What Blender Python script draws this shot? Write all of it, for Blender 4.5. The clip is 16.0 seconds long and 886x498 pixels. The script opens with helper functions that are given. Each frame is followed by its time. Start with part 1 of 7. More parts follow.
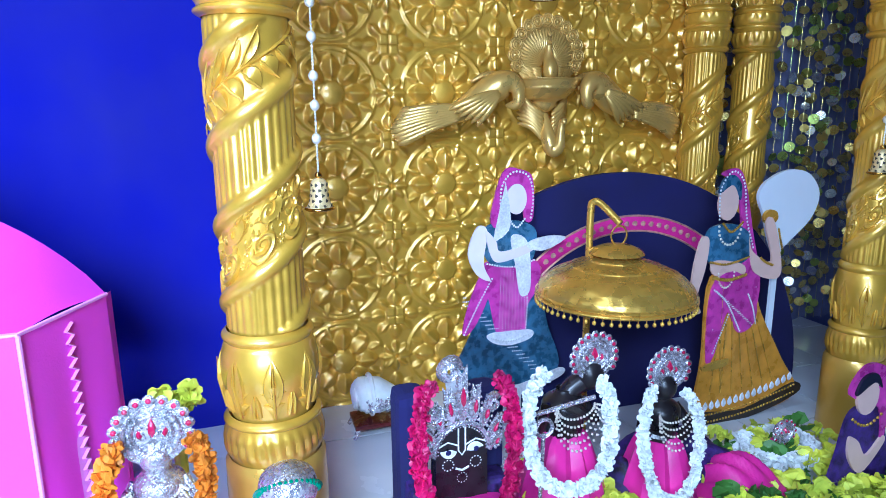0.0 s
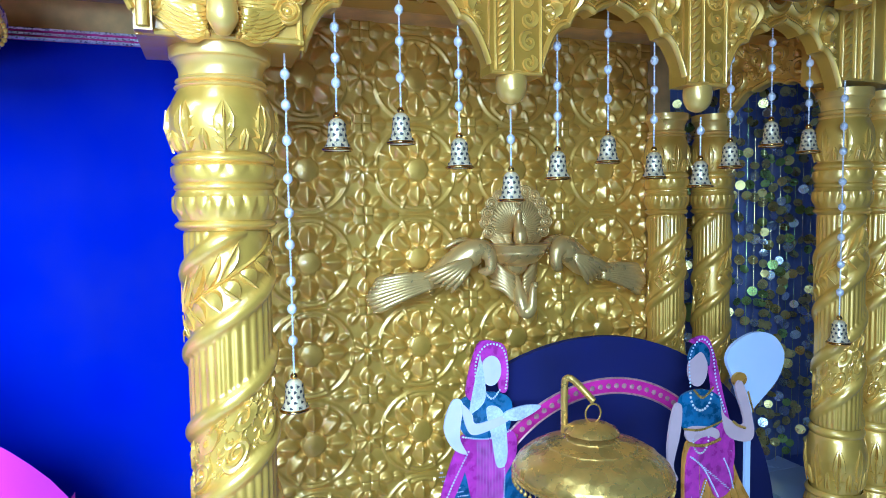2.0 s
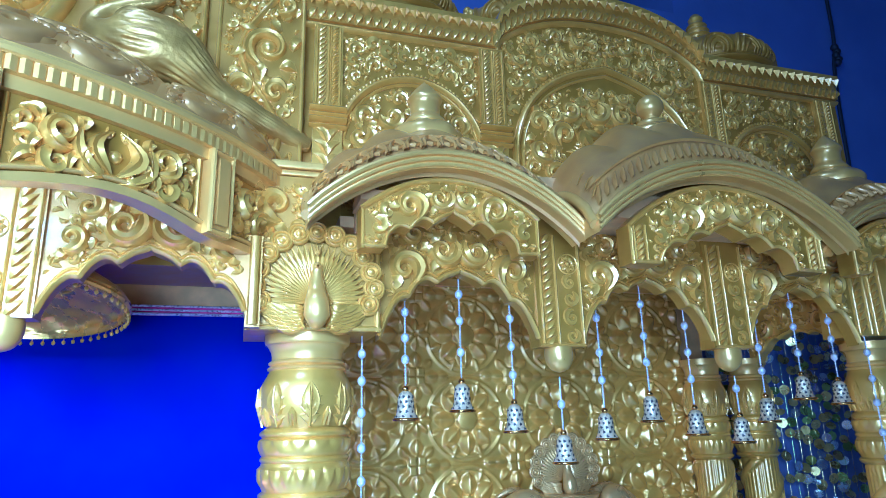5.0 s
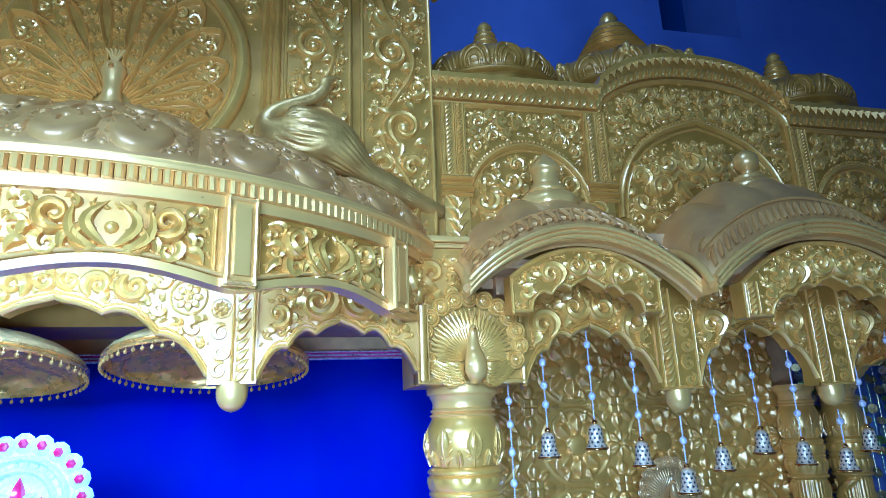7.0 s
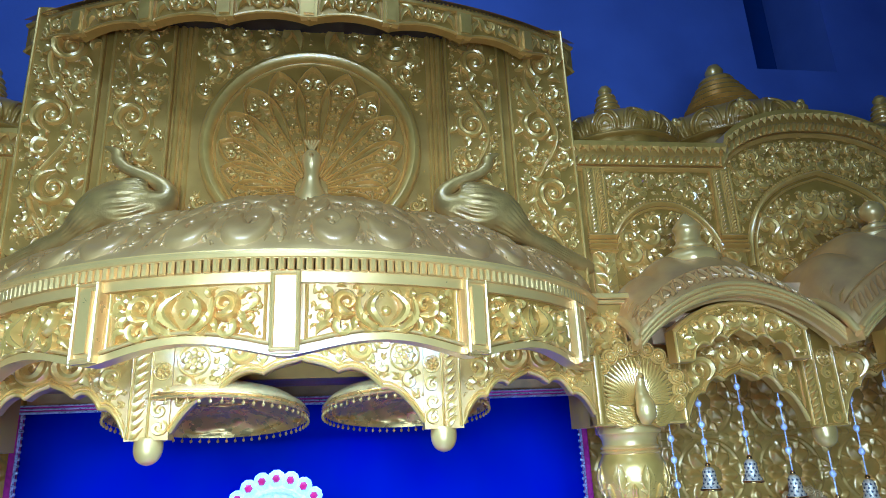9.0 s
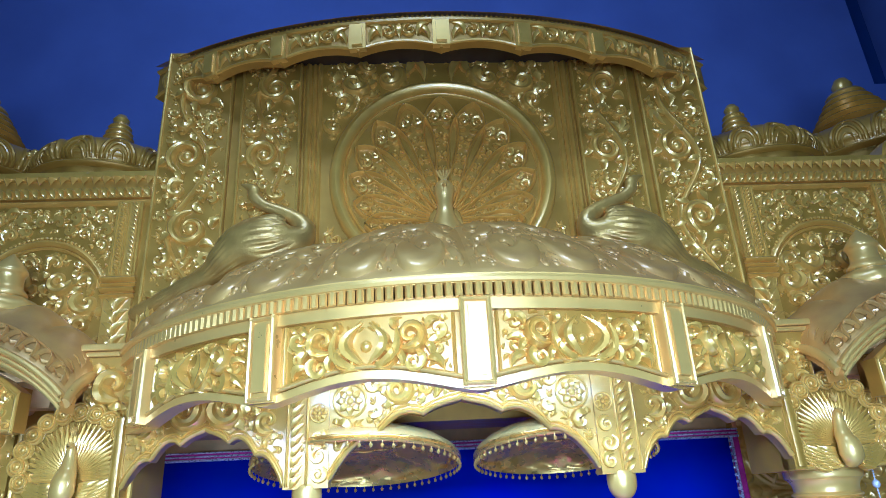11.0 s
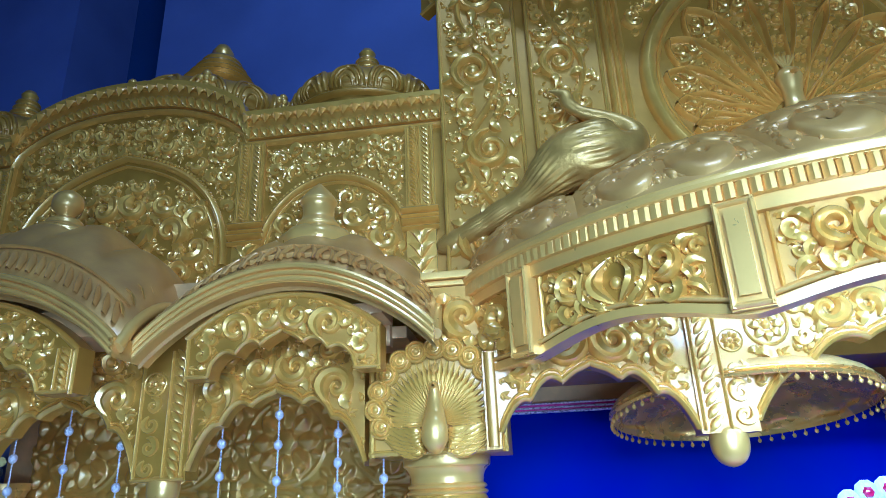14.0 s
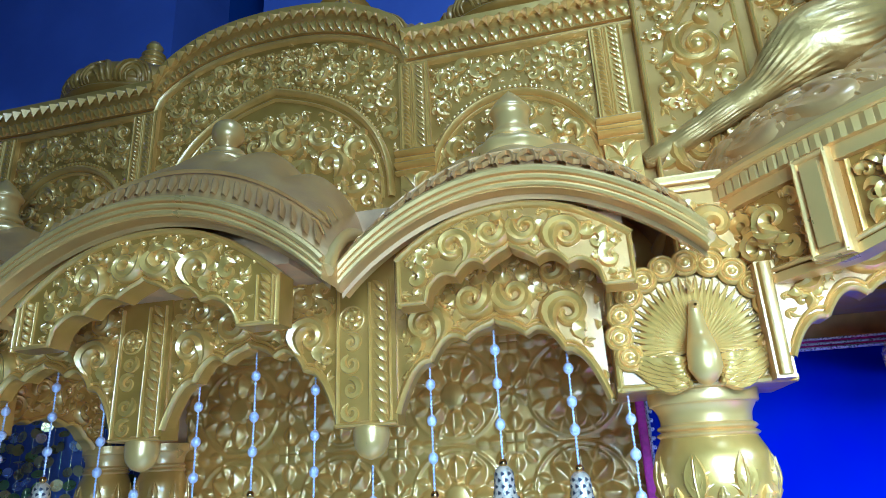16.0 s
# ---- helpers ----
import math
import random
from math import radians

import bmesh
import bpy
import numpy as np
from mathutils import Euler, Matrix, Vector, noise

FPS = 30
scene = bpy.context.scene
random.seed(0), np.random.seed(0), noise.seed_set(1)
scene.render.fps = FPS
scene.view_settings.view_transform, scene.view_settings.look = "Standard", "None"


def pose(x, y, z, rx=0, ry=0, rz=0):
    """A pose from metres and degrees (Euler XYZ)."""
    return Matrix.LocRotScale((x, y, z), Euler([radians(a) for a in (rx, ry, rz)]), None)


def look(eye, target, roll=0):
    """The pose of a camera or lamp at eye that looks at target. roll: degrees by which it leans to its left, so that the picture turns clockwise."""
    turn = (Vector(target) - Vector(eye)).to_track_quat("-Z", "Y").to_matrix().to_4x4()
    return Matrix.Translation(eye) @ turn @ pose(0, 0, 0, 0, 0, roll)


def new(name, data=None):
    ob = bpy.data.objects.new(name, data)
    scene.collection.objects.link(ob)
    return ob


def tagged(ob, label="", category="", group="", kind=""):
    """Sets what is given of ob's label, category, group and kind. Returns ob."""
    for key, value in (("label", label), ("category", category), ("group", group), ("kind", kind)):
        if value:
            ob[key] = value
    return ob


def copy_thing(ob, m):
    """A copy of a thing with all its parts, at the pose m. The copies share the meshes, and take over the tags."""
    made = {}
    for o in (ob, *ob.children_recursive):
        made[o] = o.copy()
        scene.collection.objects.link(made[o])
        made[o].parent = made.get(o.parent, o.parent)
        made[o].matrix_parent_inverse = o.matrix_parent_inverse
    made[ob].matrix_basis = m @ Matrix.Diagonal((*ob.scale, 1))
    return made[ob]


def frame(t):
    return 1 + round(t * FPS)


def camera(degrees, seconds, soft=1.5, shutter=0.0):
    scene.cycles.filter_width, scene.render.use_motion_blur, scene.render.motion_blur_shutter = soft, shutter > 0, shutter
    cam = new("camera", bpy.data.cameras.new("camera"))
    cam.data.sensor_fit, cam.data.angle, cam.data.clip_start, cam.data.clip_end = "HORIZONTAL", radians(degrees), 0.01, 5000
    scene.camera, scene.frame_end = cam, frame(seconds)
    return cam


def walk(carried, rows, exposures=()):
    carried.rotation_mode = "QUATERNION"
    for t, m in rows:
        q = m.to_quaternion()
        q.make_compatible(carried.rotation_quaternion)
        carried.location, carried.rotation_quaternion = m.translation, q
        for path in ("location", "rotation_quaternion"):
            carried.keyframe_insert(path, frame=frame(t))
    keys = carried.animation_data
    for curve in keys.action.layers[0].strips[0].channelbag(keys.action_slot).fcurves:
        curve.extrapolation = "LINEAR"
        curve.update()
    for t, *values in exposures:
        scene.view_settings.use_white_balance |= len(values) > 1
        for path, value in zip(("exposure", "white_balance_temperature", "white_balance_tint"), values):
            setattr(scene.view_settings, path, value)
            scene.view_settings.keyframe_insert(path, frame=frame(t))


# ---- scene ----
cam = camera(69.1, 16.0, soft=0.8)
PATH = [
    (0, (0.833, 0.045, 1.507), (1.414, 1.91, 1.08), -0.6),
    (0.5, (0.844, 0.043, 1.561), (1.421, 1.923, 1.195), -0.6),
    (1, (0.846, 0.05, 1.61), (1.44, 1.936, 1.313), -0.7),
    (1.5, (0.847, 0.05, 1.657), (1.478, 1.935, 1.431), -0.8),
    (2, (0.837, 0.045, 1.695), (1.507, 1.925, 1.566), -0.9),
    (2.5, (0.822, 0.032, 1.725), (1.522, 1.906, 1.706), -1.1),
    (3, (0.809, 0.015, 1.746), (1.526, 1.877, 1.877), -1.1),
    (3.5, (0.8, -0.006, 1.765), (1.513, 1.838, 2.064), -1.2),
    (4, (0.787, -0.032, 1.778), (1.485, 1.791, 2.215), -1.3),
    (4.5, (0.763, -0.053, 1.786), (1.437, 1.762, 2.288), -1.5),
    (5, (0.729, -0.082, 1.796), (1.314, 1.759, 2.317), -1.6),
    (5.2, (0.714, -0.094, 1.803), (1.25, 1.759, 2.332), -1.5),
    (7.3, (0.419, -0.271, 1.896), (0.852, 1.609, 2.424), -2.7),
    (7.5, (0.389, -0.279, 1.900), (0.803, 1.604, 2.434), -3),
    (8, (0.281, -0.343, 1.912), (0.634, 1.547, 2.464), -2.7),
    (8.5, (0.196, -0.415, 1.927), (0.510, 1.476, 2.497), -2.7),
    (9, (0.126, -0.465, 1.941), (0.402, 1.427, 2.529), -2.6),
    (9.2, (0.102, -0.471, 1.953), (0.357, 1.419, 2.556), -2.7),
    (11.3, (-0.158, -0.303, 1.940), (-0.070, 1.554, 2.678), -2.7),
    (11.5, (-0.193, -0.291, 1.938), (-0.122, 1.571, 2.664), -2.5),
    (12, (-0.332, -0.248, 1.932), (-0.305, 1.619, 2.649), -2.2),
    (12.5, (-0.445, -0.213, 1.923), (-0.458, 1.659, 2.626), -2.2),
    (13, (-0.523, -0.165, 1.919), (-0.608, 1.710, 2.608), -2.4),
    (13.5, (-0.605, -0.091, 1.922), (-0.769, 1.781, 2.605), -2.5),
    (14, (-0.673, -0.040, 1.916), (-0.909, 1.821, 2.611), -2.4),
    (14.5, (-0.758, 0.006, 1.905), (-1.054, 1.860, 2.594), -2.6),
    (15, (-0.858, 0.038, 1.886), (-1.206, 1.889, 2.560), -2.6),
    (15.5, (-0.944, 0.070, 1.876), (-1.319, 1.919, 2.541), -2.8),
    (16, (-1.003, 0.124, 1.873), (-1.435, 1.965, 2.521), -2.8),
]
EXPOSURES = [
    (0, 0.66, 4950, 8), (1.5, 0.72, 4450, 7), (3, 0.70, 3720, 10), (5, 0.60, 3540, 13), (8, 0.13, 3680, 18), (11.5, 0.0, 3980, 17), (13.5, 0.02, 3900, 15), (15, 0.20, 3820, 14), (16, 0.50, 3720, 14),
]
walk(cam, [(t, look(eye, target, roll)) for t, eye, target, roll in PATH], EXPOSURES)

# ---- world and lights ----
world = bpy.data.worlds.new("world")
scene.world = world
world.use_nodes = True
world.node_tree.nodes["Background"].inputs[0].default_value = (0.62, 0.72, 1.0, 1)
world.node_tree.nodes["Background"].inputs[1].default_value = 0.12


def area_lamp(name, eye, target, size, watts, colour, size_y=0.0):
    data = bpy.data.lights.new(name, "AREA")
    data.size, data.energy, data.color = size, watts, colour
    if size_y:
        data.shape, data.size_y = "RECTANGLE", size_y
    ob = new(name, data)
    ob.matrix_world = look(eye, target)
    return ob


# assumed main lamp, out of view; the narrowed spread leaves the tower dimmer
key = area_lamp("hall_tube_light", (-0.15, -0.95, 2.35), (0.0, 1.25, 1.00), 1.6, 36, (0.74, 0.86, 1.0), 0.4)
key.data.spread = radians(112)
# low fill added in front to brighten panels and altar
area_lamp("hall_side_light", (0.0, -1.6, 1.40), (0.0, 1.3, 1.5), 1.6, 34, (0.74, 0.86, 1.0), 0.5)
# unseen overhead lamp, added because the upper wall came out too dark
area_lamp("hall_ceiling_light", (-0.3, -0.1, 4.9), (0, 1.4, 2.6), 1.3, 26, (0.76, 0.88, 1.0), 0.4)
area_lamp("canopy_led_strip", (0, 0.92, 2.20), (0, 1.30, 2.06), 0.72, 3.3, (0.50, 0.70, 1.0), 0.03)


# ---- materials ----
def surface(name, colour, rough=0.5, metal=0.0, vary=0.15, scale=18.0, bump=0.0, bump_scale=120.0, sheen=0.0, rough_vary=0.08, vary_to=None, coat=0.0):
    m = bpy.data.materials.new(name)
    m.use_nodes = True
    nt = m.node_tree
    b = nt.nodes["Principled BSDF"]
    b.inputs["Metallic"].default_value = metal
    b.inputs["Coat Weight"].default_value, b.inputs["Coat Roughness"].default_value = coat, 0.17
    b.inputs["Coat IOR"].default_value = 1.6
    if sheen:
        b.inputs["Sheen Weight"].default_value = sheen
        b.inputs["Sheen Tint"].default_value = (*colour, 1)
    co = nt.nodes.new("ShaderNodeTexCoord")
    n1 = nt.nodes.new("ShaderNodeTexNoise")
    n1.inputs["Scale"].default_value, n1.inputs["Detail"].default_value = scale, 5
    n2 = nt.nodes.new("ShaderNodeTexNoise")
    n2.inputs["Scale"].default_value, n2.inputs["Detail"].default_value = scale / 7, 3
    for n in (n1, n2):
        nt.links.new(co.outputs["Object"], n.inputs["Vector"])
    add = nt.nodes.new("ShaderNodeMath")
    add.operation = "ADD"
    nt.links.new(n1.outputs["Fac"], add.inputs[0])
    nt.links.new(n2.outputs["Fac"], add.inputs[1])
    ramp = nt.nodes.new("ShaderNodeMapRange")
    ramp.inputs["From Min"].default_value, ramp.inputs["From Max"].default_value = 0.7, 1.3
    nt.links.new(add.outputs[0], ramp.inputs["Value"])
    mix = nt.nodes.new("ShaderNodeMix")
    mix.data_type = "RGBA"
    dark = vary_to or tuple(c * (1 - 2 * vary) for c in colour)
    mix.inputs["A"].default_value = (*dark, 1)
    mix.inputs["B"].default_value = (*(min(1, c * (1 + vary)) for c in colour), 1)
    nt.links.new(ramp.outputs[0], mix.inputs["Factor"])
    nt.links.new(mix.outputs["Result"], b.inputs["Base Color"])
    r2 = nt.nodes.new("ShaderNodeMapRange")
    r2.inputs["From Min"].default_value, r2.inputs["From Max"].default_value = 0.3, 0.7
    r2.inputs["To Min"].default_value, r2.inputs["To Max"].default_value = max(0.03, rough - rough_vary), rough + rough_vary
    nt.links.new(n1.outputs["Fac"], r2.inputs["Value"])
    nt.links.new(r2.outputs[0], b.inputs["Roughness"])
    if bump:
        n3 = nt.nodes.new("ShaderNodeTexNoise")
        n3.inputs["Scale"].default_value, n3.inputs["Detail"].default_value = bump_scale, 4
        nt.links.new(co.outputs["Object"], n3.inputs["Vector"])
        bp = nt.nodes.new("ShaderNodeBump")
        bp.inputs["Strength"].default_value, bp.inputs["Distance"].default_value = bump, 0.002
        nt.links.new(n3.outputs["Fac"], bp.inputs["Height"])
        nt.links.new(bp.outputs[0], b.inputs["Normal"])
    return m


GOLD = surface("gold_paint", (0.84, 0.505, 0.050), 0.36, 0.50, 0.05, 22, 0.10, 260, vary_to=(0.70, 0.40, 0.034), coat=0.8)
# darker copy of the gold, with the shade between carvings in its colour
GOLD_SHADE = surface("gold_paint_in_shade", (0.55, 0.300, 0.017), 0.42, 0.42, 0.06, 22, 0.12, 260, vary_to=(0.45, 0.235, 0.012), coat=0.3)
# slightly darker, less glossy gold for the roofs
GOLD_ROOF = surface("gold_paint_brownish", (0.70, 0.405, 0.062), 0.38, 0.42, 0.08, 16, 0.15, 200, vary_to=(0.54, 0.28, 0.048), coat=0.45)
GOLD_SMOOTH = surface("smooth_gold_paint", (0.83, 0.505, 0.075), 0.35, 0.45, 0.05, 14, 0.05, 200, coat=0.5)
SILVER_GOLD = surface("pale_bronze_paint", (0.78, 0.50, 0.12), 0.32, 0.5, 0.1, 20, 0.08, 200, coat=0.3)
SWAN_GOLD = surface("burnished_gold_paint", (0.72, 0.44, 0.058), 0.40, 0.6, 0.06, 20, 0.9, 70, vary_to=(0.46, 0.26, 0.035), coat=0.2)
BRASS = surface("polished_brass", (0.82, 0.50, 0.08), 0.28, 0.7, 0.10, 30, 0.30, 180)
BRASS_PALE = surface("embossed_pale_brass", (0.88, 0.56, 0.12), 0.36, 0.40, 0.08, 60, 0.8, 220)
VELVET = surface("royal_blue_velvet", (0.003, 0.0012, 0.27), 0.9, 0, 0.12, 3.5, 0.25, 900, sheen=0.10, vary_to=(0.0025, 0.001, 0.23))
NAVY = surface("navy_velvet", (0.012, 0.010, 0.085), 0.9, 0, 0.2, 4, 0.2, 900, sheen=0.2)
BLUE_WALL = surface("blue_limewash", (0.168, 0.186, 0.400), 0.8, 0, 0.10, 3.0, 0.3, 40, vary_to=(0.128, 0.140, 0.320))
# darkened wall blue: the niche's shade is put into the colour
NICHE_SHADE = surface("niche_shade_blue", (0.035, 0.06, 0.20), 0.85, 0, 0.1, 3)
MARBLE = surface("white_marble", (0.74, 0.76, 0.80), 0.22, 0, 0.06, 5, vary_to=(0.62, 0.65, 0.70))
MAGENTA = surface("magenta_brocade", (0.62, 0.03, 0.24), 0.45, 0.1, 0.2, 90, 0.5, 500)
SILVER_LACE = surface("silver_lace", (0.85, 0.78, 0.74), 0.3, 0.6, 0.2, 200, 0.6, 700)
PEARL = surface("pearl_bead", (0.86, 0.78, 0.66), 0.3, 0.25, 0.08, 60, 0.5, 900)
BELL = surface("bell_cream_enamel", (0.820, 0.616, 0.285), 0.3, 0.35, 0.1, 80, 0.3, 600)
BELL_RIM = surface("bell_gold_rim", (0.70, 0.42, 0.08), 0.18, 1.0, 0.1, 50)
BELL_HOLE = surface("bell_dark_opening", (0.05, 0.035, 0.02), 0.6, 0.0, 0.1, 50)
SOFFIT = surface("dull_gold_soffit", (0.84, 0.52, 0.15), 0.42, 0.2, 0.2, 14, 0.2, 150)
# near-black brown stands in for the shade under the tower eave
SOFFIT_SHADE = surface("eave_shade_board", (0.06, 0.035, 0.02), 0.6, 0, 0.2, 14)
CABLE = surface("black_cable", (0.02, 0.02, 0.025), 0.5)


# ---- mesh tools ----
class Geo:
    def __init__(self):
        self.v, self.f, self.n, self.marks = [], [], 0, []

    def paint(self, material):
        self.marks.append((len(self.f), material))

    def add(self, verts, faces):
        self.v.append(np.asarray(verts, dtype=float).reshape(-1, 3))
        off = self.n
        self.f.extend([tuple(i + off for i in q) for q in faces])
        self.n += len(self.v[-1])

    def grid(self, p, wrap_u=False, wrap_v=False):
        n, m = p.shape[:2]
        i = np.arange(n if wrap_u else n - 1)[:, None]
        j = np.arange(m if wrap_v else m - 1)[None, :]
        i2, j2 = (i + 1) % n, (j + 1) % m
        q = np.stack([i * m + j, i2 * m + j, i2 * m + j2, i * m + j2], -1).reshape(-1, 4) + self.n
        self.f.extend(map(tuple, q.tolist()))
        self.v.append(p.reshape(-1, 3))
        self.n += n * m

    def make(self, name, material, parent=None, label="", sharp=42, kind=""):
        me = bpy.data.meshes.new(name)
        me.from_pydata(np.concatenate(self.v).tolist(), [], self.f)
        me.polygons.foreach_set("use_smooth", [True] * len(me.polygons))
        if sharp:
            me.set_sharp_from_angle(angle=radians(sharp))
        slots = [material] if material else []
        index = np.zeros(len(self.f), dtype=np.int32)
        for start, m in self.marks:
            if m not in slots:
                slots.append(m)
            index[start:] = slots.index(m)
        for m in slots:
            me.materials.append(m)
        if self.marks:
            me.polygons.foreach_set("material_index", index)
        ob = new(name, me)
        if parent is not None:
            ob.parent = parent
        if label:
            ob["label"] = label
        if kind:
            ob["kind"] = kind
        return ob


def part(name, bm, material, parent=None, label=""):
    me = bpy.data.meshes.new(name)
    bm.to_mesh(me)
    bm.free()
    me.materials.append(material)
    ob = new(name, me)
    if parent is not None:
        ob.parent = parent
    if label:
        ob["label"] = label
    return ob


def thing(name, label, category, group="", kind=""):
    return tagged(new(name), label, category, group, kind)


def box(x0, x1, y0, y1, z0, z1, bevel=0.0):
    bm = bmesh.new()
    bmesh.ops.create_cube(bm, size=1)
    bmesh.ops.transform(bm, verts=bm.verts, matrix=Matrix.Translation(((x0 + x1) / 2, (y0 + y1) / 2, (z0 + z1) / 2)) @ Matrix.Diagonal((x1 - x0, y1 - y0, z1 - z0, 1)))
    if bevel:
        bmesh.ops.bevel(bm, geom=bm.edges[:], offset=bevel, segments=2, affect="EDGES", profile=0.6)
    return bm


def gbox(g, x0, x1, y0, y1, z0, z1):
    v = [(x, y, z) for x in (x0, x1) for y in (y0, y1) for z in (z0, z1)]
    g.add(v, [(0, 1, 3, 2), (4, 6, 7, 5), (0, 4, 5, 1), (2, 3, 7, 6), (0, 2, 6, 4), (1, 5, 7, 3)])


def flat(x0, y0, z0):
    """Maps (along, up, proud) to a wall that faces -y."""
    return lambda u, v, h: np.stack(np.broadcast_arrays(x0 + u, y0 - h, z0 + v), -1)


def arc_map(cx, cy, r):
    """Maps (angle * r, up, proud) to a drum that faces -y."""
    return lambda u, v, h: np.stack(np.broadcast_arrays(cx + (r + h) * np.sin(u / r), cy - (r + h) * np.cos(u / r), v), -1)


def rope(g, M, path, rad, hs=1.0, seg=4, h0=0.0, groove=0.0):
    """Half-round moulding along a path on a surface, with its own width at each point and, if wished, a hollow along its crest."""
    p = np.asarray(path, float)
    r = np.broadcast_to(np.asarray(rad, float), (len(p),))
    t = np.gradient(p, axis=0)
    t /= np.maximum(np.linalg.norm(t, axis=1, keepdims=True), 1e-9)
    a = np.linspace(0, np.pi, seg + 1)
    off = np.cos(a)[None, :] * r[:, None]
    u = p[:, 0:1] - t[:, 1:2] * off
    v = p[:, 1:2] + t[:, 0:1] * off
    crest = np.sin(a) * (1 - groove * np.exp(-((a - np.pi / 2) / 0.45) ** 2))
    g.grid(M(u, v, h0 + crest[None, :] * r[:, None] * hs * 1.8))


def leaf(g, M, a, b, w, hs=1.0, bend=0.0, h0=0.0, n=7, seg=4):
    a, b = np.array(a, float), np.array(b, float)
    s = np.linspace(0, 1, n)
    d = b - a
    nrm = np.array([-d[1], d[0]])
    path = a + s[:, None] * d + np.sin(np.pi * s)[:, None] * nrm * bend
    rope(g, M, path, w * np.sin(np.pi * s ** 0.8) + 0.0004, hs, seg, h0, 0.45 if w > 0.005 else 0.0)


def dome_bead(g, M, c, r, hs=0.9, h0=0.0, n=8, m=3):
    th = np.linspace(0, 2 * np.pi, n, endpoint=False)[:, None]
    al = np.linspace(0, np.pi / 2, m + 1)[None, :]
    g.grid(M(c[0] + r * np.cos(al) * np.cos(th), c[1] + r * np.cos(al) * np.sin(th), h0 + r * hs * np.sin(al) + 0 * th), wrap_u=True)


def curl(g, M, c, R, a0, hand=1, turns=1.35, w=0.17, hs=0.9, h0=0.0, n=22):
    """A tapering scroll that winds into a bead, with a small leaf at its back."""
    s = np.linspace(0, 1, n)
    rho = R * (1 - 0.80 * s ** 0.85)
    an = a0 + hand * 2 * np.pi * turns * s
    path = np.stack([c[0] + rho * np.cos(an), c[1] + rho * np.sin(an)], 1)
    ruffle = 1 + 0.16 * np.abs(np.sin(s * 11)) * (1 - s)
    rope(g, M, path, R * w * ruffle * (1.85 - 1.30 * s) * np.clip(0.25 + s * 6, 0, 1), hs * 0.95, 6 if R > 0.02 else 4, h0, 0.42 if R > 0.014 else 0.0)
    if R > 0.04:
        dome_bead(g, M, c, R * 0.20, hs * 0.8, h0, 8, 3)


def ring(g, M, c, r, w, hs=1.0, h0=0.0, n=24, seg=4):
    a = np.linspace(0, 2 * np.pi, n + 1)
    rope(g, M, np.stack([c[0] + r * np.cos(a), c[1] + r * np.sin(a)], 1), w, hs, seg, h0)


def rosette(g, M, c, R, petals=8, hs=0.8):
    ring(g, M, c, R, R * 0.09, hs)
    for k in range(petals):
        a = 2 * np.pi * k / petals
        e = np.array([np.cos(a), np.sin(a)])
        leaf(g, M, np.array(c) + e * R * 0.25, np.array(c) + e * R * 0.88, R * 0.24, hs)
    dome_bead(g, M, c, R * 0.24, 0.9)


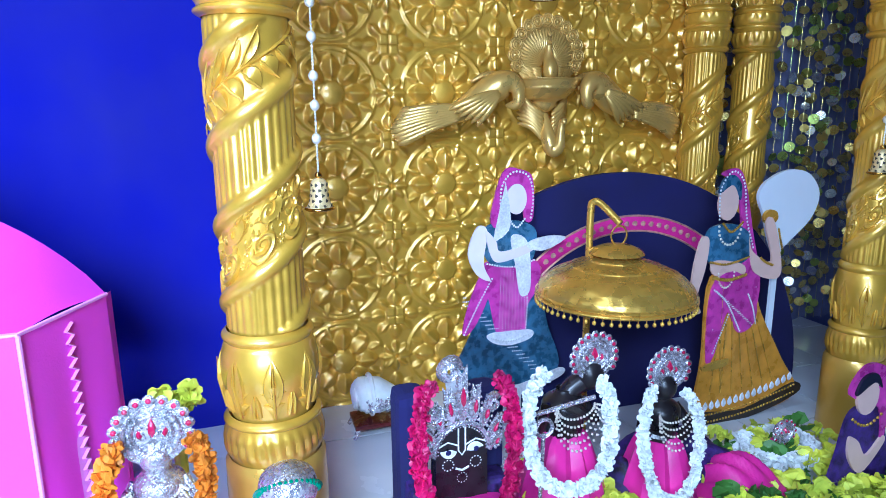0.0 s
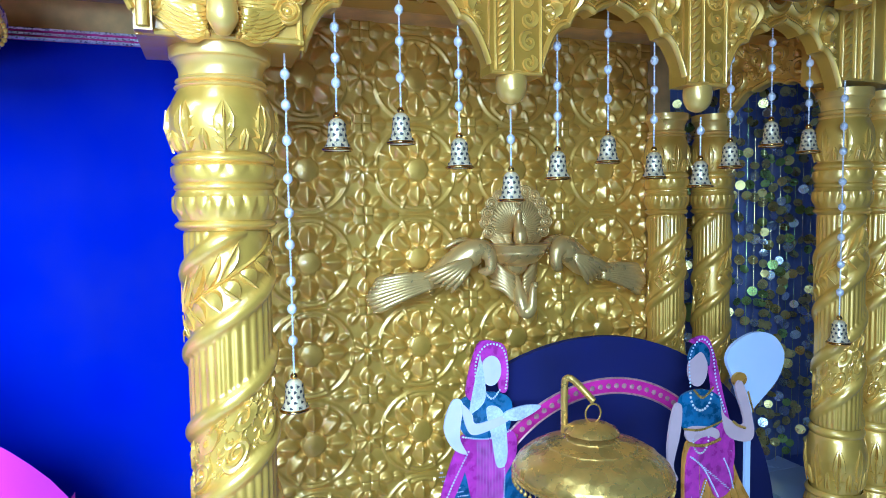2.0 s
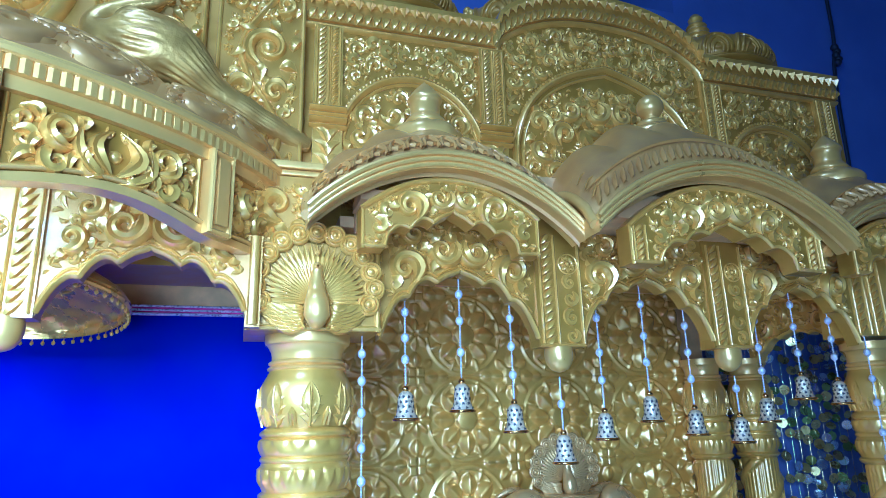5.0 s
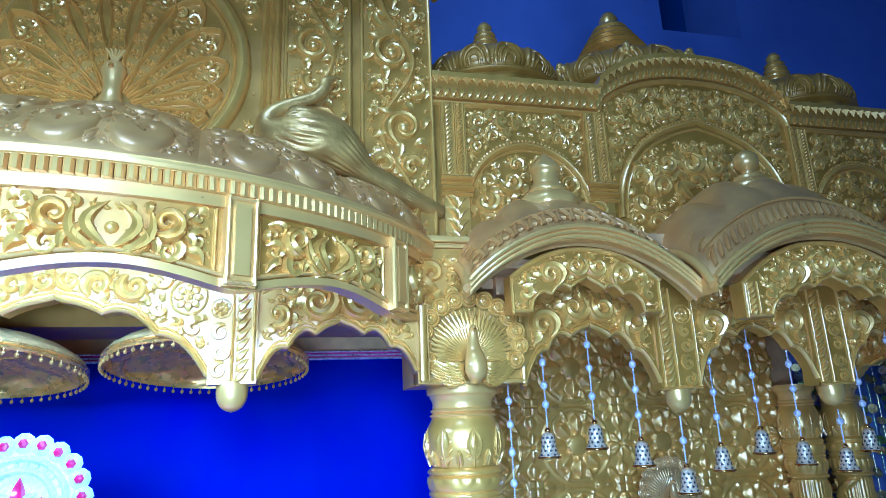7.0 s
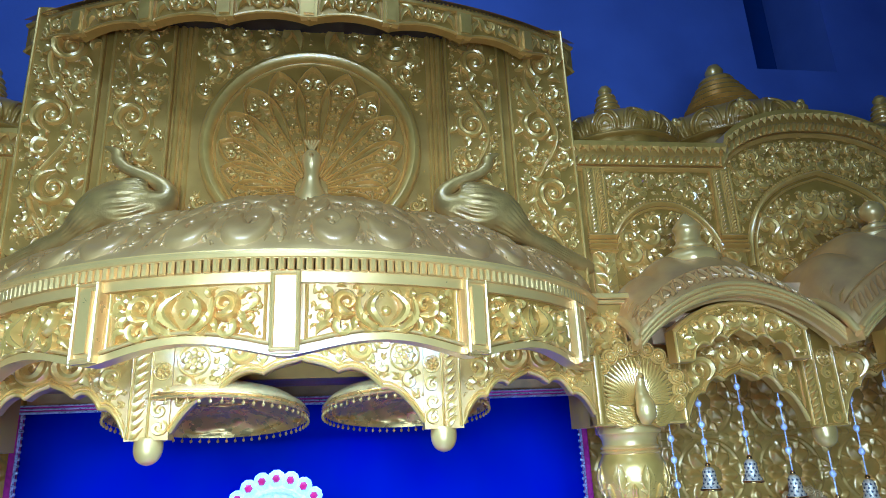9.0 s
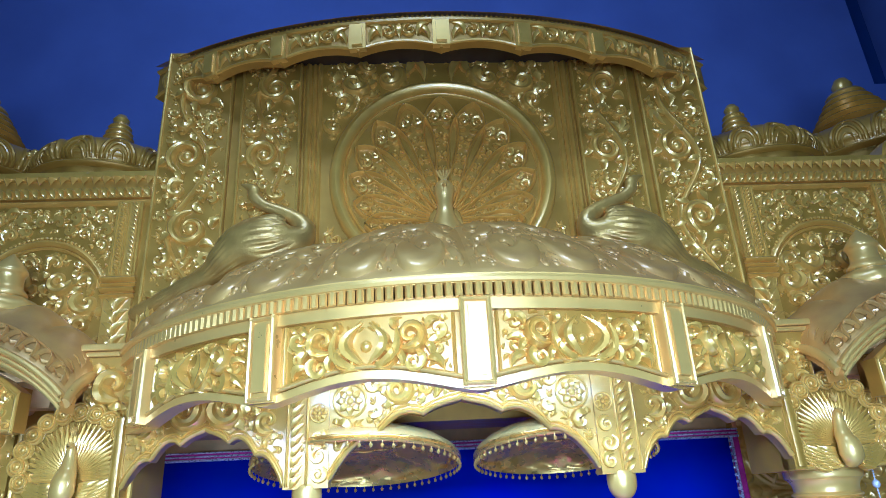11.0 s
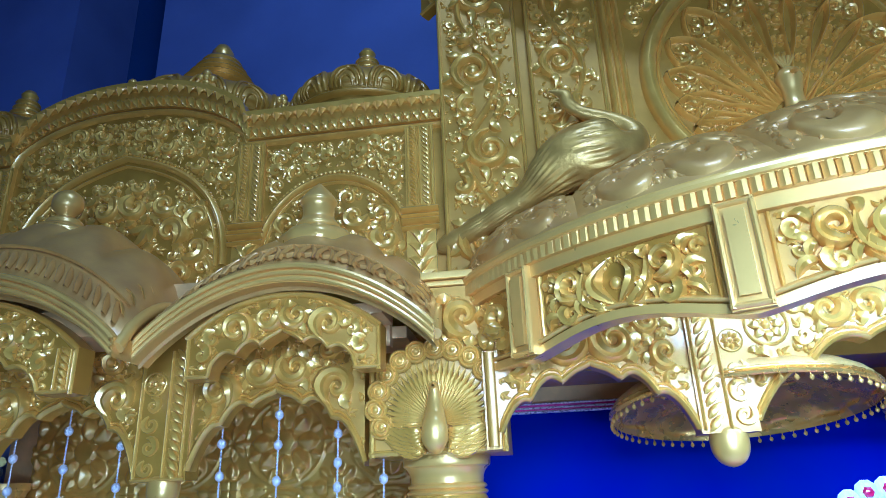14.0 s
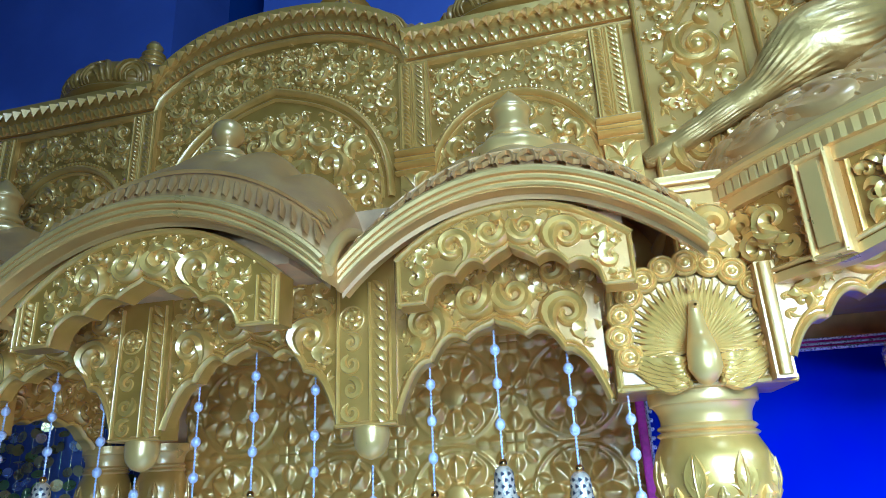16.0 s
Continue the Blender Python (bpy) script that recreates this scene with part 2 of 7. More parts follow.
def fill(g, M, inside, bounds, rmax, rmin, seed, mirror=None, hs=0.9, tries=1500, h0=0.0, taken=()):
    """Packs scrolls, leaves and buds of falling size into a region, as carved foliage."""
    rng = random.Random(seed)
    x0, x1, y0, y1 = bounds
    if mirror is not None:
        x0 = mirror
    done = [t for t in taken if mirror is None or t[0] > mirror]
    r = rmax
    for i in range(tries):
        r = rmax + (rmin - rmax) * (i / tries) ** 0.6
        c = (rng.uniform(x0, x1), rng.uniform(y0, y1))
        if mirror is not None and c[0] - mirror < r * 0.95:
            continue
        if any((c[0] - d[0]) ** 2 + (c[1] - d[1]) ** 2 < (0.86 * (r + d[2])) ** 2 for d in done):
            continue
        if not all(inside(c[0] + r * math.cos(k * 0.7854), c[1] + r * math.sin(k * 0.7854)) for k in range(8)):
            continue
        done.append((*c, r))
        a0, hand, kind = rng.uniform(0, 6.28), rng.choice((-1, 1)), rng.random()
        for sgn in ((1, -1) if mirror is not None else (1,)):
            cc = c if sgn == 1 else (2 * mirror - c[0], c[1])
            aa, hh = (a0, hand) if sgn == 1 else (math.pi - a0, -hand)
            if r > max(rmin * 1.25, 0.0135) and kind < 0.95:
                curl(g, M, cc, r * 0.86, aa, hh, 1.05, 0.33, hs, h0)
                for k in range(5):
                    b = aa + hh * (0.3 + k * 0.85)
                    p0 = (cc[0] + r * 0.80 * math.cos(b), cc[1] + r * 0.80 * math.sin(b))
                    b2 = b - hh * 0.5
                    p1 = (cc[0] + r * 1.32 * math.cos(b2), cc[1] + r * 1.32 * math.sin(b2))
                    if inside(*p1):
                        leaf(g, M, p0, p1, r * 0.36, hs * 0.85, 0.28 * hh, h0, 6, 4)
            elif kind < 0.3 and r > rmin * 1.5:
                for k in range(5):
                    b = aa + k * 1.2566
                    leaf(g, M, cc, (cc[0] + r * math.cos(b), cc[1] + r * math.sin(b)), r * 0.3, hs, 0, h0, 5, 4)
                dome_bead(g, M, cc, r * 0.25, hs, h0, 6, 2)
            else:
                foot = (cc[0] - r * math.cos(aa), cc[1] - r * math.sin(aa))
                for d, L in ((0.0, 2.1), (0.75, 1.5), (-0.75, 1.5)):
                    p1 = (foot[0] + L * r * math.cos(aa + d), foot[1] + L * r * math.sin(aa + d))
                    if inside(*p1):
                        leaf(g, M, foot, p1, r * 0.34, hs * 0.85, 0.18 * hh, h0, 6, 4)
    sprigs(g, M, inside, bounds, seed, [t for t in taken] + done + ([(2 * mirror - d[0], d[1], d[2]) for d in done] if mirror is not None else []))


def sprigs(g, M, inside, bounds, seed, taken=(), n=420, r0=0.010, r1=0.0045, hs=0.8):
    """Small single leaves in what the scrolls leave bare."""
    rng = random.Random(seed)
    x0, x1, y0, y1 = bounds
    done = list(taken)
    for i in range(n):
        r = r0 + (r1 - r0) * i / n
        c = (rng.uniform(x0, x1), rng.uniform(y0, y1))
        if any((c[0] - d[0]) ** 2 + (c[1] - d[1]) ** 2 < (0.8 * (r + d[2])) ** 2 for d in done):
            continue
        b = rng.uniform(0, 3.14)
        e = (r * math.cos(b), r * math.sin(b))
        if inside(c[0] + e[0], c[1] + e[1]) and inside(c[0] - e[0], c[1] - e[1]):
            leaf(g, M, (c[0] - e[0], c[1] - e[1]), (c[0] + e[0], c[1] + e[1]), r * 0.5, hs, 0.25, 0.0, 5)
            done.append((*c, r))


def band_vine(g, M, lo, hi, u0, u1, inside, hs=1.0, rmax=0.045, h0=0.0):
    """A row of bold alternating scrolls between two curves, with flaring leaves; returns the circles that it takes up."""
    sg = 1 if u1 > u0 else -1
    u, k, taken = u0, 0, []
    while True:
        r = min(rmax, 0.47 * (hi(u) - lo(u)))
        uc = u + sg * r
        r = min(rmax, 0.47 * (hi(uc) - lo(uc)))
        if r < 0.008 or (uc + sg * r - u1) * sg > 0:
            break
        c = (uc, (lo(uc) + hi(uc)) / 2 if hi(uc) - lo(uc) < 2.3 * r else lo(uc) + 1.06 * r)
        hand = sg if k % 2 == 0 else -sg
        a0 = (math.pi if sg > 0 else 0.0) - hand * 1.0
        curl(g, M, c, r * 0.82, a0, hand, 1.3, 0.28, hs, h0, 26)
        for b, L in ((0.5, 1.30), (1.5, 1.25), (2.6, 1.32), (3.7, 1.22), (4.8, 1.30), (5.7, 1.22)):
            p0 = (c[0] + 0.74 * r * math.cos(b), c[1] + 0.74 * r * math.sin(b))
            b2 = b + hand * 0.55
            p1 = (c[0] + L * r * math.cos(b2), c[1] + L * r * math.sin(b2))
            if inside(*p1):
                leaf(g, M, p0, p1, r * 0.33, hs * 0.85, 0.34 * hand, h0, 7, 4)
        taken.append((c[0], c[1], r * 0.98))
        u = uc + sg * r * 0.98
        k += 1
    return taken


def plate(g, M, us, lo, hi, th, nv=3, h0=0.0):
    """A board between two edge curves, closed behind."""
    us = np.asarray(us, float)
    lo, hi = np.broadcast_to(lo, us.shape), np.broadcast_to(hi, us.shape)
    s = np.linspace(0, 1, nv + 1)
    v = lo[:, None] + (hi - lo)[:, None] * s[None, :]
    v = np.concatenate([v, hi[:, None], lo[:, None]], 1)
    h = np.concatenate([np.full(nv + 1, h0), [h0 - th, h0 - th]])
    p = M(us[:, None] + 0 * v, v, h[None, :] + 0 * v)
    base = g.n
    g.grid(p, wrap_v=True)
    m = nv + 3
    g.f.append(tuple(base + k for k in range(m)))
    g.f.append(tuple(base + (len(us) - 1) * m + k for k in reversed(range(m))))


def foil(t, apex, drop, cusp=0.012, power=2.4):
    """Lower edge of a cusped arch, two lobes to a side and a pointed middle; t runs from -1 to 1."""
    t = np.abs(t)
    lobe = np.where(t < 0.30, np.cos(np.pi / 2 * t / 0.30), np.abs(np.sin(np.pi * (t - 0.30) / 0.35))) ** 0.75
    return apex - drop * t ** power - cusp * (1 - lobe) + 0.007 * np.exp(-t / 0.04)


def lathe(g, prof, cx=0.0, cy=0.0, n=32, bump=None):
    """Turned form from (radius, height) pairs; bump adds to the radius by angle and height."""
    pr = np.asarray(prof, float)
    th = np.linspace(0, 2 * np.pi, n, endpoint=False)[:, None]
    r, z = pr[None, :, 0] + 0 * th, pr[None, :, 1] + 0 * th
    if bump is not None:
        r = r + bump(th + 0 * z, z)
    g.grid(np.stack([cx + r * np.sin(th), cy - r * np.cos(th), z], -1), wrap_u=True)


def spun(prof, k=6):
    """Softens a turned profile by splitting each stretch along a smooth curve."""
    p = np.asarray(prof, float)
    out = []
    for i in range(len(p) - 1):
        a, b, c, d = p[max(i - 1, 0)], p[i], p[i + 1], p[min(i + 2, len(p) - 1)]
        for s in np.linspace(0, 1, k, endpoint=False):
            out.append(0.5 * ((2 * b) + (c - a) * s + (2 * a - 5 * b + 4 * c - d) * s * s + (3 * b - a - 3 * c + d) * s ** 3))
    out.append(p[-1])
    out = np.array(out)
    out[:, 0] = np.maximum(out[:, 0], 0.0002)
    return out


def tube(g, pts, rad, seg=8, flat_y=1.0, bump=None):
    """A round limb along points in space."""
    p = np.asarray(pts, float)
    r = np.broadcast_to(np.asarray(rad, float), (len(p),))
    t = np.gradient(p, axis=0)
    t /= np.maximum(np.linalg.norm(t, axis=1, keepdims=True), 1e-9)
    ref = np.array([0.0, 1.0, 0.001])
    s = np.cross(t, ref)
    ln = np.linalg.norm(s, axis=1, keepdims=True)
    s = np.where(ln > 1e-3, s / np.maximum(ln, 1e-9), np.array([1.0, 0, 0]))
    b = np.cross(s, t)
    a = np.linspace(0, 2 * np.pi, seg, endpoint=False)
    rr = r[:, None] + 0 * a[None, :]
    if bump is not None:
        rr = rr * (1 + bump(np.linspace(0, 1, len(p))[:, None], a[None, :]))
    q = p[:, None, :] + rr[:, :, None] * (np.cos(a)[None, :, None] * s[:, None, :] + flat_y * np.sin(a)[None, :, None] * b[:, None, :])
    base = g.n
    g.grid(q, wrap_v=True)
    g.f.append(tuple(base + k for k in range(seg)))
    g.f.append(tuple(base + (len(p) - 1) * seg + k for k in reversed(range(seg))))


def smooth_path(pts, k=6):
    p = np.asarray(pts, float)
    out = []
    for i in range(len(p) - 1):
        a, b, c, d = p[max(i - 1, 0)], p[i], p[i + 1], p[min(i + 2, len(p) - 1)]
        for s in np.linspace(0, 1, k, endpoint=False):
            out.append(0.5 * ((2 * b) + (c - a) * s + (2 * a - 5 * b + 4 * c - d) * s * s + (3 * b - a - 3 * c + d) * s ** 3))
    out.append(p[-1])
    return np.array(out)


def ball(g, c, r, n=10, m=6, sx=1.0, sy=1.0, sz=1.0):
    th = np.linspace(0, 2 * np.pi, n, endpoint=False)[:, None]
    al = np.linspace(-np.pi / 2 + 0.02, np.pi / 2 - 0.02, m + 1)[None, :]
    g.grid(np.stack([c[0] + r * sx * np.cos(al) * np.cos(th), c[1] + r * sy * np.cos(al) * np.sin(th), c[2] + r * sz * np.sin(al) + 0 * th], -1), wrap_u=True)


MIRROR = Matrix.Diagonal((-1, 1, 1, 1))

# ---- the hall ----
FLOOR = 0.65
SHRINE = 1.40
wall = thing("wall_north", "blue limewashed wall behind the gilded shrine", "wall", kind="structure")
g = Geo()
VX0, VX1, VZ0 = 2.36, 2.85, 3.88
for x0, x1, z0, z1 in ((-5, -VX1, -0.1, 5.6), (-VX0, VX0, -0.1, 5.6), (VX1, 5, -0.1, 5.6), (VX0, VX1, -0.1, VZ0), (VX0, VX1, 5.0, 5.6), (-VX1, -VX0, -0.1, VZ0 - 0.3), (-VX1, -VX0, 5.0, 5.6)):
    gbox(g, x0, x1, 2.40, 2.85, z0, z1)
g.make("wall_face", BLUE_WALL, wall)
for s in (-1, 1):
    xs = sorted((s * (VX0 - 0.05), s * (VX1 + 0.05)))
    part("niche_back", box(xs[0], xs[1], 2.852, 2.90, VZ0 - 0.4, 5.1), NICHE_SHADE, wall, "dark recess in the blue wall")
for nm, b in (("wall_west", (-5.1, -5, -4.6, 2.62, -0.1, 5.6)), ("wall_east", (5, 5.1, -4.6, 2.62, -0.1, 5.6)), ("wall_south", (-5, 5, -4.7, -4.6, -0.1, 5.6))):
    tagged(part(nm, box(*b), BLUE_WALL), "plain blue limewashed hall wall", "wall", kind="structure")
tagged(part("ceiling", box(-5.1, 5.1, -4.7, 2.62, 5.6, 5.7), BLUE_WALL), "plain painted hall ceiling", "ceiling", kind="structure")
tagged(part("floor", box(-5, 5, -4.6, 2.4, -0.2, -0.1), MARBLE), "pale marble hall floor", "floor", kind="structure")
dais = thing("platform", "white marble platform under the shrine", "platform", kind="structure")
part("core", box(-2.9, 2.9, 0.72, 2.39, -0.1, FLOOR - 0.012), MARBLE, dais)

# ---- carved back panels ----
def lattice(u, v):
    """Height of the repeated flower carving; u, v in metres."""
    pu, pv = 0.313, 0.2545
    x = (u + pu / 2) % pu - pu / 2
    y = (v + pv / 2) % pv - pv / 2

    def petals(dx, dy, count, r0, r1, w, ph=0.0):
        rr, an = np.hypot(dx, dy), np.arctan2(dy, dx) - ph
        st = 2 * np.pi / count
        an = (an + st / 2) % st - st / 2
        a, b = rr * np.cos(an), np.abs(rr * np.sin(an))
        s = np.clip((a - r0) / (r1 - r0), 0, 1)
        ww = w * np.sin(np.pi * s ** 0.85) + 1e-6
        return np.where((s > 0) & (s < 1), np.clip(1 - b / ww, 0, 1) ** 0.75 * np.minimum(1, ww / w * 1.6), 0)

    r = np.hypot(x, y)
    h = 0.019 * petals(x, y, 8, 0.034, 0.106, 0.027)
    h = np.maximum(h, 0.010 * petals(x, y, 8, 0.078, 0.122, 0.012, np.pi / 8))
    h = np.maximum(h, np.where(r < 0.033, 0.010 + 0.004 * np.cos(r / 0.033 * 1.5), 0))
    h = np.maximum(h, 0.006 * np.clip(1 - np.abs(r - 0.119) / 0.006, 0, 1))
    cx, cy = pu / 2 - np.abs(x), pv / 2 - np.abs(y)
    h = np.maximum(h, 0.013 * petals(cx, cy, 4, 0.026, 0.078, 0.020))
    h = np.maximum(h, 0.012 * petals(cx, cy, 4, 0.030, 0.074, 0.015, np.pi / 4))
    h = np.maximum(h, np.where(np.maximum(np.abs(cx), np.abs(cy)) < 0.026, 0.012, 0))
    h = np.maximum(h, 0.014 * petals(cx, y, 8, 0.002, 0.052, 0.013))
    h = np.maximum(h, 0.010 * petals(x, cy, 2, 0.052, 0.098, 0.016))
    q = np.abs(np.hypot(x, cy - 0.105) - 0.085)
    h = np.maximum(h, 0.008 * np.clip(1 - q / 0.006, 0, 1) * (np.abs(x) < 0.075))
    return h


def back_panel():
    root = thing("carved_panel", "gold painted wall panel carved with repeating eight-petal flowers", "wall panel", "carved wall panels")
    pu, pv = 0.313, 0.2545
    xs = [0.915] + [1.079 + pu * (k + 0.5) for k in range(-0, 4) if 1.079 + pu * (k + 0.5) < 2.15] + [2.19]
    z0 = 1.295 - pv * 2.5
    zs = [FLOOR] + [z0 + pv * k for k in range(0, 7) if FLOOR + 0.06 < z0 + pv * k < 2.2] + [2.225]
    for a, b in zip(xs, xs[1:]):
        for c, d in zip(zs, zs[1:]):
            g = Geo()
            nu, nv = int((b - a) / 0.004) + 1, int((d - c) / 0.004) + 1
            u, v = np.meshgrid(np.linspace(a + 0.0004, b - 0.0004, nu), np.linspace(c + 0.0004, d - 0.0004, nv), indexing="ij")
            h = lattice(u - 1.079, v - 1.295) * 1.15 + 0.0006 * np.sin(u * 31 + np.sin(v * 17)) * np.sin(v * 23)
            e = np.ones_like(h)
            e[[0, -1], :] = 0
            e[:, [0, -1]] = 0
            g.grid(np.stack([u, 1.822 - np.where(e > 0, h, h - 0.003), v], -1)[:, ::-1])
            g.make("carved_tile", GOLD, root, sharp=0)
    part("tile_bed", box(0.915, 2.19, 1.824, 1.85, FLOOR, 2.225), GOLD, root)
    return root


panel = back_panel()
copy_thing(panel, MIRROR)
backing = tagged(part("shrine_backing", box(-2.3, 2.3, 1.85, 1.89, FLOOR, 2.24), SOFFIT), "plain gold backing board behind the shrine", "wall", kind="structure")

# ---- pillars ----
def shaft_flutes(th, z):
    """Fluting between two winding ropes; every other turn is left plain for the carving."""
    pitch = 0.128
    th = (th + np.pi) % (2 * np.pi) - np.pi
    p = (z - 1.545 - 2 * pitch * th / (2 * np.pi)) / pitch
    k = np.floor(p)
    c = p - k
    rope_h = 0.013 * np.sqrt(np.clip(1 - (np.minimum(c, 1 - c) / 0.125) ** 2, 0, 1))
    flute = -0.003 + 0.0065 * np.abs(np.sin(th * 14)) ** 0.6
    h = np.maximum(np.where(k % 2 == 0, -0.002, flute), rope_h)
    return h * np.clip(np.minimum(1.680 - z, z - 1.180) / 0.006, 0, 1)


def shaft_carving(g):
    """Leaf sprays and scrolls wound round the shaft between its ropes."""
    R, pitch = 0.0705, 0.128
    for k in (-4, -2, 0, 2):
        def M(u, v, h, k=k):
            u, v, h = np.broadcast_arrays(np.asarray(u, float), np.asarray(v, float), np.asarray(h, float))
            th = u / R
            return np.stack([(R - 0.002 + h) * np.sin(th), -(R - 0.002 + h) * np.cos(th), 1.545 + pitch * (th / np.pi + k) + v], -1)

        def ok(u, v, k=k):
            z = 1.545 + pitch * (u / R / np.pi + k) + v
            return abs(u) < np.pi * R and 0.014 < v < pitch - 0.014 and 1.192 < z < 1.670
        L = np.pi * R
        if k % 4 == 0:
            for i in range(15):
                u = -L + 2 * L * i / 15
                if ok(u, pitch / 2) and ok(u + 0.03, pitch / 2):
                    rope(g, M, [(u, pitch / 2), (u + 0.03, pitch / 2)], 0.004, 1.0)
                for sg in (-1, 1):
                    a, b = (u, pitch / 2 + sg * 0.003), (u + 0.030, pitch / 2 + sg * 0.046)
                    if ok(*a) and ok(*b):
                        leaf(g, M, a, b, 0.0115, 0.75, -0.12 * sg, 0.0, 9)
                        rope(g, M, [a, ((a[0] + b[0]) / 2 - 0.001, (a[1] + b[1]) / 2), b], [0.001, 0.002, 0.001], 0.9, 4, 0.010)
        else:
            cs = []
            for i in range(7):
                u = -L + 2 * L * (i + 0.5) / 7
                for v, r, hand in ((0.044, 0.026, 1), (0.090, 0.022, -1)):
                    c = (u + (0.014 if hand < 0 else 0), v)
                    if not (ok(c[0] - r * 0.7, v) and ok(c[0] + r * 0.7, v)):
                        continue
                    curl(g, M, c, r * 0.86, 1.0 * hand + 2.2, hand, 1.35, 0.26, 0.85, 0.0, 26)
                    for b in (0.3, 1.5, 2.8, 4.0, 5.2):
                        p1 = (c[0] + 1.36 * r * math.cos(b + 0.6 * hand), c[1] + 1.36 * r * math.sin(b + 0.6 * hand))
                        if ok(*p1):
                            leaf(g, M, (c[0] + 0.76 * r * math.cos(b), c[1] + 0.76 * r * math.sin(b)), p1, r * 0.22, 0.85, 0.35 * hand)
                    cs.append((*c, r))
            fill(g, M, ok, (-L, L, 0.014, pitch - 0.014), 0.014, 0.005, 17, None, 0.8, 900, 0.0, cs)


def urn_leaves(g, prof, z0, z1, n=8):
    """Lobed leaves standing round a turned urn."""
    fp = np.array(prof)
    o = np.argsort(fp[:, 1])
    R = float(fp[:, 0].max())

    def M(u, v, h):
        u, v, h = np.broadcast_arrays(np.asarray(u, float), np.asarray(v, float), np.asarray(h, float))
        r = np.interp(v, fp[o, 1], fp[o, 0]) + h
        return np.stack([r * np.sin(u / R), -r * np.cos(u / R), v], -1)
    H = z1 - z0
    for k in range(n):
        c = 2 * np.pi * R * k / n
        for sg in (-1, 1):
            leaf(g, M, (c + sg * 0.002, z0 + 0.15 * H), (c, z1), 0.0085, 0.55, -0.12 * sg, 0.0, 9)
            for a, b, w in ((0.10, 0.46, 0.021), (0.30, 0.66, 0.019), (0.02, 0.24, 0.019)):
                leaf(g, M, (c + sg * 0.002, z0 + a * H), (c + sg * w * 1.15, z0 + b * H), 0.0062, 0.75, 0.22 * sg, 0.0, 7)
            rope(g, M, [(c + sg * 0.030, z0 + 0.02 * H), (c + sg * 0.0325, z0 + 0.28 * H), (c + sg * 0.034, z0 + 0.42 * H)], [0.004, 0.006, 0.001], 0.8)
        rope(g, M, [(c, z0), (c, z0 + 0.5 * H), (c, z1 - 0.01)], [0.003, 0.0024, 0.001], 0.8, 4, 0.005)


def scallop_bump(z0, z1, n=18, amp=0.004):
    def f(th, z):
        t = (z - z0) / (z1 - z0)
        a = np.abs(np.sin(th * n / 2))
        return np.where((t > 0) & (t < 1), amp * np.clip((a * 0.9 - (1 - t)) * 4, 0, 1), 0)
    return f


def twist_bump(z0, z1, n=26, amp=0.005):
    def f(th, z):
        t = (z - z0) / (z1 - z0)
        return np.where((t > 0) & (t < 1), amp * np.sin(np.pi * np.clip(t, 0, 1)) * np.abs(np.sin((th * n + t * 3.2) / 2)), 0)
    return f


def fine(prof, step=0.004):
    out = [prof[0]]
    for a, b in zip(prof, prof[1:]):
        k = max(1, int(math.hypot(b[0] - a[0], b[1] - a[1]) / step))
        out += [(a[0] + (b[0] - a[0]) * i / k, a[1] + (b[1] - a[1]) * i / k) for i in range(1, k + 1)]
    return out


def torus_prof(z0, z1, r0, r1, n=8):
    return [(r0 + (r1 - r0) * math.sin(math.pi * i / n), z0 + (z1 - z0) * i / n) for i in range(n + 1)]


DRAWN = (FLOOR, 0.955, 1.043, 1.171, 1.689, 1.796, 1.95, 1.975)
BUILT = (FLOOR, 0.842, 0.932, 1.098, 1.671, 1.783, 1.95, 1.975)


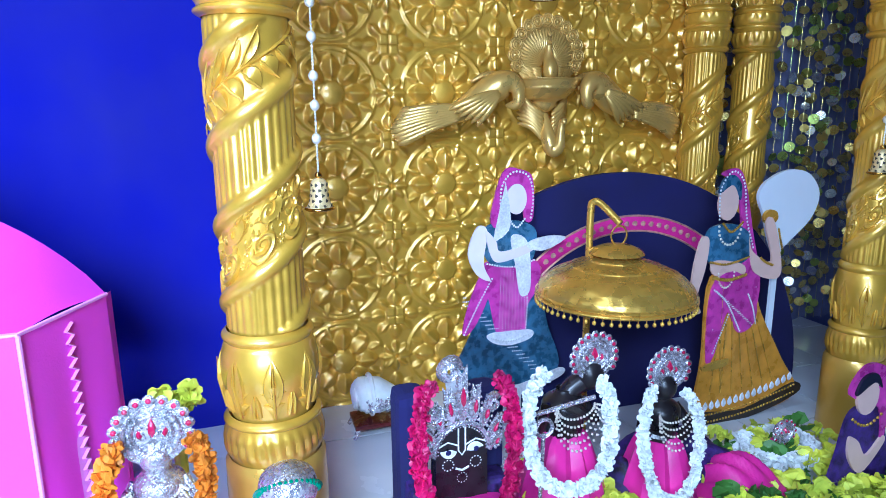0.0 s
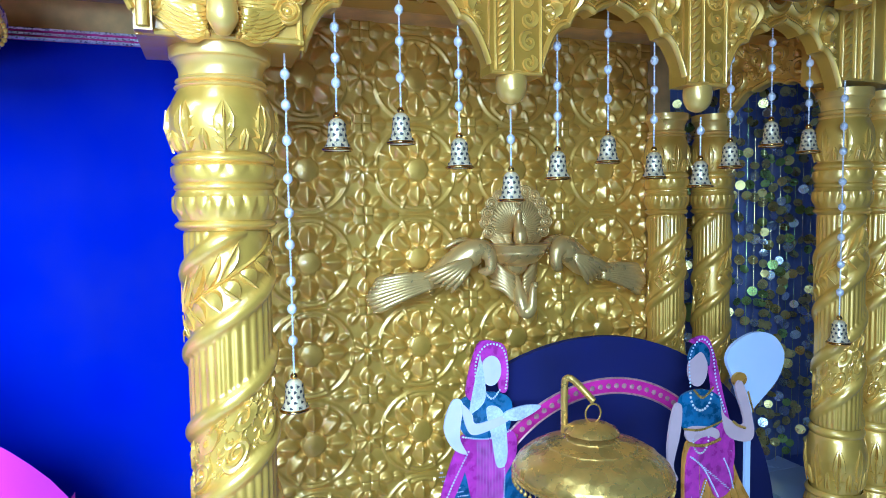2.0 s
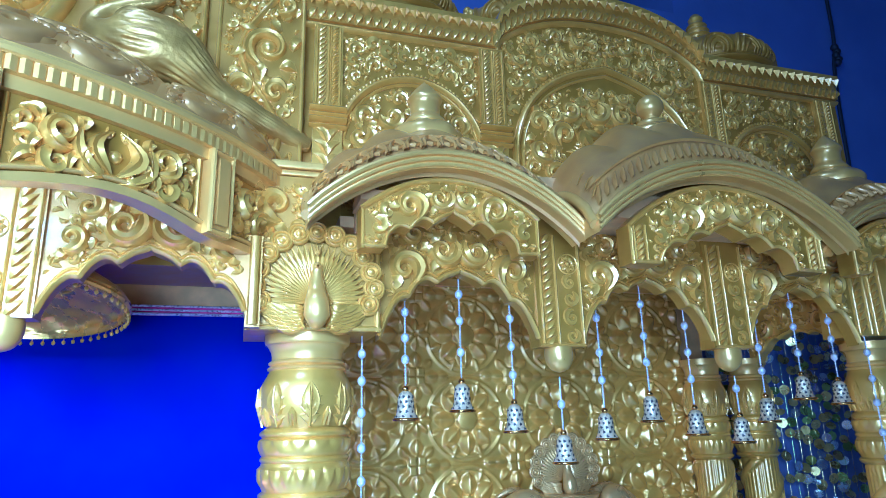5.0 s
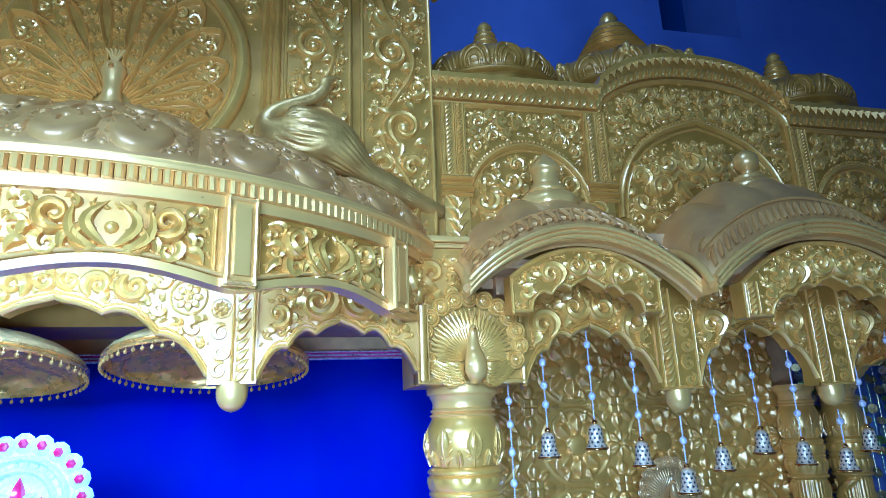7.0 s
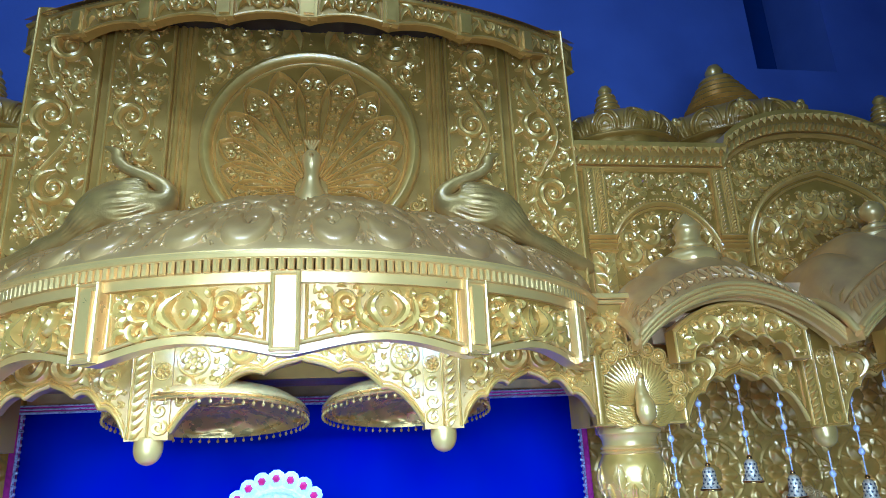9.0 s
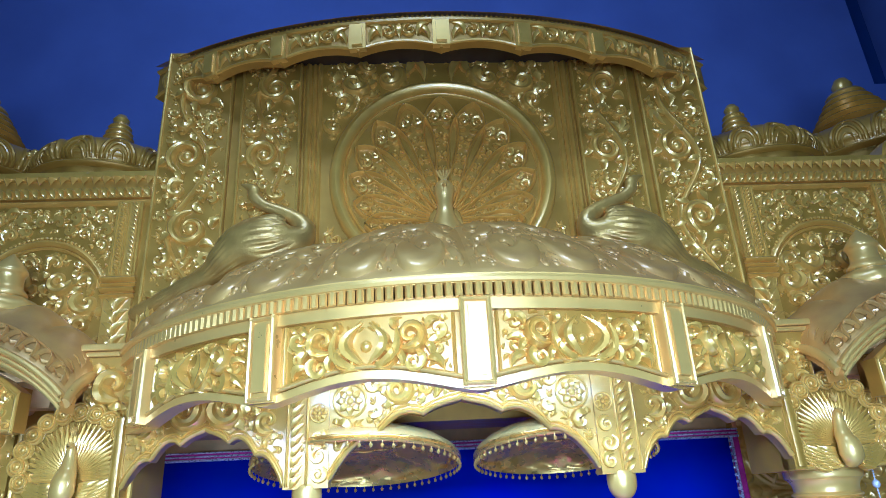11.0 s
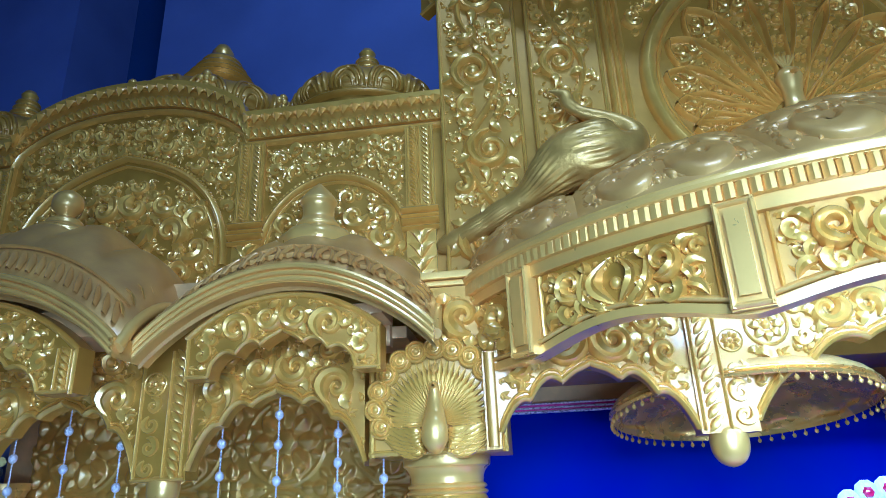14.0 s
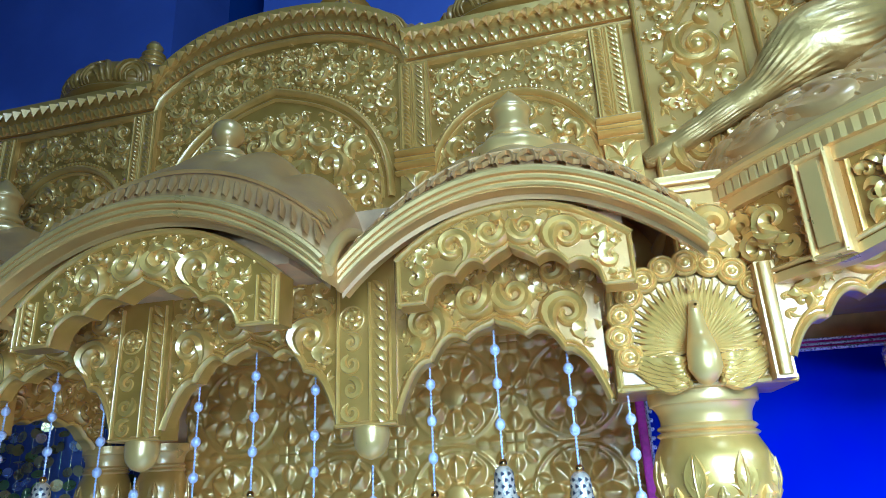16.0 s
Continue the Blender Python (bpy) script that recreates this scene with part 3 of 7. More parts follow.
def pillar(name, label, group, slim=1.0):
    """A pillar standing at the origin of its plan, floor to capital."""
    root = thing(name, label, "pillar", group)
    g = Geo()
    lathe(g, fine([(0.098, FLOOR), (0.098, 0.86), (0.097, 0.955), (0.09, 0.968)], 0.02), n=48)
    g.make("base", GOLD_SMOOTH, root)
    g = Geo()
    lathe(g, fine([(0.086, 0.962), (0.092, 0.985), (0.091, 1.02), (0.086, 1.04)]), n=120, bump=twist_bump(0.968, 1.035, 30, 0.006))
    lathe(g, torus_prof(1.034, 1.052, 0.083, 0.094), n=48)
    g.make("twisted_band", GOLD, root)
    g = Geo()
    pr = fine(spun([(0.078, 1.05), (0.082, 1.075), (0.091, 1.105), (0.092, 1.13), (0.085, 1.155), (0.078, 1.165)], 5))
    lathe(g, pr, n=72)
    urn_leaves(g, pr, 1.058, 1.148)
    lathe(g, torus_prof(1.16, 1.182, 0.076, 0.086), n=48)
    g.make("lower_urn", GOLD, root)
    g = Geo()
    lathe(g, fine([(0.0705, 1.176), (0.0705, 1.684)], 0.0045), n=140, bump=shaft_flutes)
    g.make("shaft", GOLD, root, sharp=0)
    g = Geo()
    shaft_carving(g)
    g.make("shaft_carving", GOLD, root, "leaf sprays and scrolls wound round the shaft")
    g = Geo()
    lathe(g, torus_prof(1.680, 1.698, 0.074, 0.087), n=48)
    lathe(g, fine(spun([(0.079, 1.696), (0.086, 1.715), (0.086, 1.735), (0.081, 1.748)], 4)), n=144, bump=scallop_bump(1.698, 1.738, 20, 0.004))
    lathe(g, torus_prof(1.744, 1.758, 0.080, 0.086), n=48)
    lathe(g, fine(spun([(0.081, 1.756), (0.087, 1.765), (0.086, 1.785), (0.080, 1.790)], 4)), n=144, bump=scallop_bump(1.764, 1.786, 14, 0.003))
    lathe(g, torus_prof(1.786, 1.806, 0.077, 0.088), n=48)
    g.make("ring_mouldings", GOLD, root)
    g = Geo()
    pr = fine(spun([(0.074, 1.804), (0.084, 1.825), (0.090, 1.85), (0.087, 1.88), (0.077, 1.90), (0.073, 1.908)], 5))
    lathe(g, pr, n=72)
    urn_leaves(g, pr, 1.808, 1.886)
    g.make("leaf_urn", GOLD, root)
    g = Geo()
    lathe(g, torus_prof(1.905, 1.916, 0.070, 0.079), n=48)
    lathe(g, torus_prof(1.915, 1.926, 0.070, 0.077), n=48)
    lathe(g, spun([(0.070, 1.925), (0.072, 1.94), (0.080, 1.952), (0.085, 1.956), (0.086, 1.975)], 4), n=48)
    g.make("neck", GOLD_SMOOTH, root)
    for ob in root.children:
        co = np.empty(len(ob.data.vertices) * 3)
        ob.data.vertices.foreach_get("co", co)
        co = co.reshape(-1, 3)
        co[:, :2] *= slim
        co[:, 2] = np.interp(co[:, 2], DRAWN, BUILT)
        ob.data.vertices.foreach_set("co", co.ravel())
    return root


PX, PY = 0.863, 1.262
first = pillar("pillar", "stout gold painted pillar with winding ropes, flutes and leaf bands", "front pillars")
first.matrix_basis = pose(PX - 0.003, PY, 0)
copy_thing(first, pose(0.013 - PX, PY + 0.012, 0, 0, 0, 200))
slim = pillar("slender_pillar", "slender gold painted pillar with winding ropes and flutes", "slender pillars", 0.76)
slim.matrix_basis = pose(2.362, 1.262, 0)
for x, y, rz in ((2.505, 1.262, 40), (2.198, 1.74, 80), (2.362, 1.72, 130)):
    copy_thing(slim, pose(x, y, 0, 0, 0, rz))
for x, y, rz in ((2.362, 1.262, 10), (2.505, 1.262, 160), (2.198, 1.74, 200), (2.362, 1.72, 250)):
    copy_thing(slim, pose(-x, y, 0, 0, 0, rz))


# ---- peacock capitals over the stout pillars ----
def peacock(root, M, s=1.0, eyes=13, spread=1.9):
    """A displayed peacock in relief: feathers with ringed eyes, wings, body, neck and head."""
    shared = root if isinstance(root, Geo) else None
    for k in range(eyes):
        g = shared or Geo()
        a = math.pi / 2 + (k / (eyes - 1) - 0.5) * 2 * spread * 0.93
        e = np.array([math.cos(a), math.sin(a)])
        rr = (0.100 + 0.006 * math.sin(a)) * s * (1.0 if k not in (0, eyes - 1) else 0.93)
        c = e * rr + np.array([0, 0.062 * s])
        dome_bead(g, M, c, 0.0195 * s, 0.25, 0.004 * s, 16, 2)
        ring(g, M, c, 0.0165 * s, 0.0032 * s, 1.0, 0.006 * s, 18)
        ring(g, M, c, 0.0105 * s, 0.0030 * s, 1.0, 0.008 * s, 14)
        dome_bead(g, M, c, 0.0058 * s, 0.7, 0.009 * s, 8, 3)
        if not shared:
            g.make("tail_eye", GOLD, root)
    n = 31
    for k in range(n):
        g = shared or Geo()
        a = math.pi / 2 + (k / (n - 1) - 0.5) * 2 * spread * 0.97
        e = np.array([math.cos(a), math.sin(a)])
        leaf(g, M, np.array([0, 0.050 * s]) + e * 0.012 * s, np.array([0, 0.06 * s]) + e * 0.092 * s, 0.0068 * s, 1.15, 0, 0.002)
        if not shared:
            g.make("tail_feather", GOLD, root)
    for sg in (-1, 1):
        for row, (x1, z1) in enumerate(((0.098, 0.052), (0.078, 0.046), (0.056, 0.042))):
            for k in range(6):
                g = shared or Geo()
                f = k / 5
                leaf(g, M, (sg * 0.018 * s, (0.036 - 0.028 * f) * s), (sg * (x1 - 0.030 * f * f) * s, (z1 - (z1 - 0.006) * f) * s), 0.0082 * s, 1.1, -0.16 * sg, (0.004 + 0.005 * row) * s)
                if not shared:
                    g.make("wing_feather", GOLD, root)
    g = shared or Geo()
    # body, neck and head as one rising form
    pts = smooth_path([(0, 0.004, 0.018), (0, 0.02, 0.030), (0, 0.04, 0.030), (0, 0.056, 0.022), (0, 0.076, 0.019), (0, 0.096, 0.020), (0, 0.104, 0.026), (0, 0.102, 0.036)], 4) * s
    rad = np.interp(np.linspace(0, 1, len(pts)), [0, 0.14, 0.28, 0.45, 0.6, 0.74, 0.86, 1], [0.010, 0.0215, 0.0205, 0.0160, 0.0112, 0.0080, 0.0070, 0.002]) * s
    a = np.linspace(0, 2 * np.pi, 12, endpoint=False)
    t = np.gradient(pts, axis=0)
    t /= np.linalg.norm(t, axis=1, keepdims=True)
    nx = np.array([1.0, 0, 0])
    b = np.cross(t, nx)
    q = pts[:, None, :] + rad[:, None, None] * (np.cos(a)[None, :, None] * nx + np.sin(a)[None, :, None] * b[:, None, :])
    g.grid(M(q[..., 0], q[..., 1], q[..., 2]), wrap_v=True)
    for k in range(3):
        leaf(g, M, (0, 0.122 * s), ((k - 1) * 0.007 * s, 0.140 * s), 0.0025 * s, 1.2, 0, 0.022 * s)
    if not shared:
        g.make("peacock_body", GOLD_SMOOTH, root, "smooth peacock body and head")


def capital():
    root = thing("peacock_capital", "gold painted capital block carved with a displayed peacock", "capital", "peacock capitals")
    g = Geo()
    gbox(g, PX - 0.13, PX + 0.13, 1.175, 1.35, 1.973, 2.150)
    g.make("block", GOLD_SHADE, root)
    g = Geo()
    M = flat(PX, 1.175, 1.973)
    for x in (-0.124, 0.124):
        rope(g, M, [(x, 0.0), (x, 0.177)], 0.006, 0.8)
    rope(g, M, [(-0.13, 0.006), (0.13, 0.006)], 0.006, 0.8)
    g.make("border", GOLD, root)
    peacock(root, flat(PX, 1.174, 1.975), 1.16)
    return root


cap = capital()
copy_thing(cap, Matrix.Translation((0.010, 0.012, 0)) @ MIRROR)


# ---- side arcades ----
def twisted_post(g, M, x, z0, z1, w):
    """Rectangular post face with a rope twist between two fillets."""
    for dx in (-0.46, 0.46):
        rope(g, M, [(x + dx * w, z0), (x + dx * w, z1)], w * 0.07, 1.0)
    n = max(3, int((z1 - z0) / (w * 0.42)))
    for k in range(n):
        z = z0 + (k + 0.5) * (z1 - z0) / n
        leaf(g, M, (x - 0.30 * w, z - 0.32 * w), (x + 0.30 * w, z + 0.32 * w), w * 0.16, 1.0, 0.06)


def drop_knob(parent, x, y, z, r, material=None):
    g = Geo()
    lathe(g, spun([(r * 0.85, z + 0.012), (r, z + 0.004), (r * 1.04, z - r * 0.45), (r * 0.96, z - r * 0.95), (r * 0.72, z - r * 1.38), (r * 0.38, z - r * 1.62), (0.001, z - r * 1.72)], 4), x, y, 24)
    return g.make("drop_knob", material or GOLD_SMOOTH, parent, "smooth turned drop")


ARCHES = ((1.169, 0.176), (1.627, 0.173), (2.078, 0.173))
AY = 1.19


def arcade():
    root = thing("arcade", "gold painted arcade of three cusped arches with hanging posts", "arcade", "side arcades")
    for i, (cx, a) in enumerate(ARCHES):
        g = Geo()
        ua = cx - a if i else 0.993
        us = np.linspace(ua, cx + a, 97)
        lo = foil((us - cx) / a, 2.098, 0.120, 0.018, 2.8)
        plate(g, flat(0, AY, 0), us, lo, 2.30, 0.035)
        g.make("arch_board", GOLD_SHADE, root)
        g = Geo()
        M = flat(0, AY, 0)
        rope(g, M, np.stack([us, lo + 0.006], 1), 0.006, 1.0)
        rope(g, M, np.stack([us, lo + 0.017], 1), 0.0028, 1.0)
        inside = lambda x, z, cx=cx, a=a: abs(x - cx) < a - 0.004 and z < 2.215 and z > float(foil((x - cx) / a, 2.098, 0.120, 0.018, 2.8)) + 0.017
        low = lambda x, cx=cx, a=a: float(foil(np.clip((x - cx) / a, -1, 1), 2.098, 0.120, 0.018, 2.8)) + 0.018
        taken = band_vine(g, M, low, lambda x: 2.196, cx + 0.002, cx + a - 0.004, inside, 0.95, 0.044)
        band_vine(g, M, low, lambda x: 2.196, cx - 0.002, cx - a + 0.004, inside, 0.95, 0.044)
        fill(g, M, inside, (cx - a, cx + a, 1.97, 2.22), 0.030, 0.007, 11 + i, cx, 0.9, 1800, 0.0, taken)
        g.make("carving", GOLD, root, "carved scrolls and leaves")
    for j, x in enumerate((1.3995, 1.8525)):
        g = Geo()
        plate(g, flat(0, AY, 0), np.linspace(x - 0.0555, x + 0.0555, 3), 1.948, 2.30, 0.05, h0=0.006)
        g.make("post", GOLD_SHADE, root)
        g = Geo()
        M = flat(0, AY - 0.006, 0)
        twisted_post(g, M, x - 0.026, 1.952, 2.20, 0.040)
        rosette(g, M, (x + 0.026, 2.135), 0.023)
        for z, r, h in ((2.092, 0.017, 1), (2.055, 0.018, -1), (2.012, 0.019, 1), (1.972, 0.017, -1)):
            curl(g, M, (x + 0.026, z), r, 1.2 + j, h, 1.3, 0.2, 0.8)
        rope(g, M, [(x - 0.055, 1.952), (x + 0.055, 1.952)], 0.004)
        rope(g, M, [(x + 0.052, 1.95), (x + 0.052, 2.2)], 0.0035)
        g.make("post_carving", GOLD, root, "rope twist, rosette and scrolls")
        drop_knob(root, x, AY + 0.018, 1.946, 0.030)
    g = Geo()
    plate(g, flat(0, AY + 0.004, 0), np.linspace(2.251, 2.62, 3), 1.985, 2.30, 0.10)
    g.make("end_block", GOLD, root)
    g = Geo()
    M = flat(0, AY + 0.004, 0)
    for x in (2.285, 2.345, 2.43, 2.49):
        twisted_post(g, M, x, 1.99, 2.2, 0.045)
    g.make("end_carving", GOLD, root, "rope twisted posts")
    g = Geo()
    gbox(g, 0.95, 2.62, AY + 0.036, AY + 0.06, 2.19, 2.36)
    gbox(g, 0.92, 2.62, AY + 0.06, 1.82, 2.21, 2.235)
    g.make("soffit", SOFFIT, root, "dull gold ceiling of the bay")
    g = Geo()
    M = lambda u, v, h: np.stack(np.broadcast_arrays(u, v, 2.21 - h), -1)
    for cx in (1.25, 1.7, 2.15):
        rosette(g, M, (cx, 1.5), 0.16, 12, 0.4)
        ring(g, M, (cx, 1.5), 0.19, 0.01, 0.6)
    g.make("soffit_carving", SOFFIT, root)
    return root


def side_arch(root):
    M = lambda u, v, h: np.stack(np.broadcast_arrays(2.36 - h, u, v), -1)
    us = np.linspace(1.30, 1.69, 61)
    lo = foil((us - 1.495) / 0.195, 2.035, 0.12, 0.010, 3.0)
    g = Geo()
    plate(g, M, us, lo, 2.21, 0.03)
    rope(g, M, np.stack([us, lo + 0.006], 1), 0.006, 0.9)
    fill(g, M, lambda x, z: 1.31 < x < 1.68 and z < 2.2 and z > float(foil((x - 1.495) / 0.195, 2.035, 0.12, 0.010, 3.0)) + 0.018, (1.3, 1.69, 1.9, 2.2), 0.04, 0.01, 19, 1.495, 0.9, 900)
    g.make("side_arch", GOLD, root, "carved arch closing the end of the bay")


arc1 = arcade()
side_arch(arc1)
copy_thing(arc1, MIRROR)


# ---- bowed canopies ----
def lip_z(u, a, z_end, rise):
    return z_end + rise * (1 - (u / a) ** 2) ** 0.92


def canopy(cx, a, y0, z_end, rise, vx, vw, vz_top, vz_lo, v_apex, ribbed, lift_h, yb, zt):
    root = thing("bowed_canopy", "gold painted bowed canopy with scroll-carved hanging valance", "canopy", "bowed canopies")
    us = np.linspace(-a, a, 65)
    z = lip_z(us, a, z_end, rise)
    dep = 1.42 - y0
    crest = (yb - y0) / dep

    def lift(u, v):
        return lift_h * np.sin(np.clip(v / crest, 0, 1) * np.pi / 2) ** 0.75 * (1 - 0.22 * (u / a) ** 2)
    # roof shell
    g = Geo()
    s = np.linspace(0, 1, 25) ** 1.25
    U, S = np.meshgrid(us, s, indexing="ij")
    rib = (0.040 if ribbed else 0.030) * np.abs(np.cos((U / a) * 2.5 * np.pi)) ** 0.6 * np.sin(S * np.pi * 0.93) * np.clip(S * 3.0 - 0.3, 0, 1)
    X = cx + U * (1 - 0.14 * S)
    Z = lip_z(U, a, z_end, rise) + 0.022 + lift(U, S) + rib
    top = np.stack([X, y0 + 0.012 + dep * S, Z], -1)
    bot = np.stack([X, y0 + 0.03 + (dep - 0.02) * S, Z - 0.022 - 0.02 * (1 - S)], -1)
    g.grid(np.concatenate([top, bot[:, ::-1]], 1), wrap_v=True)
    n = 50
    g.f.append(tuple(range(n)))
    g.f.append(tuple((len(us) - 1) * n + k for k in reversed(range(n))))
    g.make("roof", GOLD_ROOF, root, "brownish gold curved roof")
    # leaf row laid on the front of the roof
    g = Geo()

    def on_roof(u, v, h):
        lf = lift(u, np.asarray(v, float))
        return np.stack(np.broadcast_arrays(cx + u * (1 - 0.14 * v), y0 + 0.012 + dep * v - h * 0.75, lip_z(u, a, z_end, rise) + 0.026 + lf + h * 0.65), -1)
    m = 30 if ribbed else 15
    for k in range(m):
        u0, u1 = -a * 0.965 + 1.93 * a * k / m, -a * 0.965 + 1.93 * a * (k + 0.92) / m
        if ribbed:
            rope(g, on_roof, [(u0 + 0.004, 0.012), ((u0 + u1) / 2, 0.05), (u1, 0.085)], [0.004, 0.0065, 0.003], 1.0)
        else:
            um = (u0 + u1) / 2
            an = np.linspace(0, np.pi, 8)
            rope(g, on_roof, np.stack([um + (u1 - u0) * 0.46 * np.cos(an), 0.015 + 0.10 * np.sin(an)], 1), 0.0045, 1.0)
            rope(g, on_roof, [(u0 + 0.003, 0.05), (um, 0.03), (u1 - 0.003, 0.05)], [0.003, 0.005, 0.003], 1.0)
    rope(g, on_roof, np.stack([us * 0.97, np.full(65, 0.12)], 1), 0.004)
    g.make("leaf_border", GOLD_ROOF, root)
    # moulded lip: three fillets, and a shaded throat
    g = Geo()
    M = flat(cx, y0, 0)
    plate(g, M, us, z - 0.012, z + 0.026, 0.06)
    lip = g.make("lip", GOLD_SMOOTH, root, "smooth moulded front lip")
    for d, r in ((0.019, 0.0068), (0.006, 0.0055), (-0.006, 0.005)):
        g = Geo()
        rope(g, M, np.stack([us, z + d], 1), r, 0.8)
        g.make("bead_moulding", GOLD_SMOOTH, lip)
    for sg in (-1, 1):
        g = Geo()
        sv = np.linspace(0.0, 1.0, 16)
        lf = lift(a, sv)
        edge = np.stack([cx + sg * a * (1 - 0.14 * sv), y0 + 0.012 + dep * sv, z_end + 0.006 + lf], 1)
        tube(g, edge, 0.013, 10)
        for k in range(9):
            v = 0.06 + 0.08 * k
            rope(g, on_roof, [(sg * a * 0.97, v), (sg * a * 0.93, v + 0.03), (sg * a * 0.88, v + 0.03)], [0.003, 0.006, 0.002], 1.0)
        g.make("side_lip", GOLD_SMOOTH, root, "moulded side edge of the roof")
    # hanging valance
    FOOT = 0.74 if not ribbed else 0.70
    vy = y0 + 0.028
    uv = np.linspace(-vw, vw, 81)
    t = uv / vw
    lo = np.where(np.abs(t) > FOOT, vz_lo + 0.003, foil(np.clip(t / FOOT, -1, 1), v_apex, v_apex - vz_lo - 0.034, 0.015, 1.6))
    hi = vz_top - (vz_top - vz_lo - 0.085) * np.abs(t) ** 2.2
    g = Geo()
    Mv = flat(vx, vy, 0)
    plate(g, Mv, uv, lo, hi, 0.045)
    g.make("valance", GOLD_SHADE, root)
    g = Geo()
    rope(g, Mv, np.stack([uv, lo + 0.004], 1), 0.004, 0.9)
    rope(g, Mv, np.stack([uv, hi - 0.006], 1), 0.006, 0.9)
    for sg in (-1, 1):
        rope(g, Mv, [(sg * (vw - 0.004), vz_lo), (sg * (vw - 0.004), vz_lo + 0.085)], 0.004, 0.9)
        if ribbed:
            twisted_post(g, Mv, sg * (vw - 0.026), vz_lo + 0.006, vz_lo + 0.085, 0.03)
    xr = vw - (0.045 if ribbed else 0.008)

    def inside(x, zz):
        if abs(x) > xr:
            return False
        tt = abs(x) / vw
        l = vz_lo + 0.008 if tt > FOOT else float(foil(tt / FOOT, v_apex, v_apex - vz_lo - 0.034, 0.015, 1.6)) + 0.007
        return l < zz < vz_top - (vz_top - vz_lo - 0.085) * tt ** 2.2 - 0.010
    def v_low(x):
        tt = abs(x) / vw
        return vz_lo + 0.010 if tt > FOOT else float(foil(tt / FOOT, v_apex, v_apex - vz_lo - 0.034, 0.015, 1.6)) + 0.009

    def v_high(x):
        return vz_top - (vz_top - vz_lo - 0.085) * (abs(x) / vw) ** 2.2 - 0.012
    taken = band_vine(g, Mv, v_low, v_high, 0.002, xr, inside, 1.0, 0.036)
    band_vine(g, Mv, v_low, v_high, -0.002, -xr, inside, 1.0, 0.036)
    fill(g, Mv, inside, (-vw, vw, vz_lo, vz_top), 0.022, 0.006, 31 + ribbed, 0.0, 0.95, 1500, 0.0, taken)
    g.make("valance_carving", GOLD, root, "mirrored carved scrolls")
    g = Geo()
    gbox(g, vx - vw * 0.96, vx + vw * 0.96, vy + 0.046, AY + 0.03, vz_lo + 0.115, vz_top - 0.02)
    g.make("bracket", SOFFIT, root)
    # finial on the crown
    g = Geo()
    if ribbed:
        lathe(g, spun([(0.098, zt - 0.06), (0.100, zt - 0.015), (0.078, zt + 0.008), (0.072, zt + 0.024), (0.044, zt + 0.040), (0.038, zt + 0.055), (0.018, zt + 0.064), (0.019, zt + 0.072), (0.034, zt + 0.092), (0.031, zt + 0.118), (0.012, zt + 0.134), (0.001, zt + 0.137)], 4), cx, yb, 28)
    else:
        lathe(g, spun([(0.070, zt - 0.05), (0.080, zt - 0.005), (0.064, zt + 0.016), (0.044, zt + 0.026)], 4), cx, yb, 24, bump=lambda th, zz: 0.008 * np.abs(np.sin(th * 4)))
        lathe(g, spun([(0.042, zt + 0.022), (0.050, zt + 0.034), (0.042, zt + 0.046), (0.036, zt + 0.056), (0.036, zt + 0.082), (0.042, zt + 0.094), (0.036, zt + 0.106), (0.020, zt + 0.126), (0.001, zt + 0.145)], 4), cx, yb, 24)
    g.make("finial", GOLD_SMOOTH, root, "turned finial on the crown")
    return root


for args in ((1.117, 0.283, 1.05, 2.165, 0.132, 1.121, 0.186, 2.274, 2.117, 2.194, False, 0.115, 1.25, 2.440), (1.728, 0.334, 0.985, 2.164, 0.146, 1.729, 0.251, 2.286, 2.096, 2.190, True, 0.165, 1.225, 2.482), (2.339, 0.283, 1.05, 2.165, 0.132, 2.337, 0.186, 2.274, 2.117, 2.194, False, 0.115, 1.25, 2.440)):
    c = canopy(*args)
    copy_thing(c, MIRROR)


# ---- parapet walls over the arcades ----
WX = 1.715


def top_line(x):
    d = np.abs(x - WX)
    return np.where(d < 0.345, 2.90 + 0.125 * np.clip(1 - (d / 0.345) ** 2.3, 0, 1) ** 0.75, 2.885)


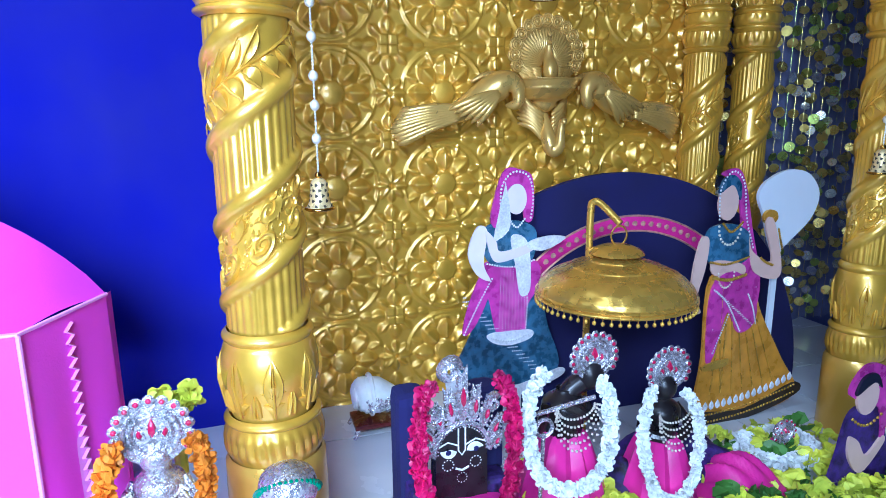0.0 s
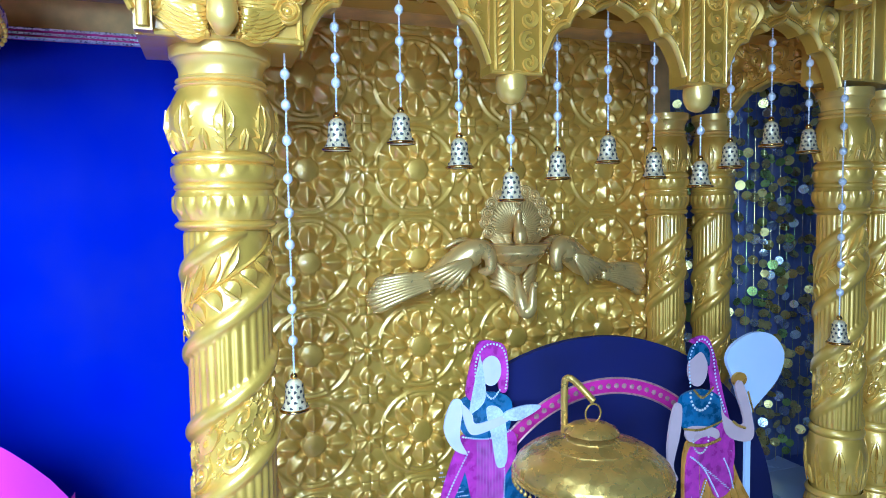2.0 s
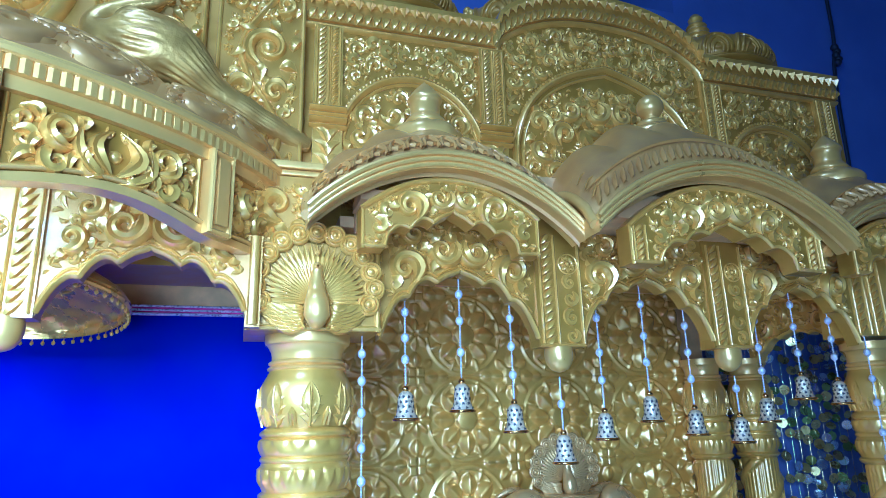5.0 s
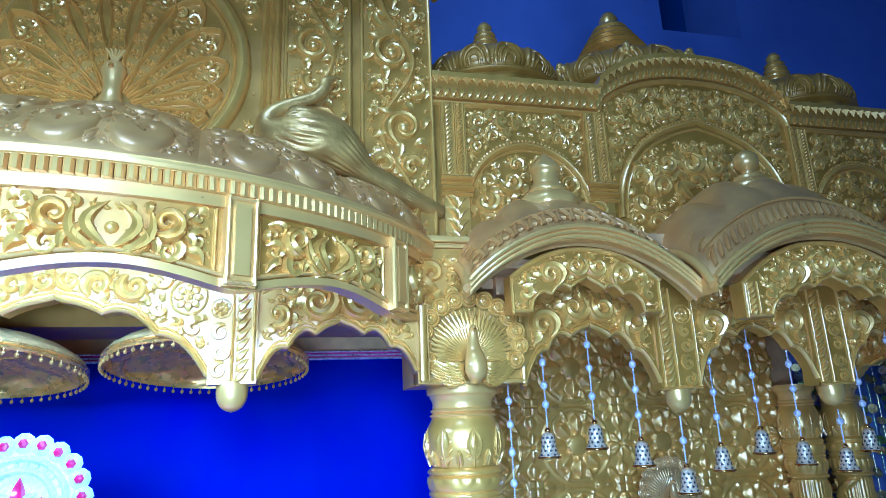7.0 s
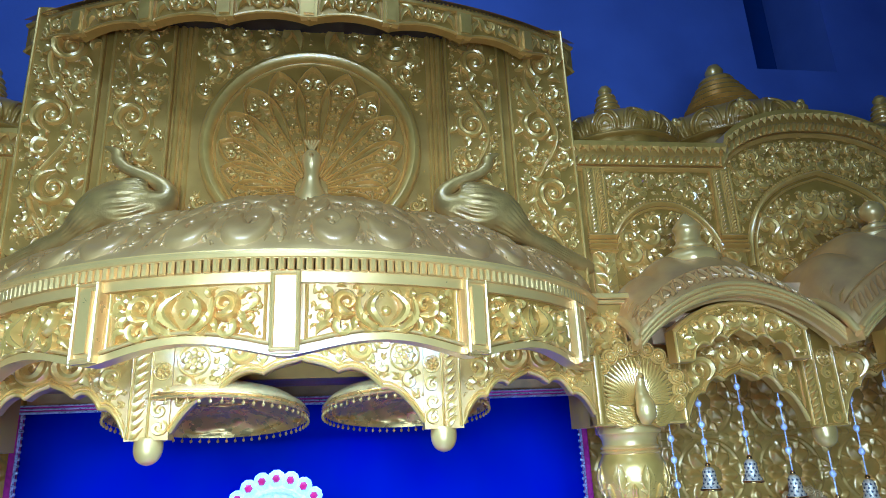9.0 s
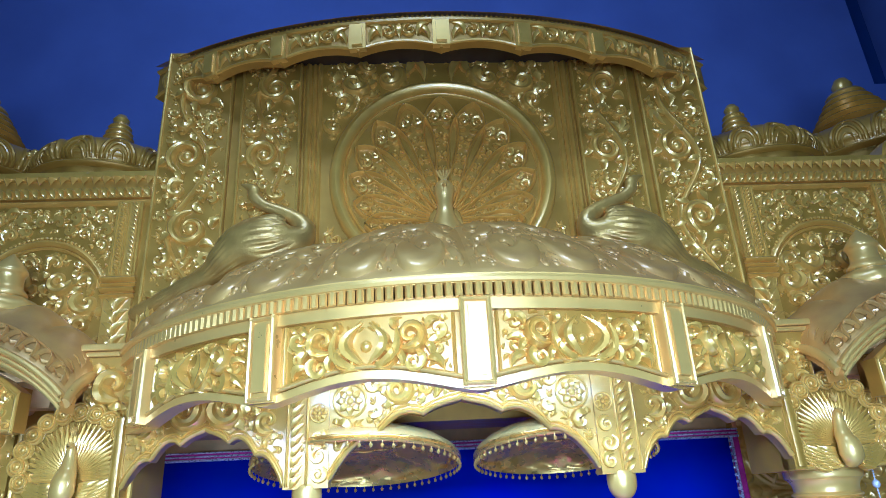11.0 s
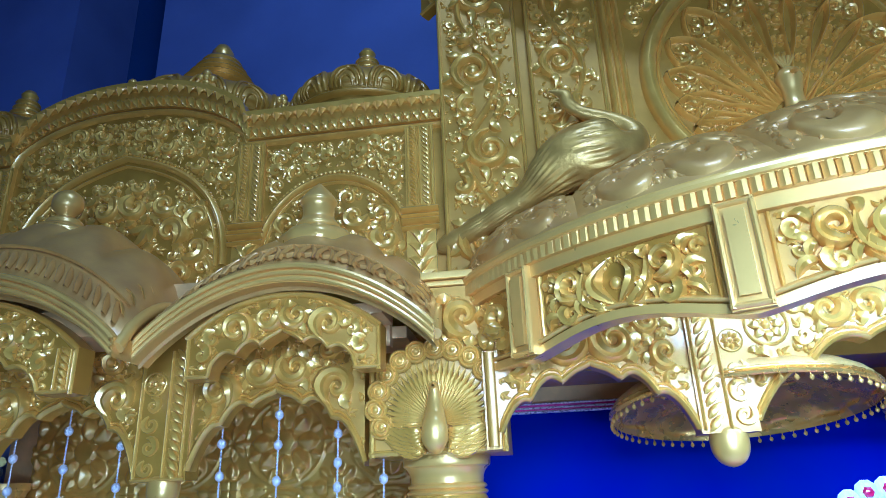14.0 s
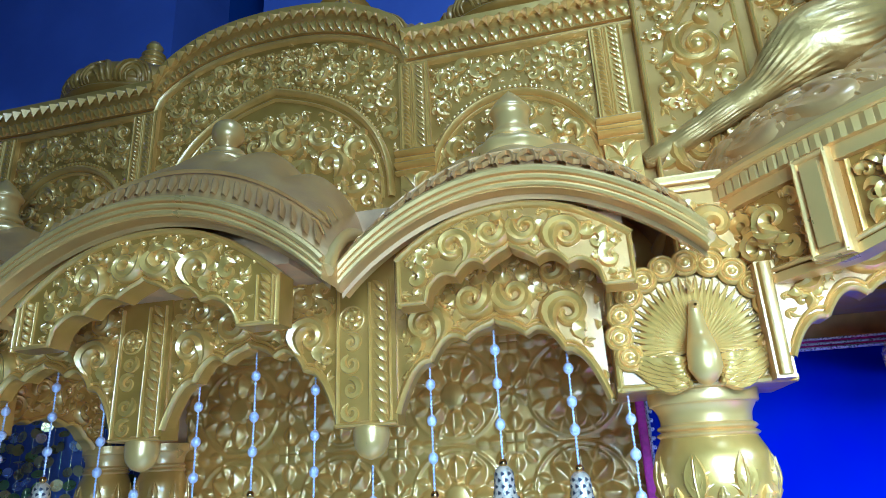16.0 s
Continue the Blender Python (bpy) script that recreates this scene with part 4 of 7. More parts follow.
def parapet():
    root = thing("parapet", "gold painted parapet wall with carved arched panels and toothed cornice", "parapet", "parapets")
    y = SHRINE
    us = np.concatenate([np.linspace(0.842, 1.365, 20), np.linspace(1.37, 2.06, 61), np.linspace(2.065, 2.60, 20)])
    top = top_line(us)
    g = Geo()
    plate(g, flat(0, y, 0), us, 2.14, top - 0.02, 0.08, nv=4)
    g.make("wall_board", GOLD_SHADE, root)
    M = flat(0, y, 0)
    g = Geo()
    plate(g, M, us, top - 0.078, top - 0.024, 0.03, h0=0.016)
    plate(g, M, us, top - 0.024, top + 0.0, 0.07, h0=0.03)
    rope(g, M, np.stack([us, top - 0.088], 1), 0.009, 1.0, h0=0.0)
    g.make("cornice", GOLD, root)
    # rope of slanted leaves, then a row of teeth under the ledge
    g = Geo()
    Mc = flat(0, y - 0.016, 0)
    seg = np.concatenate([[0], np.cumsum(np.hypot(np.diff(us), np.diff(top)))])
    n = int(seg[-1] / 0.024)
    for k in range(n):
        d = (k + 0.5) * seg[-1] / n
        x, zz = np.interp(d, seg, us), np.interp(d, seg, top)
        x2, z2 = np.interp(min(d + 0.02, seg[-1]), seg, us), np.interp(min(d + 0.02, seg[-1]), seg, top)
        leaf(g, Mc, (x, zz - 0.078), (x2, z2 - 0.044), 0.0105, 1.0, 0.12)
    g.make("leaf_rope", GOLD, root)
    tg = Geo()
    Mt = flat(0, y - 0.030, 0)
    n = int(seg[-1] / 0.030)
    for k in range(n):
        d0, d1 = k * seg[-1] / n, (k + 1) * seg[-1] / n
        xa, xb, xm = np.interp([d0, d1, (d0 + d1) / 2], seg, us)
        za, zb, zm = np.interp([d0, d1, (d0 + d1) / 2], seg, top)
        p = Mt(np.array([xa, xb, xm, xm]), np.array([za - 0.018, zb - 0.018, zm - 0.044, zm - 0.022]), np.array([0, 0, 0.002, 0.016]))
        tg.add(p, [(0, 2, 3), (2, 1, 3), (1, 0, 3)])
    tg.make("toothed_edge", GOLD, root, sharp=20)
    # pilasters
    for x in (0.905, 1.352, 2.085, 2.53):
        g = Geo()
        gbox(g, x - 0.036, x + 0.036, y - 0.014, y + 0.01, 2.2, 2.80)
        g.make("pilaster", GOLD, root)
        g = Geo()
        Mp = flat(0, y - 0.014, 0)
        twisted_post(g, Mp, x - 0.014, 2.57, 2.79, 0.032)
        twisted_post(g, Mp, x + 0.018, 2.57, 2.79, 0.026)
        for zz, r in ((2.556, 0.008), (2.540, 0.006), (2.526, 0.008), (2.508, 0.006)):
            rope(g, Mp, [(x - 0.046, zz), (x + 0.046, zz)], r, 1.3)
        for k in range(4):
            for sg in (-1, 1):
                leaf(g, Mp, (x, 2.36 + 0.035 * k), (x + sg * 0.034, 2.40 + 0.035 * k), 0.010, 1.0, 0.2 * sg)
        g.make("pilaster_carving", GOLD, root)

    # arched fields: beaded arch, foliage within and above
    def field(cx, a, z_spring, z_apex, point, seed, x_lo, x_hi, rm):
        th = np.linspace(0, np.pi, 61)
        px = cx + a * np.cos(th)
        pz = z_spring + (z_apex - z_spring) * (np.sin(th) ** (1.0 if not point else 0.86)) + (0.02 * (1 - np.abs(np.cos(th))) ** 4 if point else 0)
        g = Geo()
        rope(g, M, np.stack([px, pz], 1), 0.009, 0.9)
        L = np.concatenate([[0], np.cumsum(np.hypot(np.diff(px), np.diff(pz)))])
        nb = int(L[-1] / 0.012)
        for k in range(nb):
            d = (k + 0.5) * L[-1] / nb
            dome_bead(g, M, (np.interp(d, L, px), np.interp(d, L, pz) + 0.013), 0.0056, 1.0, 0.004, 6, 2)
        rope(g, M, np.stack([cx + (px - cx) * 0.93, z_spring + (pz - z_spring) * 0.93], 1), 0.0045, 0.9)
        g.make("beaded_arch", GOLD, root)

        def arch_top(x):
            t = np.clip((x - cx) / a, -1, 1)
            return z_spring + (z_apex - z_spring) * math.sqrt(max(0, 1 - t * t)) ** (1.0 if not point else 0.86)
        g = Geo()
        fill(g, M, lambda x, zz: abs(x - cx) < a * 0.93 and zz > 2.30 and zz < z_spring + (arch_top(x) - z_spring) * 0.9 - 0.006, (cx - a, cx + a, 2.30, z_apex), rm, 0.009, seed, cx, 0.75, 2200)
        g.make("arch_foliage", GOLD, root, "flowers and curling leaves in relief", kind="stuff")
        g = Geo()
        fill(g, M, lambda x, zz: x_lo < x < x_hi and zz > arch_top(x) + 0.024 and zz > 2.56 and zz < float(top_line(np.array(x))) - 0.10, (x_lo, x_hi, 2.56, 3.0), rm * 0.62, 0.008, seed + 1, cx, 0.75, 2600)
        g.make("spandrel_carving", GOLD, root, kind="stuff")
    field(1.128, 0.196, 2.46, 2.675, False, 51, 0.945, 1.313, 0.040)
    field(WX, 0.300, 2.46, 2.775, True, 61, 1.395, 2.045, 0.044)
    field(2.305, 0.196, 2.46, 2.675, False, 71, 2.125, 2.49, 0.040)
    return root


pp = parapet()
copy_thing(pp, MIRROR)


# ---- roof domes ----
def dome(cx, cy, r, z0, h, tip, stepped):
    root = thing("roof_dome", "gold painted ribbed dome with a ringed finial", "dome", "roof domes")
    g = Geo()
    n = 13 if not stepped else 16
    prof = spun([(r * 0.92, z0 - 0.20), (r * 0.95, z0), (r * 1.0, z0 + h * 0.22), (r * 0.90, z0 + h * 0.55), (r * 0.62, z0 + h * 0.83), (r * 0.28, z0 + h)], 6)

    def petal(th, z):
        t = np.clip((z - z0) / h, 0, 1)
        return 0.010 * (np.abs(np.cos(th * n / 2)) ** 0.8 - 0.5) * (1 - t ** 2)
    fp = np.array(fine(prof, 0.008))
    lathe(g, fp, cx, cy, 126, bump=petal)
    order = np.argsort(fp[:, 1])

    def on_dome(u, v, hgt):
        u, v, hgt = np.broadcast_arrays(np.asarray(u, float), np.asarray(v, float), np.asarray(hgt, float))
        rr = np.interp(v, fp[order, 1], fp[order, 0]) + petal(u / r, v) + hgt
        return np.stack([cx + rr * np.sin(u / r), cy - rr * np.cos(u / r), v + 0.35 * hgt], -1)
    w = 2 * np.pi * r / n
    an = np.linspace(0, np.pi, 15)
    for k in range(n):
        for s in (0.92, 0.62, 0.34):
            rope(g, on_dome, np.stack([k * w + 0.46 * w * s * np.cos(an), z0 + 0.016 + h * 0.62 * s * np.sin(an)], 1), 0.0055 * (0.5 + s), 0.6)
    lathe(g, torus_prof(z0 - 0.012, z0 + 0.012, r * 0.96, r * 1.03, 6), cx, cy, 48)
    g.make("shell", GOLD_SHADE, root)
    g = Geo()
    zt = z0 + h
    m = 6 if stepped else 5
    pr = [(r * 0.36, zt - 0.02)]
    hh = tip - zt
    for k in range(m):
        z = zt + hh * 0.72 * k / m
        rr = r * (0.50 - 0.34 * k / m) if stepped else r * (0.26 - 0.12 * k / m)
        pr += [(rr * 0.86, z), (rr, z + hh * 0.04), (rr * 0.9, z + hh * 0.085), (rr * 0.78, z + hh * 0.10)]
    pr += [(r * 0.10, zt + hh * 0.74), (r * 0.115, zt + hh * 0.84), (r * 0.07, zt + hh * 0.95), (0.001, tip)]
    lathe(g, pr, cx, cy, 28)
    g.make("finial", GOLD, root, "stacked ring finial")
    if stepped:
        gb = Geo()
        for d in range(4):
            ball(gb, (0.018 * math.cos(d * 1.57), 0, 0.018 * math.sin(d * 1.57)), 0.016, 8, 5)
        ball(gb, (0, -0.006, 0), 0.013, 8, 5)
        b0 = gb.make("flower_boss", GOLD, root)
        for k in range(8):
            a = math.pi * (k / 7 - 0.5) * 1.7
            o = b0 if k == 0 else new("flower_boss", b0.data)
            o.parent = root
            o.matrix_basis = Matrix.Translation((cx + r * 0.97 * math.sin(a), cy - r * 0.97 * math.cos(a), z0 + h * 0.42)) @ Matrix.Rotation(a, 4, "Z")
    return root


for args in ((1.115, 1.68, 0.238, 2.965, 0.165, 3.285, False), (1.715, 1.85, 0.345, 3.05, 0.20, 3.52, True), (2.33, 1.68, 0.238, 2.965, 0.165, 3.285, False)):
    d = dome(*args)
    copy_thing(d, MIRROR)
deck = tagged(part("roof_deck", box(-2.6, 2.6, 1.485, 2.395, 2.80, 2.85), SOFFIT), "plain board deck behind the parapets", "roof", kind="structure")


# ---- central bay: velvet, bowed canopy, arches ----
def velvet():
    root = thing("velvet_backdrop", "royal blue velvet backdrop edged with magenta and silver braid", "backdrop cloth")
    g = Geo()
    u, v = np.meshgrid(np.linspace(-0.91, 0.91, 120), np.linspace(FLOOR, 2.10, 70), indexing="ij")
    w = 0.0025 * np.sin(u * 23 + 1.3 * np.sin(v * 3)) + 0.002 * np.sin(u * 9 + v * 5) + 0.0012 * np.sin(u * 61 + v * 2)
    g.grid(np.stack([u, 1.806 + w, v], -1))
    g.make("cloth", VELVET, root, sharp=0)
    for nm, x0, x1, z0, z1 in (("braid_top", -0.935, 0.935, 2.096, 2.124), ("braid_side", -0.935, -0.907, FLOOR, 2.096), ("braid_side", 0.907, 0.935, FLOOR, 2.096)):
        b = part(nm, box(x0, x1, 1.786, 1.80, z0, z1, 0.004), MAGENTA, root, "magenta brocade braid")
        g = Geo()
        M = flat(0, 1.786, 0)
        if nm == "braid_top":
            for dz, r in ((0.003, 0.004), (0.014, 0.003), (0.025, 0.003)):
                rope(g, M, [(x0, z0 + dz), (x1, z0 + dz)], r, 1.0)
        else:
            sg = 1 if x0 < 0 else -1
            xe = x1 if x0 < 0 else x0
            rope(g, M, [(xe - sg * 0.003, z0), (xe - sg * 0.003, z1)], 0.004, 1.0)
            n = 70
            for k in range(n):
                dome_bead(g, M, (xe + sg * 0.004, z0 + (k + 0.5) * (z1 - z0) / n), 0.0055, 0.8, 0, 6, 2)
        g.make("silver_edging", SILVER_LACE, b, "silver lace edging")
    return root


velvet()

CY, CR = 1.628, 0.873
DRUM = arc_map(0, CY, CR)
BLOCKS = (-0.759, -0.382, 0.0, 0.382, 0.759)


def fascia_low(u):
    u = np.asarray(u, float)
    k = np.clip(np.searchsorted(BLOCKS, u), 1, 4)
    a, b = np.array(BLOCKS)[k - 1], np.array(BLOCKS)[k]
    t = np.clip((u - a) / (b - a), 0, 1)
    return 2.117 + 0.030 * np.sin(np.pi * t) ** 1.3


def bow_canopy():
    root = thing("bow_fronted_canopy", "gold painted bow-fronted canopy with carved fascia and dentil band", "canopy")
    E, ED = 0.94, 0.94
    us = np.linspace(-E, E, 161)
    lo = fascia_low(us)
    g = Geo()
    plate(g, DRUM, us, lo, 2.275, 0.03, nv=2)
    g.make("fascia_board", GOLD_SHADE, root)
    g = Geo()
    plate(g, DRUM, us, lo - 0.004, lo + 0.010, 0.034, h0=0.007)
    rope(g, DRUM, np.stack([us, lo + 0.017], 1), 0.004, 0.9, h0=0.004)
    plate(g, DRUM, us, 2.252, 2.276, 0.03, h0=0.012)
    ud = us * (ED / E)
    plate(g, DRUM, ud, 2.296, 2.314, 0.06, h0=0.026)
    rope(g, DRUM, np.stack([ud, np.full(161, 2.304)], 1), 0.008, 0.6, h0=0.024)
    g.make("fascia_moulding", GOLD_SMOOTH, root, "smooth gold mouldings")
    for k in range(4):
        a, b = BLOCKS[k] + 0.038, BLOCKS[k + 1] - 0.038
        c, w = (a + b) / 2, (b - a) / 2
        g = Geo()
        ub = np.linspace(a, b, 25)
        rope(g, DRUM, np.stack([ub, fascia_low(ub) + 0.020], 1), 0.0035, 1.0)
        rope(g, DRUM, [(a, float(fascia_low(a)) + 0.02), (a, 2.25)], 0.0035, 1.0)
        rope(g, DRUM, [(b, float(fascia_low(b)) + 0.02), (b, 2.25)], 0.0035, 1.0)
        # central bud between two sprays
        for sg in (-1, 1):
            leaf(g, DRUM, (c, 2.165), (c + sg * 0.004, 2.244), 0.011, 1.5, -0.42 * sg, 0.0, 9)
            leaf(g, DRUM, (c + sg * 0.006, 2.158), (c + sg * 0.050, 2.243), 0.010, 1.5, -0.30 * sg, 0.0, 9)
            curl(g, DRUM, (c + sg * 0.032, 2.176), 0.022, 1.57 + sg * 0.6, -sg, 1.3, 0.26, 1.4)
            curl(g, DRUM, (c + sg * 0.078, 2.215), 0.027, 3.9 if sg > 0 else -0.8, sg, 1.35, 0.26, 1.4)
            curl(g, DRUM, (c + sg * 0.083, 2.168), 0.020, 1.57, -sg, 1.3, 0.26, 1.4)
            curl(g, DRUM, (c + sg * 0.124, 2.190), 0.017, 1.57 - sg, sg, 1.3, 0.26, 1.4)
            for dx, dz, ex, ez in ((0.05, 2.19, 0.062, 2.155), (0.105, 2.222, 0.133, 2.240), (0.104, 2.172, 0.136, 2.150), (0.1, 2.20, 0.115, 2.17), (0.052, 2.225, 0.06, 2.247), (0.012, 2.16, 0.045, 2.150)):
                leaf(g, DRUM, (c + sg * dx, dz), (c + sg * ex, ez), 0.009, 1.4, 0.25 * sg)
        dome_bead(g, DRUM, (c, 2.20), 0.011, 0.8)
        done_in = lambda x, z, c=c, w=w: abs(x - c) < w - 0.006 and z > float(fascia_low(x)) + 0.024 and z < 2.247
        fill(g, DRUM, done_in, (c - w, c + w, 2.13, 2.25), 0.02, 0.0055, 90 + k, c, 1.0, 1500, 0.0, [(c + 0.012, 2.20, 0.030), (c + 0.032, 2.176, 0.024), (c + 0.078, 2.215, 0.029), (c + 0.083, 2.168, 0.022), (c + 0.124, 2.190, 0.018), (c + 0.045, 2.225, 0.016)])
        g.make("fascia_carving", GOLD, root, "mirrored sprays of carved leaves")
    for sg in (-1, 1):
        g = Geo()
        fill(g, DRUM, lambda x, z, sg=sg: 0.792 < x * sg < 0.924 and 2.138 < z < 2.248, (0.79 * sg, 0.925 * sg, 2.13, 2.25), 0.034, 0.007, 97, None, 1.0, 900)
        for u in (0.790, 0.926):
            rope(g, DRUM, [(sg * u, 2.135), (sg * u, 2.25)], 0.0035, 1.0)
        g.make("fascia_carving", GOLD, root, "carved scrolls on the fascia end")
    for k, u in enumerate(BLOCKS):
        g = Geo()
        plate(g, DRUM, np.linspace(u - 0.027, u + 0.027, 4), 2.118, 2.274, 0.04, h0=0.020)
        plate(g, DRUM, np.linspace(u - 0.013, u + 0.013, 3), 2.136, 2.256, 0.02, h0=0.027)
        for du in (-0.023, 0.023):
            rope(g, DRUM, [(u + du, 2.120), (u + du, 2.272)], 0.0045, 0.9, 4, 0.020)
        for z in (2.124, 2.268):
            rope(g, DRUM, [(u - 0.026, z), (u + 0.026, z)], 0.0045, 0.9, 4, 0.020)
        g.make("fascia_block", GOLD_SMOOTH, root, "gold block with a moulded frame")
    # dentils, one small mesh shared by all
    gd = Geo()
    lathe(gd, [(0.0001, -0.012), (0.0076, -0.0118), (0.0076, 0.0118), (0.0001, 0.012)], 0, 0, 8)
    d0 = gd.make("dentil", GOLD_SMOOTH, root)
    n = 110
    for k in range(n):
        a = (-ED + (k + 0.5) * 2 * ED / n) / CR
        d = d0 if k == 0 else new("dentil", d0.data)
        d.parent = root
        d.matrix_basis = Matrix.Translation(((CR + 0.016) * math.sin(a), CY - (CR + 0.016) * math.cos(a), 2.285)) @ Matrix.Rotation(-a, 4, "Z") @ Matrix.Diagonal((1, 1.7, 1, 1))
    return root


bow = bow_canopy()
ROOF_A = math.radians(60)


def roof_map(u, v, h):
    """u: angle, v: 0 at the front edge to 1 at the tower."""
    u, v, h = np.broadcast_arrays(np.asarray(u, float), np.asarray(v, float), np.asarray(h, float))
    x0, y0 = (CR + 0.022) * np.sin(u), CY - (CR + 0.022) * np.cos(u)
    q = np.clip(u / ROOF_A, -1, 1)
    x1, y1, z1 = 0.80 * np.sin(q * np.pi / 2) * (0.35 + 0.65 * np.abs(q)), 1.37 + 0 * u, 2.345 + 0.30 * np.cos(q * np.pi / 2) ** 0.8
    bulge = 0.055 * np.sin(np.pi * np.clip(v, 0, 1)) * np.cos(q * 1.2)
    x = x0 + (x1 - x0) * v
    y = y0 + (y1 - y0) * v
    z = 2.312 + (z1 - 2.312) * v + bulge
    return np.stack([x + h * 0.4 * np.sin(u), y - h * 0.55 * np.cos(u), z + h * 0.75], -1)


def bow_roof(root):
    # one lobe to a stretch, each embossed with waves of scrolls
    n = 6
    for k in range(n):
        a0, a1 = -ROOF_A + 2 * ROOF_A * k / n, -ROOF_A + 2 * ROOF_A * (k + 1) / n
        w = (a1 - a0) * CR

        def swell(q, v):
            return 0.016 * np.sin(np.pi * np.clip(q, 0, 1)) ** 0.6 * np.sin(np.pi * np.clip(v * 0.9 + 0.12, 0, 1)) * np.clip(v / 0.08, 0, 1) - 0.006 * (v < 0.01)

        def on_lobe(u, v, h, a0=a0, a1=a1, w=w):
            u, v, h = np.broadcast_arrays(np.asarray(u, float), np.asarray(v, float), np.asarray(h, float))
            q = u / w + 0.5
            return roof_map(a0 + (a1 - a0) * q, v / 0.34, swell(q, v / 0.34) + h)
        Q, V = np.meshgrid(np.linspace(0, 1, 48), np.linspace(0, 1, 48), indexing="ij")
        g = Geo()
        g.grid(roof_map(a0 + (a1 - a0) * Q, V, swell(Q, V)))
        lobe = g.make("roof_lobe", GOLD_ROOF, root, "swelling lobe of the bowed roof", sharp=0)
        g = Geo()
        within = lambda x, z, w=w: abs(x) < w * 0.47 and 0.014 < z < 0.325
        done = []
        for sg in (1, -1):
            for cx, cz, R, a, hand in ((0.066, 0.064, 0.046, 2.6, 1), (0.110, 0.140, 0.036, -1.2, -1), (0.046, 0.168, 0.040, 2.2, 1), (0.098, 0.226, 0.034, -1.4, -1), (0.040, 0.262, 0.032, 2.4, 1)):
                c = (sg * cx * w / 0.30, cz)
                done.append((*c, R * 1.15))
                curl(g, on_lobe, c, R, a if sg > 0 else math.pi - a, hand * sg, 1.2, 0.30, 0.42)
                for t in range(5):
                    b = (a + hand * (0.4 + 0.8 * t)) if sg > 0 else math.pi - (a + hand * (0.4 + 0.8 * t))
                    e, f = np.array([math.cos(b), math.sin(b)]), np.array([math.cos(b - hand * sg * 0.5), math.sin(b - hand * sg * 0.5)])
                    p1 = np.array(c) + f * R * 1.42
                    if within(*p1):
                        leaf(g, on_lobe, np.array(c) + e * R * 0.9, p1, R * 0.30, 0.42, 0.25 * hand * sg)
        for z in (0.03, 0.11, 0.20):
            leaf(g, on_lobe, (0, z), (0, z + 0.062), 0.013, 0.42)
        fill(g, on_lobe, within, (-w / 2, w / 2, 0.01, 0.33), 0.020, 0.008, 331 + k, 0.0, 0.5, 900, 0.0, done)
        g.make("roof_carving", GOLD_ROOF, lobe, "scrolled leaves carved on the roof")
    # corner returns beside the capitals
    for sg in (-1, 1):
        xs = sorted((sg * 0.715, sg * 0.862))
        g = Geo()
        gbox(g, xs[0], xs[1], 1.198, 1.39, 2.152, 2.296)
        g.make("corner_return", GOLD_SHADE, root)
        g = Geo()
        M = flat((xs[0] + xs[1]) / 2, 1.198, 2.222)
        fill(g, M, lambda x, z: abs(x) < 0.066 and abs(z) < 0.062, (-0.07, 0.07, -0.07, 0.07), 0.050, 0.007, 131, None, 1.0, 900)
        for x in (-0.070, 0.070):
            rope(g, M, [(x, -0.068), (x, 0.068)], 0.004)
        g.make("corner_carving", GOLD, root)
        for z0, z1, d in ((2.297, 2.309, 0.008), (2.310, 2.326, 0.016)):
            part("ledge", box(xs[0] - d, xs[1] + d, 1.198 - d, 1.383, z0, z1, 0.004), GOLD_SMOOTH, root)
    # underside
    g = Geo()
    us = np.linspace(-0.84, 0.84, 41)
    front = np.stack([CR * 0.97 * np.sin(us / CR), CY - CR * 0.97 * np.cos(us / CR), np.full(41, 2.235)], -1)
    back = np.stack([us * 1.1, np.full(41, 1.84), np.full(41, 2.235)], -1)
    g.grid(np.stack([front, back], 1))
    g.make("soffit", SOFFIT, root, "dull gold carved soffit")
    g = Geo()
    M = lambda u, v, h: np.stack(np.broadcast_arrays(u, v, 2.234 - h), -1)
    for cx in (-0.55, 0.0, 0.55):
        for r in (0.20, 0.15, 0.09):
            ring(g, M, (cx, 1.48), r, 0.012, 0.6, 0, 36)
        rosette(g, M, (cx, 1.48), 0.13, 12, 0.4)
    for x in (-0.80, -0.275, 0.275, 0.80):
        rope(g, M, [(x, 1.2), (x, 1.8)], 0.02, 0.7)
        rope(g, M, [(x + 0.035, 1.2), (x + 0.035, 1.8)], 0.008, 0.7)
    fill(g, M, lambda x, z: abs(x) < 0.85 and 1.22 < z < 1.78 and min(math.hypot(x - c, z - 1.48) for c in (-0.55, 0, 0.55)) > 0.22, (-0.85, 0.85, 1.2, 1.8), 0.05, 0.015, 77, 0.0, 0.5, 900)
    g.make("soffit_carving", SOFFIT, root)
    part("back_frieze", box(-0.95, 0.95, 1.815, 1.85, 2.10, 2.24), SOFFIT, root, "dull gold frieze above the velvet")


bow_roof(bow)


